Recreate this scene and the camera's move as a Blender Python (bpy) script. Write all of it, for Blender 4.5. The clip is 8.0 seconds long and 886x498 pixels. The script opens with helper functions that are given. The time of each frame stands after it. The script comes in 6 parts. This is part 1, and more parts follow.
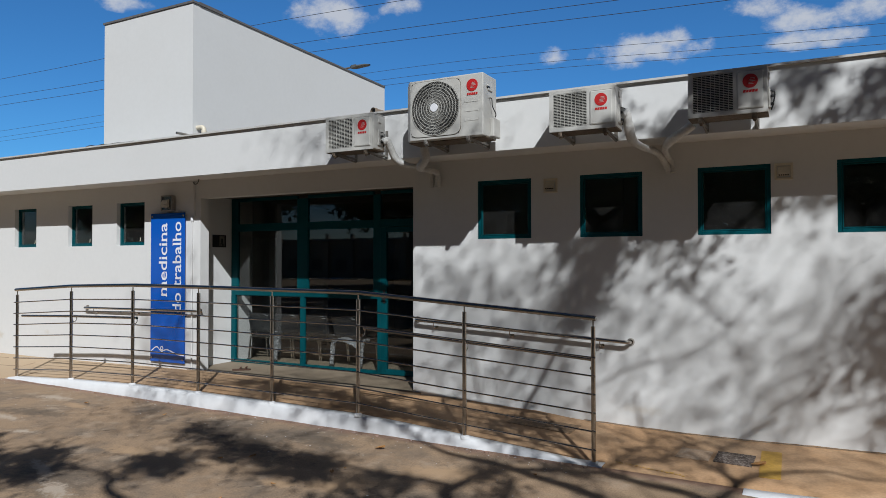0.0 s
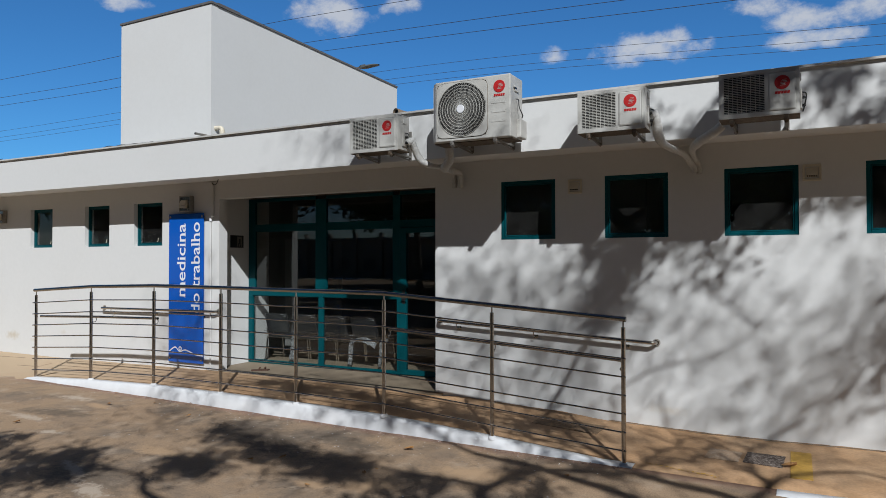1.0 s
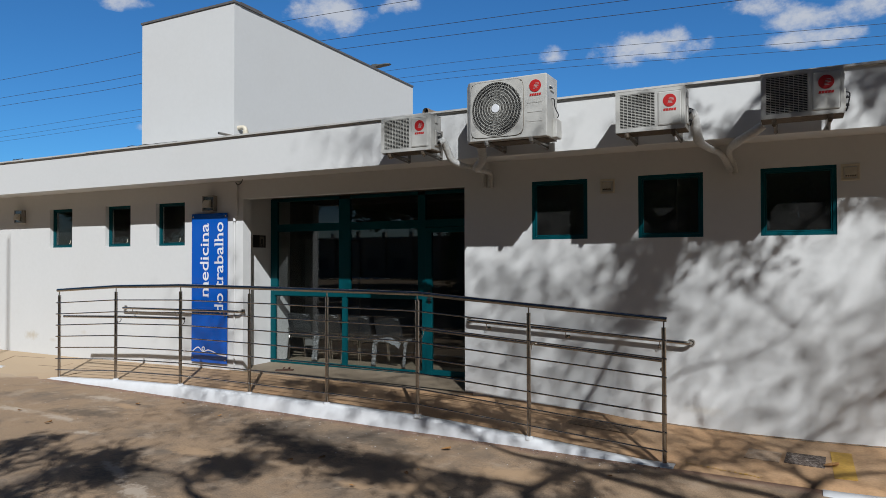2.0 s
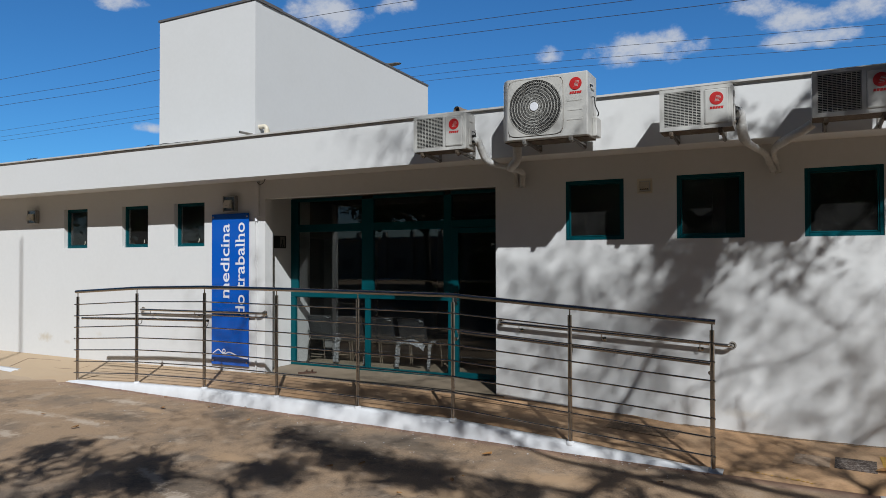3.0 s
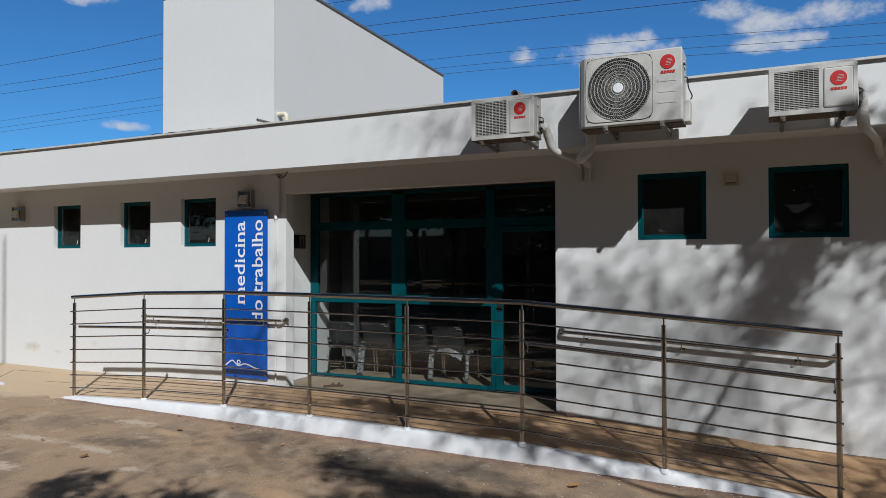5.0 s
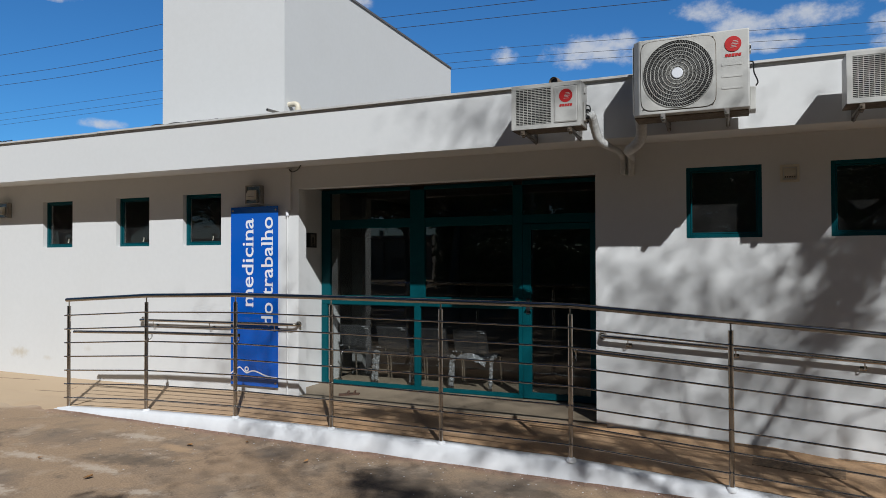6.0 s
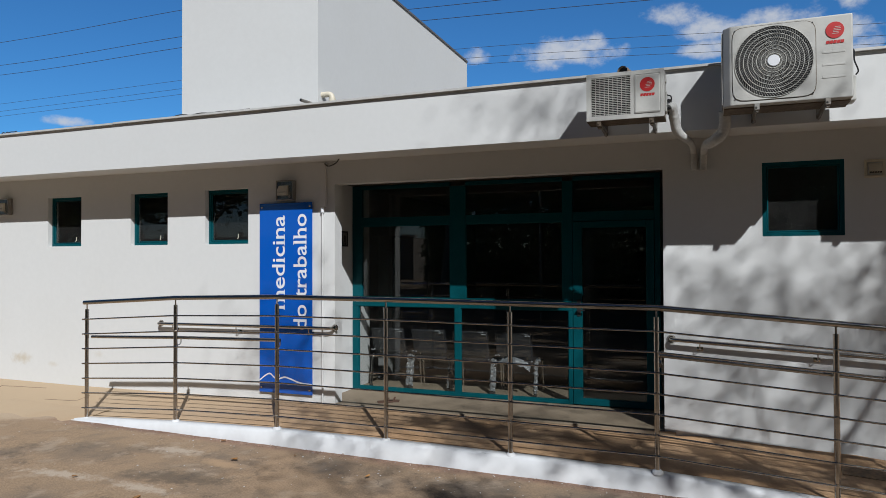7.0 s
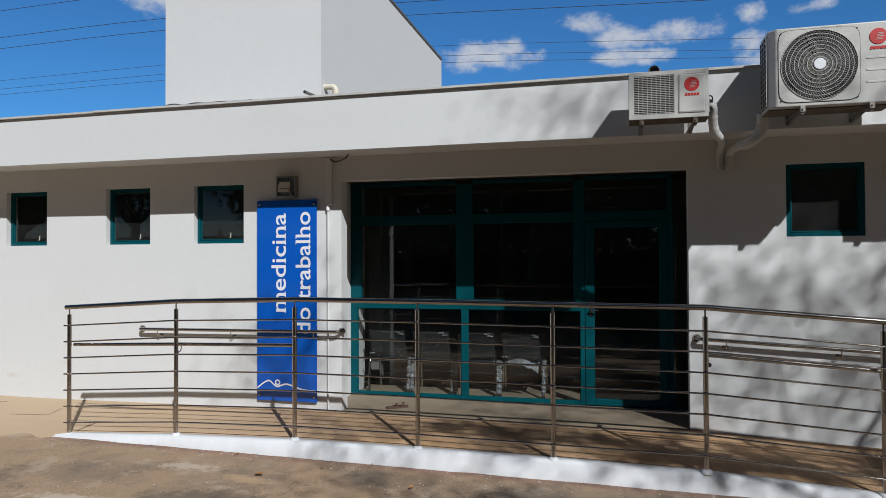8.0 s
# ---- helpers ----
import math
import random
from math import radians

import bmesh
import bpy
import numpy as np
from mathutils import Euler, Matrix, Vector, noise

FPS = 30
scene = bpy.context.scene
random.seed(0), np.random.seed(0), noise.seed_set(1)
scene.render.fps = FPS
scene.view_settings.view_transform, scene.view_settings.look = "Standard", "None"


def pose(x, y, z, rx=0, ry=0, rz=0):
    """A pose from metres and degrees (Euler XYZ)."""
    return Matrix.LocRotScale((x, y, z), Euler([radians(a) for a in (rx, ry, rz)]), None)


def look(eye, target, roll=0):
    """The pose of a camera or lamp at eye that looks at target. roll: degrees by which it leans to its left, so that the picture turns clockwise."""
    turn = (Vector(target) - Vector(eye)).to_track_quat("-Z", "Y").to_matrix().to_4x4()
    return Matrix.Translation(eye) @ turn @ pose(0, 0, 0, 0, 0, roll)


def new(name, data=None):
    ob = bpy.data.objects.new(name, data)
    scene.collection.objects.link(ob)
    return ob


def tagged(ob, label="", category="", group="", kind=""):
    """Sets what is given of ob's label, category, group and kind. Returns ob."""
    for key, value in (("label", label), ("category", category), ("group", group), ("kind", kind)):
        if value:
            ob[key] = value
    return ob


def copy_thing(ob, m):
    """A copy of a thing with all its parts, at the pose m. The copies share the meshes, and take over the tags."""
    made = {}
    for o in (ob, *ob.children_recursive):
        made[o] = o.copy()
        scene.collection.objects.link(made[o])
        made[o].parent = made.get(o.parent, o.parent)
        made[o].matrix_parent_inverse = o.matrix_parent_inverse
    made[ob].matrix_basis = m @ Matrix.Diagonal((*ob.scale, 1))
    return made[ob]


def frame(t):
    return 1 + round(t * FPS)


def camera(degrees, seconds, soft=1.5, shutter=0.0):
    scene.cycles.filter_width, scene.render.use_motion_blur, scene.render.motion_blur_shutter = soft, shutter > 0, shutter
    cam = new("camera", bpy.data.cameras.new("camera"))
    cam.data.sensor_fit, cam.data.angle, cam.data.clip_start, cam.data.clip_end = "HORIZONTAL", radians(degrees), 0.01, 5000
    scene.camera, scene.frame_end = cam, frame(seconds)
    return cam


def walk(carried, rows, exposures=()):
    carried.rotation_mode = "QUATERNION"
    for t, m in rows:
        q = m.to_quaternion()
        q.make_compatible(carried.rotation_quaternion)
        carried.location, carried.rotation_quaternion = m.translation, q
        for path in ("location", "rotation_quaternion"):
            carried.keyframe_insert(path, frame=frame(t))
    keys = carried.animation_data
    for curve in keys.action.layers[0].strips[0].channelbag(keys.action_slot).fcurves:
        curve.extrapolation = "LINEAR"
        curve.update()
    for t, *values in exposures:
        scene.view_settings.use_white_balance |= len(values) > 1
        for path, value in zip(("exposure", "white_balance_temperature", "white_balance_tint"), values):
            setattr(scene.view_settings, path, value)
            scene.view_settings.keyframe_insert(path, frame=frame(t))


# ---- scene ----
cam = camera(65.5, 8.0, soft=0.65)
METRES, EYE, TILT, LEAN, TURN = 5.40, 1.92, 0.0, 0.0, 27.6
ROWS = [
    (0.0, 0.0, 0.0, 0.0, 0.0, 1.05, 0.09),
    (0.5, -0.0241, -0.0006, 0.001, 0.0, 1.05, 0.09),
    (1.0, -0.0535, -0.0019, 0.0031, 0.01, 1.0, 0.1),
    (1.5, -0.0885, -0.0022, 0.0038, -0.01, 0.96, 0.11),
    (3.0, -0.2077, 0.0287, 0.0065, -0.35, 0.97, 0.14),
    (3.5, -0.2503, 0.0612, 0.0077, -0.71, 0.97, 0.15),
    (4.0, -0.2925, 0.1031, 0.0085, -1.14, 0.95, 0.17),
    (4.5, -0.3359, 0.1527, 0.0104, -1.7, 0.95, 0.16),
    (6.0, -0.4722, 0.3164, 0.0121, -4.02, 0.91, 0.18),
    (6.5, -0.544, 0.368, 0.0124, -4.63, 0.89, 0.18),
    (7.0, -0.6317, 0.4136, 0.0116, -6.35, 0.9, 0.2),
    (7.5, -0.7269, 0.4566, 0.0123, -9.53, 0.89, 0.24),
    (8.0, -0.8244, 0.4902, 0.0115, -13.0, 0.92, 0.27),
]
walk(cam, [(t, pose(0, 0, EYE, TILT, LEAN, TURN) @ pose(METRES * x, METRES * y, METRES * z, 90 + pitch, roll, yaw)) for t, x, y, z, yaw, pitch, roll in ROWS])

# ---- world, sun and exposure ----
SUN_DIR = Vector((0.74, -1.0, 1.005)).normalized()          # from the place towards the sun
SUN_ELEV = math.asin(SUN_DIR.z)
SUN_AZIM = math.atan2(SUN_DIR.x, SUN_DIR.y)                # clockwise from +y


def build_world():
    world = bpy.data.worlds.new("sky")
    scene.world = world
    world.use_nodes = True
    nt = world.node_tree
    nt.nodes.clear()
    N, L = nt.nodes.new, nt.links.new
    out, bg = N("ShaderNodeOutputWorld"), N("ShaderNodeBackground")
    sky = N("ShaderNodeTexSky")
    sky.sky_type, sky.sun_disc = "NISHITA", False
    sky.sun_elevation, sky.sun_rotation = SUN_ELEV, SUN_AZIM
    sky.altitude, sky.air_density, sky.dust_density, sky.ozone_density = 800, 1.0, 0.3, 3.0
    co = N("ShaderNodeTexCoord")
    # cloud layer: direction laid on a flat sheet high above
    sep = N("ShaderNodeSeparateXYZ")
    L(co.outputs["Generated"], sep.inputs[0])
    up = N("ShaderNodeMath"); up.operation = "MAXIMUM"; up.inputs[1].default_value = 0.04
    L(sep.outputs["Z"], up.inputs[0])
    flat = N("ShaderNodeVectorMath"); flat.operation = "DIVIDE"
    L(co.outputs["Generated"], flat.inputs[0]); L(up.outputs[0], flat.inputs[1])
    puff = N("ShaderNodeTexNoise"); puff.inputs["Scale"].default_value = 1.1
    puff.inputs["Detail"].default_value, puff.inputs["Roughness"].default_value = 3, 0.5
    L(flat.outputs[0], puff.inputs["Vector"])
    fray = N("ShaderNodeTexNoise"); fray.inputs["Scale"].default_value = 17
    fray.inputs["Detail"].default_value, fray.inputs["Roughness"].default_value = 9, 0.62
    stretch = N("ShaderNodeMapping"); stretch.inputs["Scale"].default_value = (1, 1, 1.5)
    L(co.outputs["Generated"], stretch.inputs["Vector"]); L(stretch.outputs[0], fray.inputs["Vector"])
    total = None
    # fair-weather clouds: direction, half width, half height, weight
    for dx, dy, dz, w, h, k in CLOUDS:
        c = Vector((dx, dy, dz)).normalized()
        side = Vector((c.y, -c.x, 0)).normalized()
        top = side.cross(c)
        off = N("ShaderNodeVectorMath"); off.operation = "SUBTRACT"; off.inputs[1].default_value = c
        L(co.outputs["Generated"], off.inputs[0])
        dots = []
        for axis, size in ((side, w), (top, h)):
            d = N("ShaderNodeVectorMath"); d.operation = "DOT_PRODUCT"; d.inputs[1].default_value = axis / size
            L(off.outputs[0], d.inputs[0])
            q = N("ShaderNodeMath"); q.operation = "POWER"; q.inputs[1].default_value = 2
            L(d.outputs["Value"], q.inputs[0]); dots.append(q)
        far = N("ShaderNodeVectorMath"); far.operation = "DOT_PRODUCT"; far.inputs[1].default_value = c
        L(co.outputs["Generated"], far.inputs[0])
        add = N("ShaderNodeMath"); add.operation = "ADD"
        L(dots[0].outputs[0], add.inputs[0]); L(dots[1].outputs[0], add.inputs[1])
        bell = N("ShaderNodeMapRange"); bell.inputs["From Min"].default_value, bell.inputs["From Max"].default_value = 2.2, 0.0
        bell.inputs["To Min"].default_value, bell.inputs["To Max"].default_value = 0.0, k
        L(add.outputs[0], bell.inputs["Value"])
        front = N("ShaderNodeMath"); front.operation = "GREATER_THAN"; front.inputs[1].default_value = 0.3
        L(far.outputs["Value"], front.inputs[0])
        m = N("ShaderNodeMath"); m.operation = "MULTIPLY"
        L(bell.outputs[0], m.inputs[0]); L(front.outputs[0], m.inputs[1])
        if total is None:
            total = m.outputs[0]
        else:
            mx = N("ShaderNodeMath"); mx.operation = "MAXIMUM"
            L(total, mx.inputs[0]); L(m.outputs[0], mx.inputs[1]); total = mx.outputs[0]
    # the rest of the sky has the same loose clouds
    behind = N("ShaderNodeMapRange"); behind.inputs["From Min"].default_value, behind.inputs["From Max"].default_value = 0.1, -0.3
    L(sep.outputs["Y"], behind.inputs["Value"])
    rest = N("ShaderNodeMapRange"); rest.inputs["From Min"].default_value, rest.inputs["From Max"].default_value = 0.58, 0.82
    L(puff.outputs["Fac"], rest.inputs["Value"])
    restm = N("ShaderNodeMath"); restm.operation = "MULTIPLY"
    L(rest.outputs[0], restm.inputs[0]); L(behind.outputs[0], restm.inputs[1])
    both = N("ShaderNodeMath"); both.operation = "MAXIMUM"
    L(total, both.inputs[0]); L(restm.outputs[0], both.inputs[1])
    edge = N("ShaderNodeMath"); edge.operation = "MULTIPLY_ADD"; edge.inputs[1].default_value = 3.4; edge.inputs[2].default_value = -1.80
    L(fray.outputs["Fac"], edge.inputs[0])
    dens = N("ShaderNodeMath"); dens.operation = "ADD"
    L(both.outputs[0], dens.inputs[0]); L(edge.outputs[0], dens.inputs[1])
    mask = N("ShaderNodeMapRange"); mask.interpolation_type = "SMOOTHSTEP"
    mask.inputs["From Min"].default_value, mask.inputs["From Max"].default_value = 0.22, 1.25
    mask.inputs["To Max"].default_value = 0.82
    L(dens.outputs[0], mask.inputs["Value"])
    gate = N("ShaderNodeMath"); gate.operation = "GREATER_THAN"; gate.inputs[1].default_value = 0.02
    L(both.outputs[0], gate.inputs[0])
    fac = N("ShaderNodeMath"); fac.operation = "MULTIPLY"
    L(mask.outputs[0], fac.inputs[0]); L(gate.outputs[0], fac.inputs[1])
    tint = N("ShaderNodeMix"); tint.data_type, tint.blend_type = "RGBA", "MULTIPLY"
    tint.inputs["Factor"].default_value = 1.0
    # the sky is dimmed towards the sun, which lowers the fill light in shade
    glow = N("ShaderNodeVectorMath"); glow.operation = "DOT_PRODUCT"; glow.inputs[1].default_value = SUN_DIR
    L(co.outputs["Generated"], glow.inputs[0])
    sunside = N("ShaderNodeMapRange"); sunside.interpolation_type = "SMOOTHSTEP"
    sunside.inputs["From Min"].default_value, sunside.inputs["From Max"].default_value = -0.35, 0.6
    L(glow.outputs["Value"], sunside.inputs["Value"])
    tone = N("ShaderNodeMix"); tone.data_type = "RGBA"
    tone.inputs["A"].default_value, tone.inputs["B"].default_value = SKY_TINT, SUNSIDE_TINT
    L(sunside.outputs[0], tone.inputs["Factor"])
    # and pales to a whitish band along the horizon
    low = N("ShaderNodeMapRange"); low.interpolation_type = "SMOOTHSTEP"
    low.inputs["From Min"].default_value, low.inputs["From Max"].default_value = 0.13, 0.02
    L(sep.outputs["Z"], low.inputs["Value"])
    pale = N("ShaderNodeMix"); pale.data_type = "RGBA"
    pale.inputs["B"].default_value = (0.62, 0.70, 0.78, 1)
    L(low.outputs[0], pale.inputs["Factor"]); L(tone.outputs["Result"], pale.inputs["A"]); L(pale.outputs["Result"], tint.inputs["B"])
    L(sky.outputs[0], tint.inputs["A"])
    mix = N("ShaderNodeMix"); mix.data_type = "RGBA"
    L(fac.outputs[0], mix.inputs["Factor"]); L(tint.outputs["Result"], mix.inputs["A"])
    mix.inputs["B"].default_value = CLOUD_COLOR
    L(mix.outputs["Result"], bg.inputs["Color"])
    bg.inputs["Strength"].default_value = SKY_STRENGTH
    L(bg.outputs[0], out.inputs[0])


CLOUDS = [
    (-0.566, 0.754, 0.334, 0.047, 0.024, 1.05), (-0.487, 0.800, 0.350, 0.027, 0.013, 1.0), (-0.306, 0.909, 0.282, 0.021, 0.011, 1.05),
    (-0.183, 0.941, 0.284, 0.061, 0.019, 1.1), (-0.154, 0.944, 0.293, 0.030, 0.014, 1.15), (-0.208, 0.938, 0.276, 0.029, 0.010, 0.95),
    (0.033, 0.954, 0.298, 0.078, 0.014, 1.1), (-0.045, 0.947, 0.317, 0.040, 0.014, 0.85), (0.008, 0.961, 0.275, 0.056, 0.011, 1.05),
    (0.084, 0.950, 0.301, 0.050, 0.015, 1.0), (0.159, 0.950, 0.268, 0.027, 0.020, 1.05), (0.228, 0.923, 0.310, 0.029, 0.009, 0.85),
    (0.160, 0.936, 0.314, 0.017, 0.014, 0.85), (-0.753, 0.572, 0.325, 0.029, 0.009, 0.9), (-0.750, 0.638, 0.176, 0.026, 0.006, 0.85),
]
SKY_TINT, SUNSIDE_TINT, CLOUD_COLOR, SKY_STRENGTH = (0.385, 0.94, 1.39, 1), (0.14, 0.190, 0.275, 1), (8.0, 8.3, 8.8, 1), 0.075
build_world()
sun = new("sun", bpy.data.lights.new("sun", "SUN"))
sun.data.energy, sun.data.angle, sun.data.color = 4.9, radians(0.53), (0.945, 0.980, 1.015)
sun.matrix_world = look(SUN_DIR * 60, (0, 0, 0))
scene.view_settings.exposure = -0.05


# ---- materials ----
def material(name, base, rough=0.6, metal=0.0, spread=0.06, grain=40.0, stain=1.2, stain_amount=0.10, stain_color=None,
             bump=0.15, depth=0.004, coat=0.0, random_tone=0.0, spec=0.5):
    """A surface of one base colour with fine grain and broad stains, both at world size."""
    m = bpy.data.materials.new(name)
    m.use_nodes = True
    nt = m.node_tree
    N, L = nt.nodes.new, nt.links.new
    p = nt.nodes["Principled BSDF"]
    p.inputs["Roughness"].default_value, p.inputs["Metallic"].default_value = rough, metal
    p.inputs["Coat Weight"].default_value = coat
    p.inputs["Specular IOR Level"].default_value = spec
    geo = N("ShaderNodeNewGeometry")
    fine, broad = N("ShaderNodeTexNoise"), N("ShaderNodeTexNoise")
    fine.inputs["Scale"].default_value, fine.inputs["Detail"].default_value = grain, 5
    broad.inputs["Scale"].default_value, broad.inputs["Detail"].default_value, broad.inputs["Roughness"].default_value = stain, 6, 0.6
    L(geo.outputs["Position"], fine.inputs["Vector"]); L(geo.outputs["Position"], broad.inputs["Vector"])
    tone = N("ShaderNodeMapRange")
    tone.inputs["From Min"].default_value, tone.inputs["From Max"].default_value = 0.3, 0.7
    tone.inputs["To Min"].default_value, tone.inputs["To Max"].default_value = 1 - spread, 1 + spread
    L(fine.outputs["Fac"], tone.inputs["Value"])
    stains = N("ShaderNodeMapRange")
    stains.inputs["From Min"].default_value, stains.inputs["From Max"].default_value = 0.45, 0.75
    stains.inputs["To Max"].default_value = stain_amount
    L(broad.outputs["Fac"], stains.inputs["Value"])
    mix = N("ShaderNodeMix"); mix.data_type = "RGBA"
    mix.inputs["A"].default_value = (*base, 1)
    mix.inputs["B"].default_value = (*(stain_color or [c * 0.55 for c in base]), 1)
    L(stains.outputs[0], mix.inputs["Factor"])
    scale = N("ShaderNodeVectorMath"); scale.operation = "SCALE"
    L(mix.outputs["Result"], scale.inputs[0])
    if random_tone:
        info, rnd = N("ShaderNodeObjectInfo"), N("ShaderNodeMapRange")
        rnd.inputs["To Min"].default_value, rnd.inputs["To Max"].default_value = 1 - random_tone, 1 + random_tone
        L(info.outputs["Random"], rnd.inputs["Value"])
        mul = N("ShaderNodeMath"); mul.operation = "MULTIPLY"
        L(tone.outputs[0], mul.inputs[0]); L(rnd.outputs[0], mul.inputs[1]); L(mul.outputs[0], scale.inputs["Scale"])
    else:
        L(tone.outputs[0], scale.inputs["Scale"])
    L(scale.outputs[0], p.inputs["Base Color"])
    if bump:
        b = N("ShaderNodeBump"); b.inputs["Strength"].default_value, b.inputs["Distance"].default_value = bump, depth
        L(fine.outputs["Fac"], b.inputs["Height"]); L(b.outputs[0], p.inputs["Normal"])
    return m


def glass_material(name, clear=(0.55, 0.6, 0.6), gloss=1.0, dust=0.03):
    """Glass with a thin uneven film of dust."""
    m = bpy.data.materials.new(name)
    m.use_nodes = True
    nt = m.node_tree
    nt.nodes.clear()
    N, L = nt.nodes.new, nt.links.new
    out, mix = N("ShaderNodeOutputMaterial"), N("ShaderNodeMixShader")
    seen, mirror, edge = N("ShaderNodeBsdfTransparent"), N("ShaderNodeBsdfGlossy"), N("ShaderNodeLayerWeight")
    seen.inputs["Color"].default_value = (*clear, 1)
    mirror.inputs["Roughness"].default_value = 0.005
    mirror.inputs["Color"].default_value = (gloss, gloss, gloss, 1)
    edge.inputs["Blend"].default_value = 0.5
    steep, gloss_fac = N("ShaderNodeMath"), N("ShaderNodeMath")       # Schlick's curve, alike on both faces of a pane
    steep.operation, steep.inputs[1].default_value = "POWER", 5.0
    gloss_fac.operation, gloss_fac.inputs[1].default_value, gloss_fac.inputs[2].default_value = "MULTIPLY_ADD", 0.955, 0.045
    L(edge.outputs["Facing"], steep.inputs[0]); L(steep.outputs[0], gloss_fac.inputs[0])
    film, soil, geo = N("ShaderNodeMixShader"), N("ShaderNodeBsdfDiffuse"), N("ShaderNodeNewGeometry")
    soil.inputs["Color"].default_value = (0.62, 0.60, 0.57, 1)
    smear, much = N("ShaderNodeTexNoise"), N("ShaderNodeMapRange")
    smear.inputs["Scale"].default_value, smear.inputs["Detail"].default_value, smear.inputs["Roughness"].default_value = 5, 7, 0.65
    much.inputs["From Min"].default_value, much.inputs["From Max"].default_value = 0.3, 0.7
    much.inputs["To Min"].default_value, much.inputs["To Max"].default_value = dust * 0.6, dust * 1.4
    L(geo.outputs["Position"], smear.inputs["Vector"]); L(smear.outputs["Fac"], much.inputs["Value"])
    L(much.outputs[0], film.inputs[0]); L(seen.outputs[0], film.inputs[1]); L(soil.outputs[0], film.inputs[2])
    L(gloss_fac.outputs[0], mix.inputs[0]); L(film.outputs[0], mix.inputs[1]); L(mirror.outputs[0], mix.inputs[2])
    L(mix.outputs[0], out.inputs[0])
    return m


def film_material(name, body):
    """Thin wrinkled clear plastic: mostly seen through, a little milky, with sharp glints."""
    m = bpy.data.materials.new(name)
    m.use_nodes = True
    nt = m.node_tree
    N, L = nt.nodes.new, nt.links.new
    p, out = nt.nodes["Principled BSDF"], nt.nodes["Material Output"]
    p.inputs["Base Color"].default_value, p.inputs["Roughness"].default_value = (0.30, 0.30, 0.30, 1), 0.10
    wrinkle, bump, geo = N("ShaderNodeTexNoise"), N("ShaderNodeBump"), N("ShaderNodeNewGeometry")
    wrinkle.inputs["Scale"].default_value, wrinkle.inputs["Detail"].default_value = 24, 4
    bump.inputs["Strength"].default_value, bump.inputs["Distance"].default_value = 1.0, 0.02
    L(geo.outputs["Position"], wrinkle.inputs["Vector"]); L(wrinkle.outputs["Fac"], bump.inputs["Height"]); L(bump.outputs[0], p.inputs["Normal"])
    clear, mix = N("ShaderNodeBsdfTransparent"), N("ShaderNodeMixShader")
    mix.inputs[0].default_value = body
    L(clear.outputs[0], mix.inputs[1]); L(p.outputs[0], mix.inputs[2]); L(mix.outputs[0], out.inputs[0])
    return m


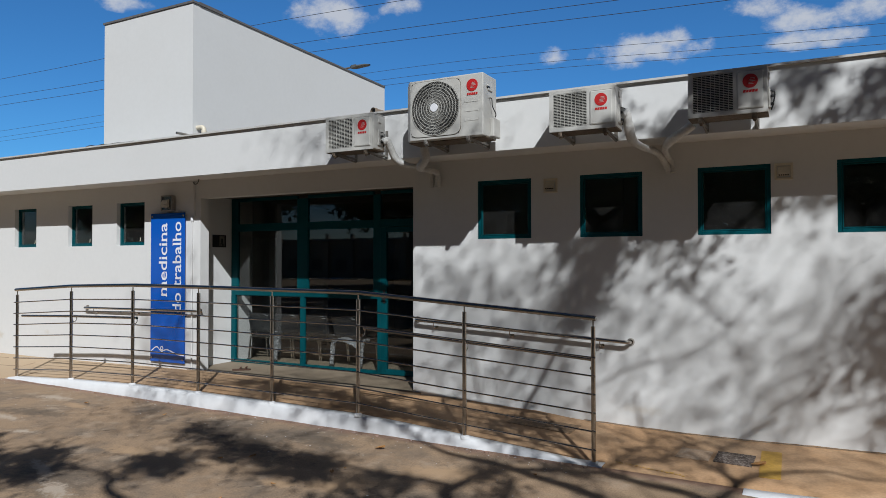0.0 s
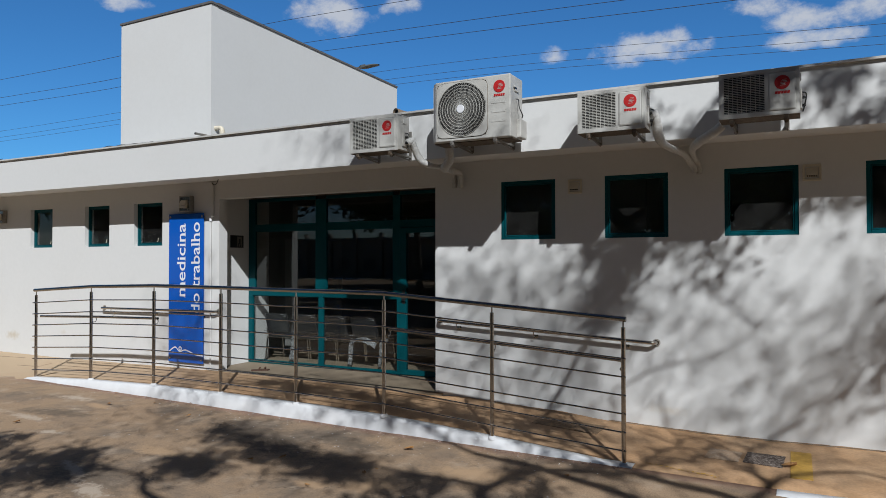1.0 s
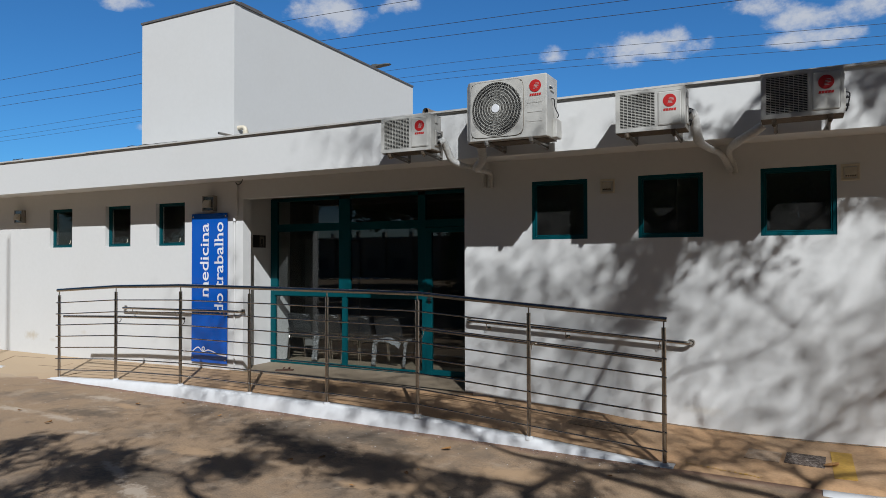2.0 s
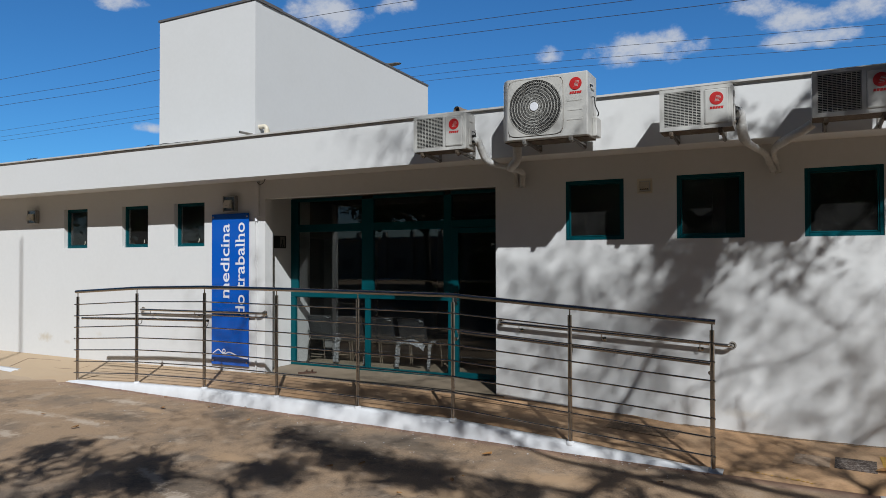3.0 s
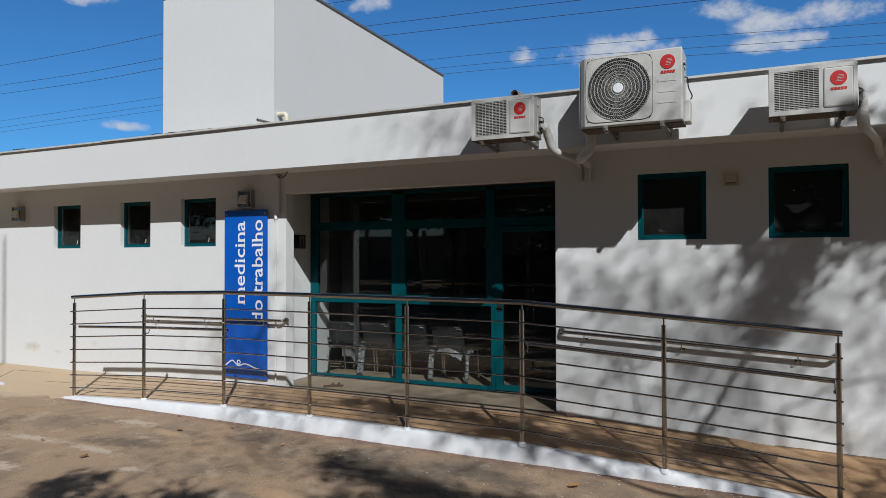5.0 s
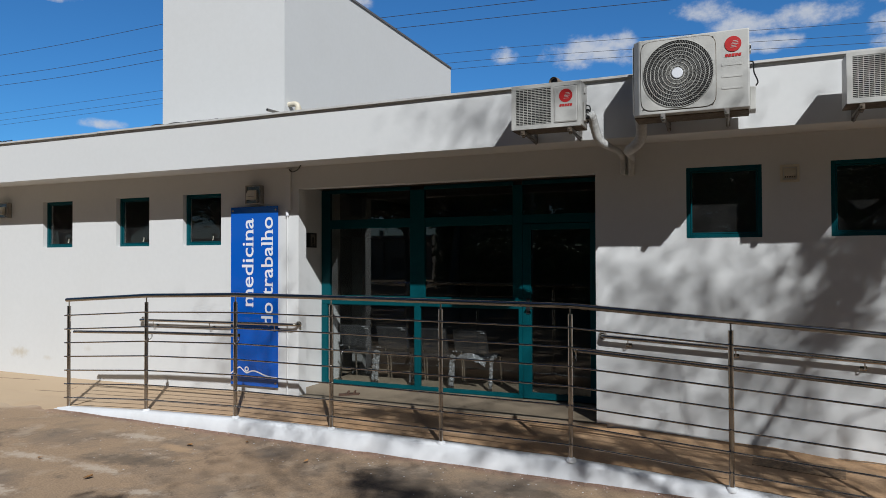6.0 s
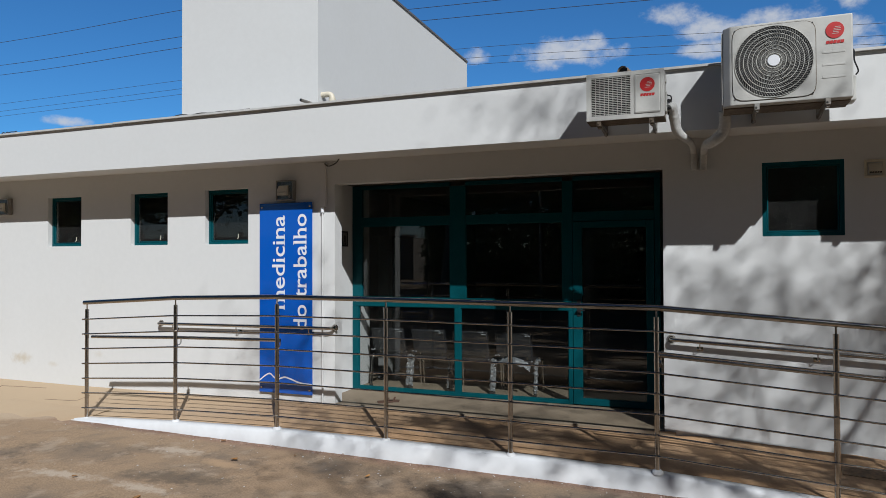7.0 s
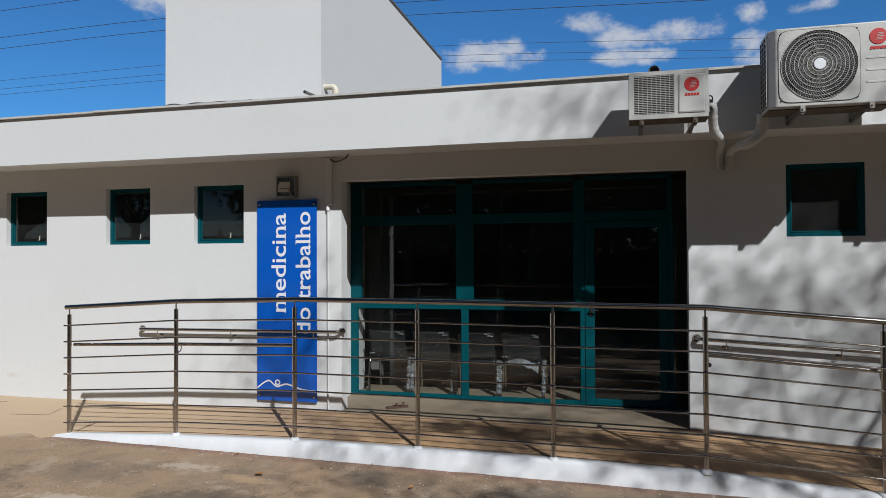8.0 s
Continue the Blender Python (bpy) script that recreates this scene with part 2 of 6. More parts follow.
def ground_material():
    """Old asphalt: pale worn binder, red dust drifts, dark oily patches, scattered chips, placed dark and pale blots.
    """
    m = material("worn_asphalt", (0.325, 0.225, 0.142), 0.88, spread=0.22, grain=70, stain=0.55, stain_amount=0.9,
                 stain_color=(0.37, 0.250, 0.155), bump=0.6, depth=0.008, spec=0.25)
    nt = m.node_tree
    N, L = nt.nodes.new, nt.links.new
    p = nt.nodes["Principled BSDF"]
    was = p.inputs["Base Color"].links[0].from_socket
    geo = N("ShaderNodeNewGeometry")
    patch, chips = N("ShaderNodeTexNoise"), N("ShaderNodeTexVoronoi")
    patch.inputs["Scale"].default_value, patch.inputs["Detail"].default_value, patch.inputs["Roughness"].default_value = 0.9, 7, 0.65
    shift = N("ShaderNodeVectorMath"); shift.inputs[1].default_value = (13.1, 4.7, 0)
    L(geo.outputs["Position"], shift.inputs[0]); L(shift.outputs[0], patch.inputs["Vector"])
    dark = N("ShaderNodeMapRange"); dark.inputs["From Min"].default_value, dark.inputs["From Max"].default_value = 0.46, 0.64
    dark.inputs["To Max"].default_value = 0.85
    L(patch.outputs["Fac"], dark.inputs["Value"])
    mix = N("ShaderNodeMix"); mix.data_type = "RGBA"
    L(dark.outputs[0], mix.inputs["Factor"]); L(was, mix.inputs["A"]); mix.inputs["B"].default_value = (0.165, 0.130, 0.100, 1)
    chips.inputs["Scale"].default_value = 9
    L(geo.outputs["Position"], chips.inputs["Vector"])
    spot = N("ShaderNodeMath"); spot.operation = "LESS_THAN"; spot.inputs[1].default_value = 0.055
    L(chips.outputs["Distance"], spot.inputs[0])
    few = N("ShaderNodeSeparateColor"); L(chips.outputs["Color"], few.inputs[0])
    rare = N("ShaderNodeMath"); rare.operation = "LESS_THAN"; rare.inputs[1].default_value = 0.3
    L(few.outputs[0], rare.inputs[0])
    on = N("ShaderNodeMath"); on.operation = "MULTIPLY"; L(spot.outputs[0], on.inputs[0]); L(rare.outputs[0], on.inputs[1])
    mix2 = N("ShaderNodeMix"); mix2.data_type = "RGBA"
    L(on.outputs[0], mix2.inputs["Factor"]); L(mix.outputs["Result"], mix2.inputs["A"]); mix2.inputs["B"].default_value = (0.40, 0.36, 0.31, 1)
    now = mix2.outputs["Result"]
    sep, rag, vein = N("ShaderNodeSeparateXYZ"), N("ShaderNodeTexNoise"), N("ShaderNodeTexNoise")
    L(geo.outputs["Position"], sep.inputs[0])
    rag.inputs["Scale"].default_value, rag.inputs["Detail"].default_value, rag.inputs["Roughness"].default_value = 2.6, 8, 0.7
    vein.inputs["Scale"].default_value, vein.inputs["Detail"].default_value, vein.inputs["Roughness"].default_value = 3.2, 6, 0.6
    L(geo.outputs["Position"], rag.inputs["Vector"]); L(shift.outputs[0], vein.inputs["Vector"])

    def blend(fac, color):
        mx = N("ShaderNodeMix"); mx.data_type = "RGBA"
        L(fac, mx.inputs["Factor"]); L(now, mx.inputs["A"]); mx.inputs["B"].default_value = (*color, 1)
        return mx.outputs["Result"]

    def ramp(value, lo, hi, top):
        r = N("ShaderNodeMapRange"); r.interpolation_type = "SMOOTHSTEP"
        r.inputs["From Min"].default_value, r.inputs["From Max"].default_value, r.inputs["To Max"].default_value = lo, hi, top
        L(value, r.inputs["Value"])
        return r.outputs[0]

    def calc(op, a, b, c=None):
        n = N("ShaderNodeMath"); n.operation = op
        for i, v in enumerate((a, b, c)):
            if v is None:
                continue
            if isinstance(v, float):
                n.inputs[i].default_value = v
            else:
                L(v, n.inputs[i])
        return n.outputs[0]

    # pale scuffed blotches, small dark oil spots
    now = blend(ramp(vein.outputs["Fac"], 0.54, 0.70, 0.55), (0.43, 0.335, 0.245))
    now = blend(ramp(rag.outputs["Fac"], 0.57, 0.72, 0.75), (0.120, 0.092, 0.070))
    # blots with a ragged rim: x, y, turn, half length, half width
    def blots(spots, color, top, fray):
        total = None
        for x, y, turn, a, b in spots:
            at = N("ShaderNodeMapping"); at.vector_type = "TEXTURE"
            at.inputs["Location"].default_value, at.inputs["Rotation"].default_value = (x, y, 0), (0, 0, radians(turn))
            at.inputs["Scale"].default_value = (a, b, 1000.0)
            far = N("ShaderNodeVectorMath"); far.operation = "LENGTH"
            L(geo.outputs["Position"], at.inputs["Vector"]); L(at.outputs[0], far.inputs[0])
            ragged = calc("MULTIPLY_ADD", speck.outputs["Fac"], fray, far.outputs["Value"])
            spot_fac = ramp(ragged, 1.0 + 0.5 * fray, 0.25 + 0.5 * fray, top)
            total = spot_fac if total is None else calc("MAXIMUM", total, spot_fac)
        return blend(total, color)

    speck = N("ShaderNodeTexNoise")
    speck.inputs["Scale"].default_value, speck.inputs["Detail"].default_value, speck.inputs["Roughness"].default_value = 11, 9, 0.8
    L(geo.outputs["Position"], speck.inputs["Vector"])
    # dark, tan and pale blots at set places, in that order
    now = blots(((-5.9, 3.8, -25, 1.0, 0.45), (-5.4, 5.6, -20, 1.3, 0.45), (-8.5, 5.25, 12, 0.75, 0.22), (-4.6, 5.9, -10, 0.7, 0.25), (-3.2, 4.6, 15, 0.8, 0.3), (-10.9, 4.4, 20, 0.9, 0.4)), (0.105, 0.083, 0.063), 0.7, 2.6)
    now = blots(((-6.0, 4.68, 0, 0.45, 0.17), (-3.6, 4.85, 30, 0.4, 0.22), (-4.05, 4.65, 0, 0.25, 0.12), (-8.4, 5.75, -10, 0.4, 0.12), (-2.9, 5.6, 10, 0.7, 0.25)), (0.44, 0.295, 0.175), 0.85, 2.2)
    now = blots(((-9.5, 4.94, 2, 0.62, 0.10), (-8.55, 4.93, -5, 0.5, 0.09), (-7.7, 4.64, 12, 0.25, 0.09), (-9.08, 5.92, 4, 0.38, 0.13), (-8.86, 4.18, -3, 0.3, 0.11), (-5.55, 3.62, -18, 0.42, 0.12), (-6.2, 3.92, -22, 0.45, 0.08)), (0.50, 0.41, 0.32), 0.75, 4.0)
    # fine cracks in some stretches
    bent = N("ShaderNodeVectorMath"); bent.operation = "MULTIPLY_ADD"; bent.inputs[1].default_value = (0.5, 0.5, 0)
    L(rag.outputs["Color"], bent.inputs[0]); L(geo.outputs["Position"], bent.inputs[2])
    crack = N("ShaderNodeTexVoronoi"); crack.feature = "DISTANCE_TO_EDGE"; crack.inputs["Scale"].default_value = 1.9
    L(bent.outputs[0], crack.inputs["Vector"])
    now = blend(calc("MULTIPLY", ramp(crack.outputs["Distance"], 0.009, 0.002, 0.5), ramp(patch.outputs["Fac"], 0.47, 0.55, 1.0)), (0.06, 0.048, 0.038))
    # red dust settled along the kerb, sand drifted over the asphalt past the west end
    rough_y = calc("MULTIPLY_ADD", rag.outputs["Fac"], 0.30, sep.outputs["Y"])
    now = blend(ramp(rough_y, 6.40, 6.60, 0.6), (0.33, 0.185, 0.13))
    west = calc("MULTIPLY_ADD", sep.outputs["X"], -0.35, sep.outputs["Y"])
    west = calc("MULTIPLY_ADD", rag.outputs["Fac"], 0.9, west)
    now = blend(ramp(west, 10.65, 11.0, 0.9), (0.47, 0.36, 0.25))
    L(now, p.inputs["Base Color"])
    return m


def footway_material():
    """Ochre floor paint, fresh along the ramp and bleached to sand towards the west."""
    m = material("ochre_floor_paint", (0.405, 0.245, 0.130), 0.8, spread=0.12, grain=35, stain=0.9, stain_amount=0.8,
                 stain_color=(0.43, 0.30, 0.19), bump=0.35, depth=0.004, spec=0.3)
    nt = m.node_tree
    N, L = nt.nodes.new, nt.links.new
    p = nt.nodes["Principled BSDF"]
    was = p.inputs["Base Color"].links[0].from_socket
    geo, sep, rag = N("ShaderNodeNewGeometry"), N("ShaderNodeSeparateXYZ"), N("ShaderNodeTexNoise")
    rag.inputs["Scale"].default_value, rag.inputs["Detail"].default_value, rag.inputs["Roughness"].default_value = 1.8, 7, 0.65
    L(geo.outputs["Position"], sep.inputs[0]); L(geo.outputs["Position"], rag.inputs["Vector"])
    x = N("ShaderNodeMath"); x.operation = "MULTIPLY_ADD"; x.inputs[1].default_value = 5.0
    L(rag.outputs["Fac"], x.inputs[0]); L(sep.outputs["X"], x.inputs[2])
    far = N("ShaderNodeMapRange"); far.inputs["From Min"].default_value, far.inputs["From Max"].default_value = -4.5, -9.5
    far.inputs["To Max"].default_value = 0.9
    L(x.outputs[0], far.inputs["Value"])
    mix = N("ShaderNodeMix"); mix.data_type = "RGBA"
    L(far.outputs[0], mix.inputs["Factor"]); L(was, mix.inputs["A"]); mix.inputs["B"].default_value = (0.475, 0.360, 0.240, 1)
    L(mix.outputs["Result"], p.inputs["Base Color"])
    return m


M_WALL = material("white_wall_paint", (0.620, 0.618, 0.603), 0.85, spread=0.012, grain=16, stain=0.7, stain_amount=0.16,
                  stain_color=(0.54, 0.52, 0.48), bump=0.12, depth=0.006, spec=0.2)


def stained_wall(m):
    """Adds a few small beige damp spots low on the west stretch of the wall."""
    nt = m.node_tree
    N, L = nt.nodes.new, nt.links.new
    p = nt.nodes["Principled BSDF"]
    geo, rag = N("ShaderNodeNewGeometry"), N("ShaderNodeTexNoise")
    rag.inputs["Scale"].default_value, rag.inputs["Detail"].default_value = 14, 6
    L(geo.outputs["Position"], rag.inputs["Vector"])
    for x, z, a, b, top in ((-13.75, 0.53, 0.26, 0.10, 0.6), (-13.1, 0.47, 0.10, 0.05, 0.35), (-12.2, 0.66, 0.12, 0.05, 0.25), (-1.6, 0.28, 0.30, 0.07, 0.3)):
        at, far, sum_, r, mx = N("ShaderNodeMapping"), N("ShaderNodeVectorMath"), N("ShaderNodeMath"), N("ShaderNodeMapRange"), N("ShaderNodeMix")
        at.vector_type, far.operation, sum_.operation, mx.data_type = "TEXTURE", "LENGTH", "MULTIPLY_ADD", "RGBA"
        at.inputs["Location"].default_value, at.inputs["Scale"].default_value = (x, 7.79, z), (a, 1.0, b)
        L(geo.outputs["Position"], at.inputs["Vector"]); L(at.outputs[0], far.inputs[0])
        sum_.inputs[1].default_value = 1.6
        L(rag.outputs["Fac"], sum_.inputs[0]); L(far.outputs["Value"], sum_.inputs[2])
        r.inputs["From Min"].default_value, r.inputs["From Max"].default_value, r.inputs["To Max"].default_value = 1.8, 0.9, top
        L(sum_.outputs[0], r.inputs["Value"])
        L(r.outputs[0], mx.inputs["Factor"]); L(p.inputs["Base Color"].links[0].from_socket, mx.inputs["A"])
        mx.inputs["B"].default_value = (0.46, 0.38, 0.26, 1)
        L(mx.outputs["Result"], p.inputs["Base Color"])


stained_wall(M_WALL)
M_TRIM = material("white_kerb_paint", (0.65, 0.655, 0.66), 0.75, spread=0.025, grain=14, stain=2, stain_amount=0.22,
                  stain_color=(0.55, 0.50, 0.45), bump=0.2, depth=0.006, spec=0.3)
M_ROOFCAP = material("grey_metal_flashing", (0.16, 0.15, 0.145), 0.6, 0.3, spread=0.15, grain=20, stain=2, stain_amount=0.4)
M_CAP = material("pale_drip_cap", (0.50, 0.49, 0.465), 0.7, spread=0.08, grain=12, stain=2.5, stain_amount=0.45, stain_color=(0.30, 0.28, 0.25))
# M_INNER and M_HALL carry the unlit interior's shade in their colour
M_INNER = material("shade_dark_plaster", (0.085, 0.08, 0.072), 0.9, spread=0.03, grain=20, stain=1, stain_amount=0.1)
M_HALL = material("shade_grey_hall_paint", (0.18, 0.175, 0.165), 0.9, spread=0.03, grain=8, stain=0.6, stain_amount=0.15, bump=0)
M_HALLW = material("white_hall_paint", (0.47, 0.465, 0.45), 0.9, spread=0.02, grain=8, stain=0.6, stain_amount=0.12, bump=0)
# board brown, taken darker for the unlit hall
M_BOARD = material("dark_ceiling_boards", (0.055, 0.036, 0.024), 0.6, spread=0.2, grain=14, stain=2, stain_amount=0.5)
M_TEAL = material("teal_enamel_paint", (0.001, 0.062, 0.075), 0.40, spread=0.05, grain=30, stain=3, stain_amount=0.2, bump=0.05, depth=0.002, spec=0.12)
M_STEEL = material("polished_stainless_steel", (0.50, 0.46, 0.41), 0.17, 1.0, spread=0.06, grain=60, stain=6, stain_amount=0.2, bump=0.03, depth=0.001)
M_TERRA = footway_material()
M_FLOOR = material("beige_screed", (0.215, 0.168, 0.115), 0.7, spread=0.06, grain=30, stain=1.5, stain_amount=0.5, bump=0.2)
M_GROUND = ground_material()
M_CASE = material("aircon_white_enamel", (0.49, 0.48, 0.445), 0.45, spread=0.04, grain=18, stain=4, stain_amount=0.4,
                  stain_color=(0.42, 0.39, 0.34), bump=0.05, depth=0.002)
M_GRILLE = material("grille_wire", (0.56, 0.55, 0.50), 0.5, spread=0.04, grain=30, stain=5, stain_amount=0.3)
M_DARK = material("dark_cavity_metal", (0.017, 0.016, 0.015), 0.7, spread=0.2, grain=30, stain=6, stain_amount=0.3)
M_FAN = material("grey_fan_plastic", (0.03, 0.03, 0.03), 0.28, spread=0.1, grain=30, stain=6, stain_amount=0.2)
M_FINS = material("dusty_cooling_fins", (0.022, 0.020, 0.018), 0.7, spread=0.3, grain=60, stain=12, stain_amount=0.5)
M_PAN = material("grimy_base_steel", (0.105, 0.078, 0.052), 0.8, spread=0.3, grain=25, stain=9, stain_amount=0.7, stain_color=(0.19, 0.15, 0.11))
M_RED = material("red_emblem", (0.47, 0.018, 0.018), 0.45, spread=0.02, bump=0)
M_PIPE = material("white_pipe_wrap", (0.52, 0.515, 0.49), 0.7, spread=0.08, grain=45, stain=9, stain_amount=0.35, stain_color=(0.40, 0.38, 0.34), bump=0.5, depth=0.01)
M_GALV = material("galvanised_steel", (0.30, 0.285, 0.26), 0.5, 0.7, spread=0.12, grain=30, stain=8, stain_amount=0.4, stain_color=(0.25, 0.16, 0.09))
M_BLUE = material("glossy_blue_acrylic", (0.003, 0.088, 0.43), 0.14, spread=0.02, stain_amount=0.03, bump=0, coat=0.3)
M_WHITE = material("white_vinyl", (0.70, 0.71, 0.73), 0.5, spread=0.01, stain_amount=0.02, bump=0)
M_BLACK = material("black_plastic", (0.015, 0.015, 0.016), 0.45, spread=0.1, bump=0.05)
M_OLDSLAB = material("dirty_old_slab", (0.24, 0.155, 0.088), 0.92, spread=0.35, grain=30, stain=7, stain_amount=0.9, stain_color=(0.11, 0.078, 0.05), bump=0.7, depth=0.01)
M_COVER = material("flecked_dark_cover", (0.070, 0.048, 0.036), 0.9, spread=0.35, grain=70, stain=42, stain_amount=0.9, stain_color=(0.36, 0.31, 0.27), bump=0.6, depth=0.008)
M_PATCH = material("gritty_pale_patch", (0.37, 0.255, 0.165), 0.9, spread=0.15, grain=45, stain=16, stain_amount=0.7, stain_color=(0.46, 0.37, 0.29), bump=0.4)
M_JOINT = material("sandy_joint", (0.27, 0.20, 0.135), 0.9, spread=0.2, grain=30, stain=7, stain_amount=0.5)
M_CONCRETE = material("grey_concrete", (0.21, 0.19, 0.165), 0.9, spread=0.16, grain=45, stain=4, stain_amount=0.6, bump=0.5)
M_YELLOW = material("yellow_marking_paint", (0.47, 0.275, 0.05), 0.75, spread=0.1, grain=30, stain=6, stain_amount=0.5, bump=0.3)
M_FOIL = material("dull_reflective_plate", (0.24, 0.25, 0.26), 0.25, 0.9, spread=0.25, grain=35, stain=20, stain_amount=0.6, bump=0.4, depth=0.004)
M_LAMP = material("grey_lamp_casting", (0.10, 0.105, 0.10), 0.6, 0.2, spread=0.1, stain_amount=0.3)
M_CREAM = material("cream_plastic", (0.62, 0.56, 0.44), 0.55, spread=0.04, stain_amount=0.15)
M_VENT = material("faded_brown_plastic", (0.21, 0.16, 0.115), 0.7, spread=0.15, grain=25, stain=5, stain_amount=0.4)
M_CABLE = material("black_cable", (0.035, 0.033, 0.033), 0.6, bump=0)
M_BARK = material("grey_bark", (0.16, 0.125, 0.095), 0.95, spread=0.25, grain=16, stain=3, stain_amount=0.6, bump=0.8, depth=0.02)
M_LEAF = material("green_leaves", (0.055, 0.095, 0.025), 0.6, spread=0.25, grain=3, stain=0.7, stain_amount=0.5, stain_color=(0.10, 0.11, 0.03), bump=0)
M_GRIT = material("red_grit", (0.24, 0.145, 0.108), 0.9, spread=0.4, grain=60, stain=8, stain_amount=0.6, stain_color=(0.5, 0.42, 0.36), bump=0)
M_DRYLEAF = material("dry_leaf", (0.30, 0.15, 0.05), 0.8, spread=0.25, grain=30, stain=5, random_tone=0.4, bump=0.2)
M_RUBBER = material("worn_brown_rubber", (0.07, 0.034, 0.020), 0.8, spread=0.15, stain=12, stain_amount=0.4)
M_CHAIR = material("black_chair_vinyl", (0.022, 0.022, 0.024), 0.35, spread=0.1, stain_amount=0.2, coat=0.6)
M_FILM = film_material("clear_plastic_film", 0.06)
M_WRAP = material("crumpled_clear_wrap", (0.15, 0.152, 0.152), 0.25, spread=0.25, grain=22, stain=30, stain_amount=0.6, stain_color=(0.2, 0.2, 0.2), bump=1.0, depth=0.03)
M_BAG = material("shiny_bunched_plastic", (0.17, 0.175, 0.18), 0.14, spread=0.3, grain=25, stain=30, stain_amount=0.6, stain_color=(0.05, 0.05, 0.05), bump=1.0, depth=0.02)
M_FARWALL = material("distant_plaster_wall", (0.23, 0.20, 0.17), 0.9, spread=0.04, grain=4, stain=0.3, stain_amount=0.3)
G_DOOR = glass_material("door_glass", (0.80, 0.825, 0.82), dust=0.0012)
G_WIN = glass_material("window_glass", (0.90, 0.92, 0.92), gloss=0.75, dust=0.011)


# ---- builders ----
ORIGIN = {}


def thing(name, loc, label, category, group="", kind=""):
    ob = new(name)
    ob.location = loc
    ORIGIN[ob.name] = Vector(loc)
    return tagged(ob, label, category, group, kind)


def part(name, bm, mat, parent=None, label="", smooth=False):
    """Links a bmesh, drawn in world coordinates, as one mesh under a thing or a part."""
    me = bpy.data.meshes.new(name)
    if parent is not None:
        bmesh.ops.translate(bm, verts=bm.verts, vec=-ORIGIN[parent.name])
    bm.to_mesh(me)
    bm.free()
    if smooth:
        for f in me.polygons:
            f.use_smooth = len(f.vertices) < 5
    me.materials.append(mat)
    ob = new(name, me)
    if parent is not None:
        ob.parent = parent
        ORIGIN[ob.name] = ORIGIN[parent.name]
    if label:
        ob["label"] = label
    return ob


def structure(name, bm, mat, label="", category="", smooth=False):
    ob = part(name, bm, mat, None, smooth=smooth)
    ORIGIN[ob.name] = Vector((0, 0, 0))
    return tagged(ob, label, category, kind="structure")


def box(bm, x0, x1, y0, y1, z0, z1, bevel=0.0, segs=1):
    r = bmesh.ops.create_cube(bm, size=1)
    for v in r["verts"]:
        v.co = Vector((x0 if v.co.x < 0 else x1, y0 if v.co.y < 0 else y1, z0 if v.co.z < 0 else z1))
    if bevel:
        edges = list({e for v in r["verts"] for e in v.link_edges})
        bmesh.ops.bevel(bm, geom=edges, offset=bevel, segments=segs, affect="EDGES", profile=0.5)
    return bm


def boxed(*a, **k):
    return box(bmesh.new(), *a, **k)


def tube(bm, pts, r, seg=10, closed=False, caps=True):
    """A round bar along points; r is one radius or one per point."""
    pts = [Vector(p) for p in pts]
    rs = list(r) if isinstance(r, (list, tuple)) else [r] * len(pts)
    if caps and not closed:                                            # a ring close to each end keeps the rim crisp
        a, b = pts[1] - pts[0], pts[-2] - pts[-1]
        pts = [pts[0], pts[0] + a * min(0.3, 0.001 / a.length)] + pts[1:-1] + [pts[-1] + b * min(0.3, 0.001 / b.length), pts[-1]]
        rs = [rs[0], rs[0]] + rs[1:-1] + [rs[-1], rs[-1]]
    n = len(pts)
    rings, side = [], None
    for i, p in enumerate(pts):
        a = pts[i - 1] if i > 0 else (pts[-1] if closed else p)
        b = pts[i + 1] if i < n - 1 else (pts[0] if closed else p)
        d = (b - a).normalized()
        if side is None:
            side = d.cross(Vector((0, 0, 1)))
            if side.length < 0.01:
                side = d.cross(Vector((0, 1, 0)))
        side = (side - d * side.dot(d)).normalized()
        up = d.cross(side)
        rings.append([bm.verts.new(p + (side * math.cos(t) + up * math.sin(t)) * rs[i])
                      for t in [2 * math.pi * k / seg for k in range(seg)]])
    for i in range(n if closed else n - 1):
        A, B = rings[i], rings[(i + 1) % n]
        for k in range(seg):
            bm.faces.new((A[k], A[(k + 1) % seg], B[(k + 1) % seg], B[k]))
    if caps and not closed:
        bm.faces.new(rings[0][::-1]); bm.faces.new(rings[-1])
    return bm


def tubed(pts, r, seg=10, **k):
    return tube(bmesh.new(), pts, r, seg, **k)


def arc(c, r, a0, a1, n, u, v):
    """Points on an arc round c in the plane of u and v, angles in degrees."""
    c, u, v = Vector(c), Vector(u), Vector(v)
    return [c + u * r * math.cos(radians(a0 + (a1 - a0) * i / n)) + v * r * math.sin(radians(a0 + (a1 - a0) * i / n)) for i in range(n + 1)]


def smooth_line(pts, n=8):
    """Catmull-Rom through points."""
    P = [Vector(p) for p in pts]
    P = [P[0] * 2 - P[1]] + P + [P[-1] * 2 - P[-2]]
    out = []
    for i in range(1, len(P) - 2):
        a, b, c, d = P[i - 1:i + 3]
        for k in range(n):
            t = k / n
            out.append(0.5 * (2 * b + (c - a) * t + (2 * a - 5 * b + 4 * c - d) * t * t + (3 * b - a - 3 * c + d) * t ** 3))
    return out + [P[-2]]


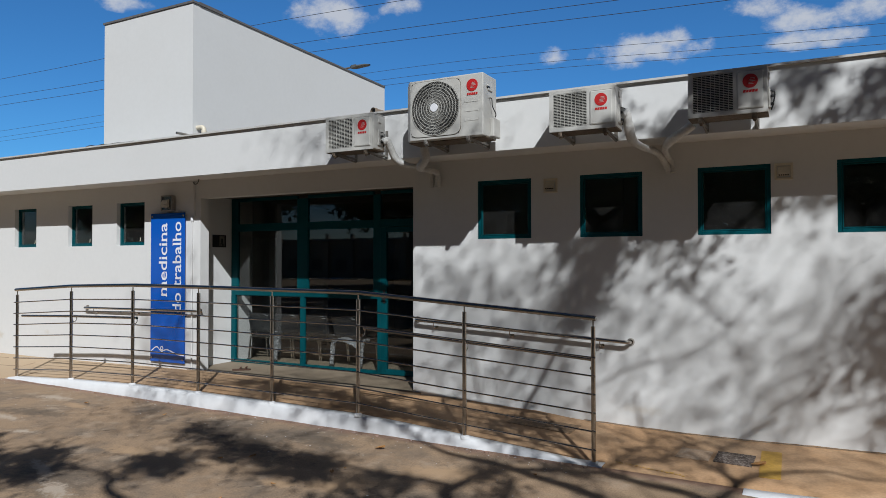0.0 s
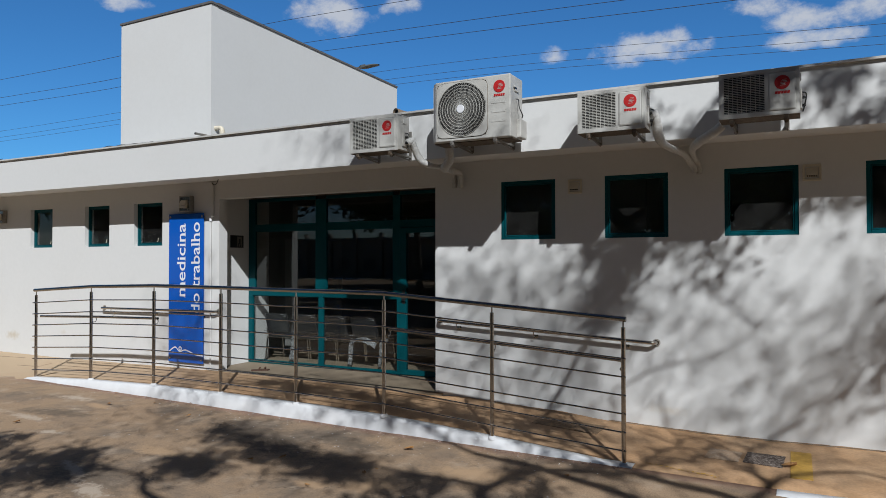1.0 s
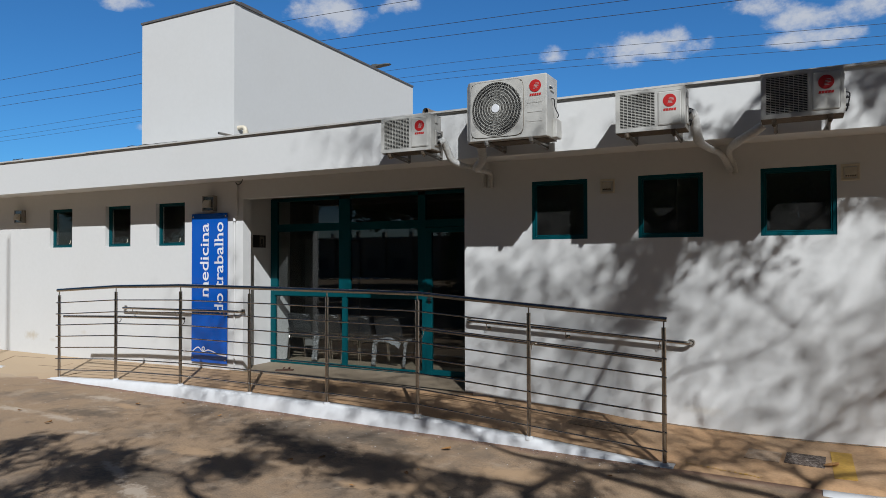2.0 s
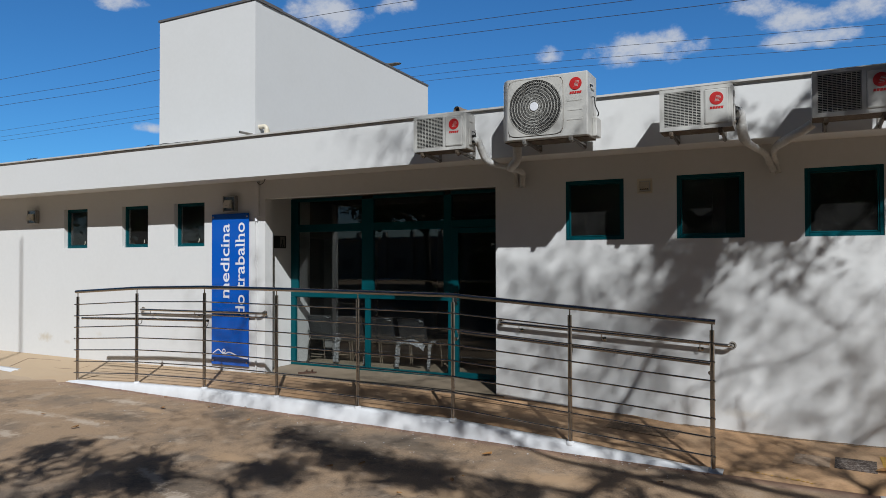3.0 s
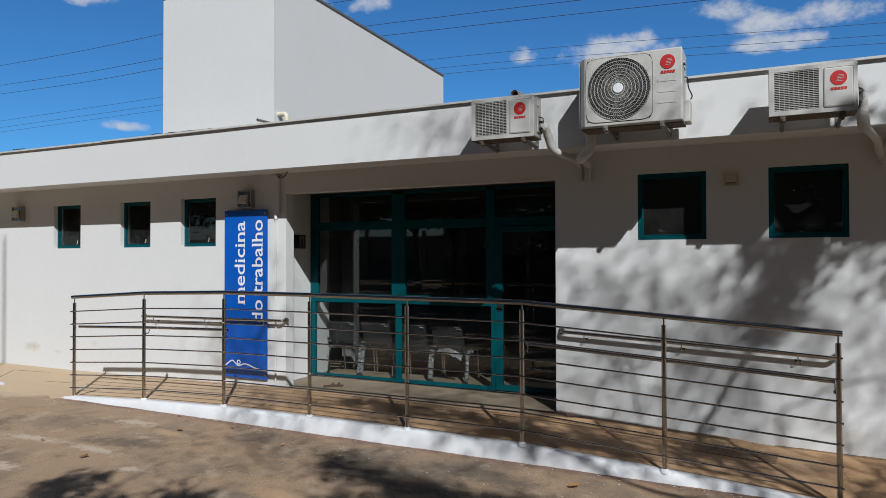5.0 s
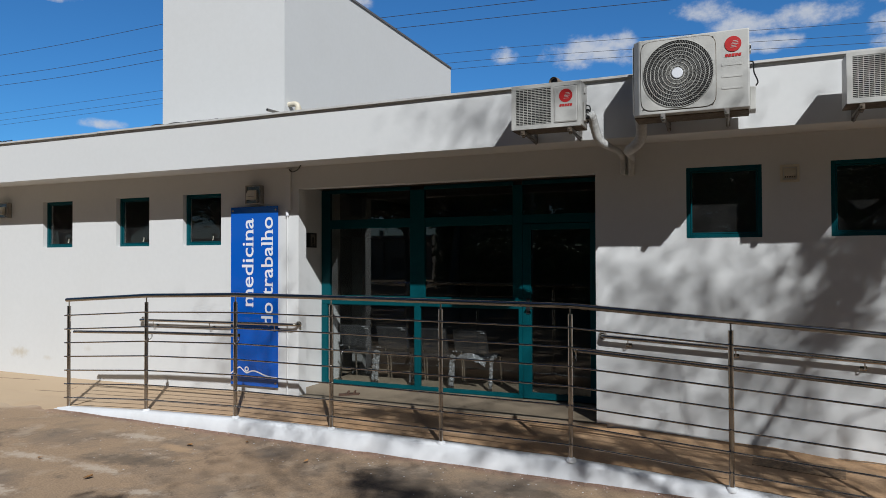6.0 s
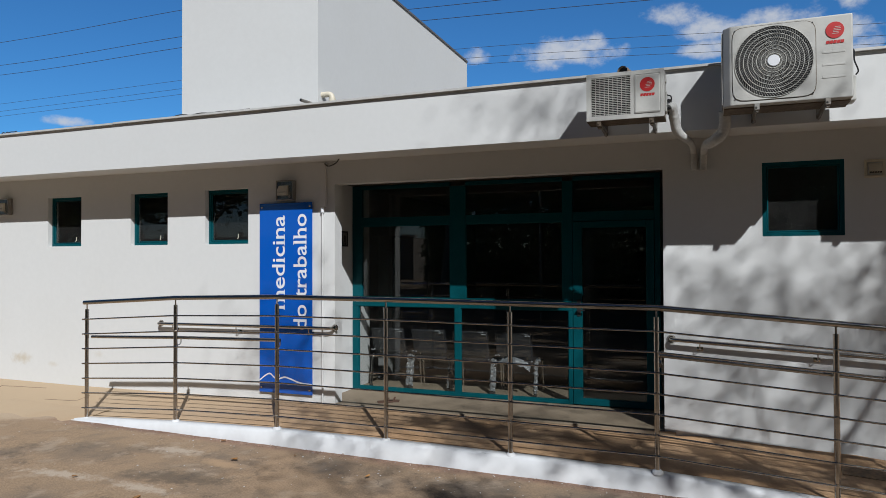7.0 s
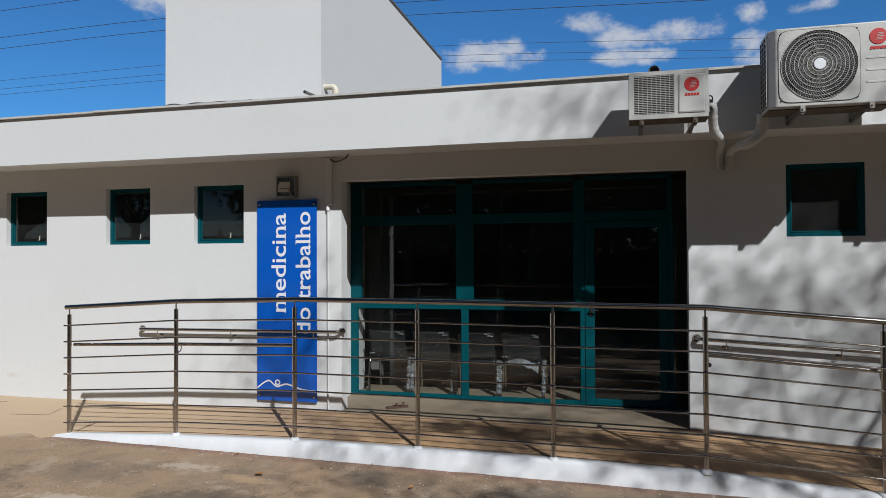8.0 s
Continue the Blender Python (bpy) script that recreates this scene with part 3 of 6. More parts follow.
def holed_wall(x_range, z_range, y0, y1, holes):
    """A wall along x between y0 (front) and y1 with rectangular openings (x0, x1, z0, z1) cut through it."""
    bm = bmesh.new()
    xs = sorted({*x_range, *[h[0] for h in holes], *[h[1] for h in holes]})
    zs = sorted({*z_range, *[h[2] for h in holes], *[h[3] for h in holes]})
    cache = {}

    def v(i, j, y):
        k = (i, j, y)
        if k not in cache:
            cache[k] = bm.verts.new((xs[i], y, zs[j]))
        return cache[k]

    def solid(i, j):
        if not (0 <= i < len(xs) - 1 and 0 <= j < len(zs) - 1):
            return False
        x, z = (xs[i] + xs[i + 1]) / 2, (zs[j] + zs[j + 1]) / 2
        return not any(h[0] < x < h[1] and h[2] < z < h[3] for h in holes)

    for i in range(len(xs) - 1):
        for j in range(len(zs) - 1):
            if not solid(i, j):
                continue
            bm.faces.new((v(i, j, y0), v(i + 1, j, y0), v(i + 1, j + 1, y0), v(i, j + 1, y0)))
            bm.faces.new((v(i, j, y1), v(i, j + 1, y1), v(i + 1, j + 1, y1), v(i + 1, j, y1)))
            for di, dj, a, b in ((-1, 0, (i, j + 1), (i, j)), (1, 0, (i + 1, j), (i + 1, j + 1)),
                                 (0, -1, (i, j), (i + 1, j)), (0, 1, (i + 1, j + 1), (i, j + 1))):
                if not solid(i + di, j + dj):
                    bm.faces.new((v(*a, y0), v(*a, y1), v(*b, y1), v(*b, y0)))
    bmesh.ops.recalc_face_normals(bm, faces=bm.faces)
    return bm


# ---- large structure ----
WALL_Y, WALL_IN = 7.79, 7.96
FASCIA_Y, SOFFIT, PARAPET = 7.19, 3.180, 3.757
DOOR_Y = 8.71
WIN_R = [(-3.585, -2.88), (-2.285, -1.575), (-0.995, -0.285), (0.305, 1.01)]
WIN_L = [(-13.215, -12.55), (-11.62, -10.96), (-10.325, -9.635)]
WIN_Z = (2.20, 2.92)
OPEN = (-8.355, -4.512, 0.0, 2.918)


def ground_z(x):
    return -0.045 - 0.0125 * max(-16.0, min(12.0, x))


def build_ground():
    bm = bmesh.new()
    xs = [-400, -120, -50, -30] + [-16 + 0.5 * i for i in range(57)] + [20, 40, 120, 400]
    ys = [-400, -120, -45, -20, -10] + [-4 + 0.5 * i for i in range(21)] + [6.3, 6.49, 6.53, 6.74, 6.80, 7.0, 12, 30, 120, 400]
    rows = []
    for y in ys:
        row = []
        for x in xs:
            z = ground_z(x)
            if -16 < x < 12 and -5 < y < 6.4:
                z += 0.012 * noise.noise((x * 0.6, y * 0.6, 0)) + 0.005 * noise.noise((x * 2, y * 2, 5))
            if y > (6.5 if x > -11.2 else 6.76):
                z -= 0.12
            row.append(bm.verts.new((x, y, z)))
        rows.append(row)
    for a, b in zip(rows, rows[1:]):
        for i in range(len(xs) - 1):
            bm.faces.new((a[i], a[i + 1], b[i + 1], b[i]))
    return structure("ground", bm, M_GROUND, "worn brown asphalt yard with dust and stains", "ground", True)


# footway and ramp: x, height at the outer edge, height at the wall
DECK = [(-40, 0.21, 0.26), (-16, 0.17, 0.20), (-12.6, 0.125, 0.185), (-11.9, 0.085, 0.190), (-11.03, 0.108, 0.198), (-9.69, 0.168, 0.212), (-8.33, 0.200, 0.224),
        (-7.06, 0.200, 0.222), (-5.80, 0.187, 0.212), (-4.50, 0.162, 0.190), (-3.18, 0.080, 0.125), (-1.80, -0.030, 0.084),
        (-1.2, -0.022, 0.066), (-0.6, -0.022, 0.064), (0.7, -0.004, 0.082), (4, 0.0, 0.09), (30, 0.0, 0.09)]


def deck_z(x, y=6.5):
    for (x0, a0, b0), (x1, a1, b1) in zip(DECK, DECK[1:]):
        if x <= x1:
            t = (x - x0) / (x1 - x0)
            a, b = a0 + (a1 - a0) * t, b0 + (b1 - b0) * t
            return a + (b - a) * (y - 6.5) / 1.29
    return DECK[-1][1]


def strip(bm, rows):
    """A skin over rows of points, each row the same length."""
    vs = [[bm.verts.new(p) for p in r] for r in rows]
    for a, b in zip(vs, vs[1:]):
        for i in range(len(a) - 1):
            bm.faces.new((a[i], b[i], b[i + 1], a[i + 1]))
    bmesh.ops.recalc_face_normals(bm, faces=bm.faces)
    return bm


def build_deck():
    xs = [-40, -25] + [-16 + 0.2 * i for i in range(101)] + [6, 10, 30]
    rows = []
    for x in xs:
        edge = 6.505 + 0.215 * max(0.0, min(1.0, (-11.25 - x) / 0.4))
        drop = ground_z(x) - 0.3
        rows.append([(x, edge, drop), (x, edge, deck_z(x, edge))] + [(x, y, deck_z(x, y) + 0.004 * noise.noise((x, y * 2, 3))) for y in (6.78, 6.95, 7.2, 7.45, 7.65)]
                    + [(x, WALL_Y + 0.01, deck_z(x, WALL_Y) + 0.04 * max(0.0, min(1.0, (x + 4.45) / 0.3, (-2.3 - x) / 0.5)))])   # added rise past the entrance that hides a lit strip below the rail's shadow
    return structure("pavement", strip(bmesh.new(), rows), M_TERRA, "ochre painted cement footway and ramp along the wall", "pavement", True)


def build_kerb(name, x0, x1, y0, y1, lift, ends=0.25):
    rows, n = [], max(8, int((x1 - x0) / 0.05))
    for i in range(n + 1):
        x = x0 + (x1 - x0) * i / n
        w = 0.010 * noise.noise((x * 2.1, 7, 1)) + 0.004 * noise.noise((x * 9, 2, 1))
        k = min(1.0, (x - x0) / ends, (x1 - x) / ends)
        top = deck_z(x, y0) + lift * (0.4 + 0.6 * k)
        g = ground_z(x)
        top = max(top, g + 0.012)
        chip = 0.013 * max(0.0, noise.noise((x * 5.3, 3, 6)) + 0.6 * noise.noise((x * 17, 1, 6))) * k
        rows.append([(x, y0 - 0.035 + w * 2.0 + chip, g - 0.06), (x, y0 - 0.020 + w * 1.5 + chip, g + 0.02 * k), (x, y0 + w + 0.5 * chip, top - 0.022 * k - 0.4 * chip), (x, y0 + 0.022 + w, top),
                     (x, y1 + w * 1.6, top + 0.002), (x, y1 + 0.012, deck_z(x, y1) - 0.03)])
    return structure(name, strip(bmesh.new(), rows), M_TRIM, "white painted kerb with worn chipped edge", "kerb", True)


build_ground()
build_deck()


def build_apron():
    """Sand washed over the joint between footway and asphalt where the kerb is missing."""
    rows = []
    for i in range(41):
        x = -12.75 + 1.75 * i / 40
        e = min(1.0, i / 5, (40 - i) / 5)
        out = 6.58 - e * (0.10 + 0.22 * (0.5 + noise.noise((x * 2.3, 1, 4))) + 0.05 * noise.noise((x * 11, 3, 4)))
        row = []
        for k in range(8):
            y = out + (6.98 - out) * k / 7
            low = ground_z(x) + (0.012 * noise.noise((x * 0.6, y * 0.6, 0)) + 0.005 * noise.noise((x * 2, y * 2, 5)) if y < 6.4 else 0.0)
            z = max(low + 0.003, deck_z(x, y) + 0.003) if y < 6.76 else deck_z(x, y) + 0.003
            row.append((x, y, z + (0.003 * min(k, 7 - k) if 0 < k < 7 else -0.006)))
        rows.append(row)
    return structure("ground_apron", strip(bmesh.new(), rows), M_TERRA, "pale sand washed over the edge of the asphalt", "ground", True)


build_apron()
build_kerb("kerb_1", -11.24, -1.70, 6.478, 6.605, 0.008)
build_kerb("kerb_2", -0.47, 28.0, 6.31, 6.46, 0.004, 0.5)
build_kerb("kerb_3", -38.0, -12.35, 6.60, 6.75, 0.01)

X_L, X_R, Y_B = -34.0, 26.0, 20.0
front = structure("wall_front", holed_wall((X_L, X_R), (-0.4, SOFFIT + 0.2), WALL_Y, WALL_IN,
                  [(a, b, *WIN_Z) for a, b in WIN_L + WIN_R] + [OPEN]), M_WALL, "white painted plaster front wall in dappled sun", "wall")
structure("wall_east", boxed(X_R, X_R + 0.2, WALL_Y, Y_B, -0.4, PARAPET), M_WALL, "white painted side wall", "wall")
structure("wall_west", boxed(X_L - 0.2, X_L, WALL_Y, Y_B, -0.4, PARAPET), M_WALL, "white painted side wall", "wall")
structure("wall_back", boxed(X_L - 0.2, X_R + 0.2, Y_B, Y_B + 0.2, -0.4, PARAPET), M_WALL, "white painted rear wall", "wall")


def build_eave():
    """Concrete eave: soffit, fascia band and parapet, one profile along x."""
    prof = [(WALL_Y + 0.002, SOFFIT + 0.022), (FASCIA_Y + 0.05, SOFFIT), (FASCIA_Y + 0.035, SOFFIT - 0.007), (FASCIA_Y + 0.006, SOFFIT - 0.007), (FASCIA_Y, SOFFIT - 0.002),
            (FASCIA_Y, PARAPET), (FASCIA_Y + 0.16, PARAPET), (FASCIA_Y + 0.16, SOFFIT + 0.25), (WALL_IN, SOFFIT + 0.25)]
    rows = []
    for i in range(0, 121):
        x = X_L - 0.2 + (X_R - X_L + 0.4) * i / 120
        w = 0.004 * noise.noise((x * 0.7, 0, 9))
        rows.append([(x, y + (w if k in (3, 4, 5) else 0), z + w * 0.8) for k, (y, z) in enumerate(prof)])
    return structure("eave", strip(bmesh.new(), rows), M_WALL, "white painted concrete eave and parapet band", "eave")


build_eave()
structure("roof_slab", boxed(X_L - 0.2, X_R + 0.2, WALL_IN, Y_B, SOFFIT + 0.23, SOFFIT + 0.35), M_CONCRETE, "flat concrete roof slab behind the parapet", "roof")


def build_flashing():
    bm = bmesh.new()
    x = X_L - 0.2
    while x < X_R:
        n = 2.2 + 1.1 * random.random()
        lift = 0.001 + 0.006 * random.random()
        box(bm, x, min(X_R, x + n + 0.004), FASCIA_Y - 0.030 - lift, FASCIA_Y + 0.17, PARAPET + lift - 0.004, PARAPET + lift + 0.018)
        x += n
    return structure("trim_parapet", bm, M_CAP, "thin pale drip cap along the parapet top", "trim")


build_flashing()


def build_tower():
    x0, x1, y0, y1 = -10.82, -8.66, 7.9, 13.62
    z00, z10, z11, z01 = 6.075, 6.095, 6.0, 5.98
    bm = bmesh.new()
    lo = [bm.verts.new(p) for p in ((x0, y0, 3.2), (x1, y0, 3.2), (x1, y1, 3.2), (x0, y1, 3.2))]
    hi = [bm.verts.new(p) for p in ((x0, y0, z00), (x1, y0, z10), (x1, y1, z11), (x0, y1, z01))]
    for i in range(4):
        bm.faces.new((lo[i], lo[(i + 1) % 4], hi[(i + 1) % 4], hi[i]))
    bm.faces.new(hi)
    t = structure("wall_tower", bm, M_WALL, "tall plain white water tank block on the roof", "tower")
    for name, a, b in (("trim_tower_front", (x0, y0, z00), (x1, y0, z10)), ("trim_tower_side", (x1, y0, z10), (x1, y1, z11)), ("trim_tower_west", (x0, y0, z00), (x0, y1, z01))):
        bm = bmesh.new()
        a, b = Vector(a), Vector(b)
        if "front" in name:
            box(bm, a.x - 0.02, b.x + 0.02, y0 - 0.018, y0 + 0.12, 0, 0.034)
        else:
            box(bm, a.x - 0.10, a.x + 0.018, y0 + 0.121, y1, 0, 0.034)
            if "side" in name:
                box(bm, a.x - 0.10, a.x + 0.026, y0 + 0.121, y0 + 0.62, 0.0, 0.05)
        for v in bm.verts:
            t_ = (v.co - a).dot((b - a)) / (b - a).length_squared
            v.co.z += a.z + (b.z - a.z) * min(1.02, max(-0.02, t_)) + 0.002
        structure(name, bm, M_ROOFCAP, "dark metal flashing along the tower top", "trim")


build_tower()

# vestibule and rooms behind the front wall
structure("floor_vestibule", boxed(-8.62, -4.40, WALL_Y - 0.02, 8.78, 0.0, 0.232, 0.006), M_FLOOR, "beige cement floor of the entrance recess", "floor")
structure("floor_hall", boxed(-8.62, -2.0, 8.78, 14.0, 0.0, 0.236), M_FLOOR, "beige hall floor behind the glass", "floor")
structure("wall_vestibule_west", boxed(-8.80, -8.62, WALL_IN, DOOR_Y + 0.06, 0.0, SOFFIT + 0.2), M_WALL, "white side wall of the entrance recess", "wall")
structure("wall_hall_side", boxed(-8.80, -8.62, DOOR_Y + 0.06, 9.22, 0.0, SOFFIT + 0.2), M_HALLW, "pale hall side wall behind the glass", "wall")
structure("wall_hall_jamb", boxed(-8.80, -8.62, 9.86, 9.98, 0.0, SOFFIT + 0.2), M_HALL, "hall pier between two dark openings, shade put into its grey", "wall")
structure("wall_hall_west", boxed(-8.80, -8.62, 11.4, 14.0, 0.0, SOFFIT + 0.2), M_INNER, "hall side wall beyond an open doorway, its shade put into the colour", "wall")
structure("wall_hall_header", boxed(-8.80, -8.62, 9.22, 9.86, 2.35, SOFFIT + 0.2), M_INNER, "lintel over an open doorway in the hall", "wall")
structure("wall_hall_lintel", boxed(-8.80, -8.62, 9.98, 11.4, 2.35, SOFFIT + 0.2), M_INNER, "lintel over an open doorway, its shade put into the colour", "wall")
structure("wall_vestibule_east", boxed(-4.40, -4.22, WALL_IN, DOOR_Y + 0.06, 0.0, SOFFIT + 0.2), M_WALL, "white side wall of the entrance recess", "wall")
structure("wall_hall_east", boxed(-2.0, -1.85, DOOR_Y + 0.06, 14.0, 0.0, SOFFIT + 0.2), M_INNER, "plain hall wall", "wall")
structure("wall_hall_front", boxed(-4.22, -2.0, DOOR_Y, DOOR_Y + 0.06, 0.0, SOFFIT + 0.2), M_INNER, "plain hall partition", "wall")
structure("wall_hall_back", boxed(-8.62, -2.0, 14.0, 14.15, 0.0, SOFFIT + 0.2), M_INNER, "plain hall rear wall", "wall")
structure("ceiling_hall", boxed(-8.62, -2.0, WALL_IN, 14.0, 2.99, 3.05), M_BOARD, "dark brown boarded ceiling over the entrance", "ceiling")
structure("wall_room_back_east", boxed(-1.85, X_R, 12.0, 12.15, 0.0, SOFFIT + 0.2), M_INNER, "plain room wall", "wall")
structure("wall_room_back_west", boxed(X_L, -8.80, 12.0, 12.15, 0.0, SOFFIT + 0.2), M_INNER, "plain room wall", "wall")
structure("floor_room_east", boxed(-4.22, X_R, WALL_IN, 12.0, 0.0, 0.2), M_FLOOR, "plain room floor", "floor")
structure("floor_room_west", boxed(X_L, -8.80, WALL_IN, 12.0, 0.0, 0.2), M_FLOOR, "plain room floor", "floor")


# ---- windows ----
def build_window(name, x0, x1, recess, deep):
    z0, z1 = WIN_Z
    y0 = WALL_Y + recess
    y1 = y0 + deep
    w = 0.038
    win = thing(name, ((x0 + x1) / 2, y0, z0), "square teal steel window with dark glass", "window", "square windows", "structure")
    bm = bmesh.new()
    for a in ((x0, x0 + w, z0, z1), (x1 - w, x1, z0, z1), (x0 + w, x1 - w, z0, z0 + w), (x0 + w, x1 - w, z1 - w, z1)):
        box(bm, a[0], a[1], y0, y1, a[2], a[3], 0.003)
    part("window_frame", bm, M_TEAL, win, "teal painted steel frame")
    bm = bmesh.new()
    s, q = w + 0.003, 0.014
    for a in ((x0 + s, x0 + s + q, z0 + s, z1 - s), (x1 - s - q, x1 - s, z0 + s, z1 - s), (x0 + s + q, x1 - s - q, z0 + s, z0 + s + q), (x0 + s + q, x1 - s - q, z1 - s - q, z1 - s)):
        box(bm, a[0], a[1], y0 + 0.012, y1 - 0.006, a[2], a[3], 0.002)
    sash = part("sash", bm, M_TEAL, win)
    pane = part("pane", boxed(x0 + s + q - 0.004, x1 - s - q + 0.004, (y0 + y1) / 2 - 0.002, (y0 + y1) / 2 + 0.002, z0 + s + q - 0.004, z1 - s - q + 0.004), G_WIN, win, "dark reflective glass")
    pane.visible_shadow = False
    if recess > 0.05:
        x = x0 + 0.62 * (x1 - x0)
        part("latch", tubed([(x, y1 + 0.004, z0 + 0.07), (x, y1 + 0.02, z0 + 0.085), (x, y1 + 0.024, z0 + 0.135)], 0.006, 6), M_CREAM, win, "small pale latch")
    return win


for i, (a, b) in enumerate(WIN_L):
    build_window("window_%d" % (i + 1), a, b, 0.07, 0.045)
for i, (a, b) in enumerate(WIN_R):
    build_window("window_%d" % (i + 4), a, b, 0.012, 0.05)


# ---- glazed entrance ----
def build_entrance():
    y0, y1 = DOOR_Y, DOOR_Y + 0.055
    zb, zt, zm0, zm1 = 0.236, 2.985, 1.362, 1.482
    door = thing("door_1", (-6.5, y0, zb), "teal steel and glass entrance screen with a closed door", "door", kind="structure")
    for x0, x1, z0, z1, dy in ((-8.615, -8.526, zb, zm0, 0.0), (-8.615, -8.472, zm0 + 0.001, zt, 0.002), (-7.135, -7.052, zb, zm0, 0.0), (-7.197, -6.982, zm1 + 0.001, zt - 0.05, 0.002),
                               (-5.667, -5.612, zb, zm0, 0.0), (-5.740, -5.612, zm1 + 0.001, zt - 0.05, 0.002), (-4.665, -4.60, zb, zt, 0.0), (-4.44, -4.405, zb, zt, 0.0)):
        part("post", boxed(x0, x1, y0 + dy, y1, z0, z1, 0.003), M_TEAL, door, "teal painted steel post")
    bays = ((-8.472, -7.197), (-6.982, -5.740), (-5.612, -4.665))
    for x0, x1 in bays:
        part("transom", boxed(x0, x1, y0 + 0.004, y1, 2.44, 2.555, 0.003), M_TEAL, door, "teal transom rail")
        part("head", boxed(x0, x1, y0 + 0.004, y1, zt - 0.05, zt, 0.003), M_TEAL, door)
        pane = part("pane", boxed(x0, x1, y0 + 0.026, y0 + 0.031, 2.555, zt - 0.05), G_DOOR, door, "dark top light glass")
        pane.visible_shadow = False
    for (x0, x1), (lx0, lx1) in zip(bays[:2], ((-8.526, -7.135), (-7.052, -5.667))):
        end = -5.612 if x0 > -8 else -7.052
        bm = boxed(-8.526 if x0 < -8 else -7.052, end, y0 + 0.003, y1, zm0, zm1, 0.003)
        box(bm, lx0, lx1, y0 + 0.003, y1, zb, zb + 0.045, 0.002)
        panel = part("fixed_panel", bm, M_TEAL, door)
        bm = bmesh.new()
        for p0, p1, z0, z1 in ((lx0, lx1, zb + 0.045, zm0), (x0, x1, zm1, 2.44)):
            for q in ((p0, p0 + 0.009, z0, z1), (p1 - 0.009, p1, z0, z1), (p0 + 0.009, p1 - 0.009, z0, z0 + 0.009), (p0 + 0.009, p1 - 0.009, z1 - 0.009, z1)):
                box(bm, q[0], q[1], y0 + 0.016, y0 + 0.026, q[2], q[3])
        part("glazing_bead", bm, M_TEAL, panel)
        for z0, z1, p0, p1 in ((zb + 0.045, zm0, lx0, lx1), (zm1, 2.44, x0, x1)):
            pane = part("pane", boxed(p0, p1, y0 + 0.026, y0 + 0.031, z0, z1), G_DOOR, panel, "clear glass with reflections")
            pane.visible_shadow = False
    # door leaf
    lx0, lx1 = -5.607, -4.668
    bm = bmesh.new()
    box(bm, lx0, lx0 + 0.108, y0 - 0.012, y1 - 0.01, zb + 0.01, 2.435, 0.003)
    box(bm, lx1 - 0.09, lx1, y0 - 0.012, y1 - 0.01, zb + 0.01, 2.435, 0.003)
    box(bm, lx0 + 0.108, lx1 - 0.09, y0 - 0.010, y1 - 0.01, zb + 0.01, zb + 0.085, 0.003)
    box(bm, lx0 + 0.108, lx1 - 0.09, y0 - 0.010, y1 - 0.01, 2.36, 2.435, 0.003)
    leaf = part("door_leaf", bm, M_TEAL, door, "teal framed glass door leaf")
    pane = part("pane", boxed(lx0 + 0.108, lx1 - 0.09, y0 + 0.014, y0 + 0.019, zb + 0.085, 2.36), G_DOOR, leaf, "dark glass")
    pane.visible_shadow = False
    pane = part("pane", boxed(-4.60, -4.44, y0 + 0.026, y0 + 0.031, zb, zt), G_DOOR, door, "dark side light glass")
    pane.visible_shadow = False
    bm = boxed(-5.560, -5.515, y0 - 0.020, y0 - 0.0125, 1.30, 1.50, 0.004)
    tube(bm, [(-5.55, y0 - 0.02, 1.375), (-5.55, y0 - 0.06, 1.375), (-5.46, y0 - 0.065, 1.375)], 0.010, 8)
    part("door_handle", bm, M_BLACK, leaf, "black lever handle and lock plate")


build_entrance()


# ---- ramp railing ----
POSTS = [-11.03, -9.69, -8.335, -7.06, -5.785, -4.495, -3.155, -1.787]


def rail_y(x):
    """The railing's line, which bends a little outwards past the entrance."""
    return 6.555 - 0.04 * max(0.0, min(1.0, (x + 7.06) / 2.565))


def base_z(x):
    zs = [0.093, 0.171, 0.204, 0.198, 0.186, 0.176, 0.080, -0.016]
    for i in range(7):
        if x <= POSTS[i + 1] or i == 6:
            t = (x - POSTS[i]) / (POSTS[i + 1] - POSTS[i])
            return zs[i] + (zs[i + 1] - zs[i]) * max(-0.1, min(1.1, t))


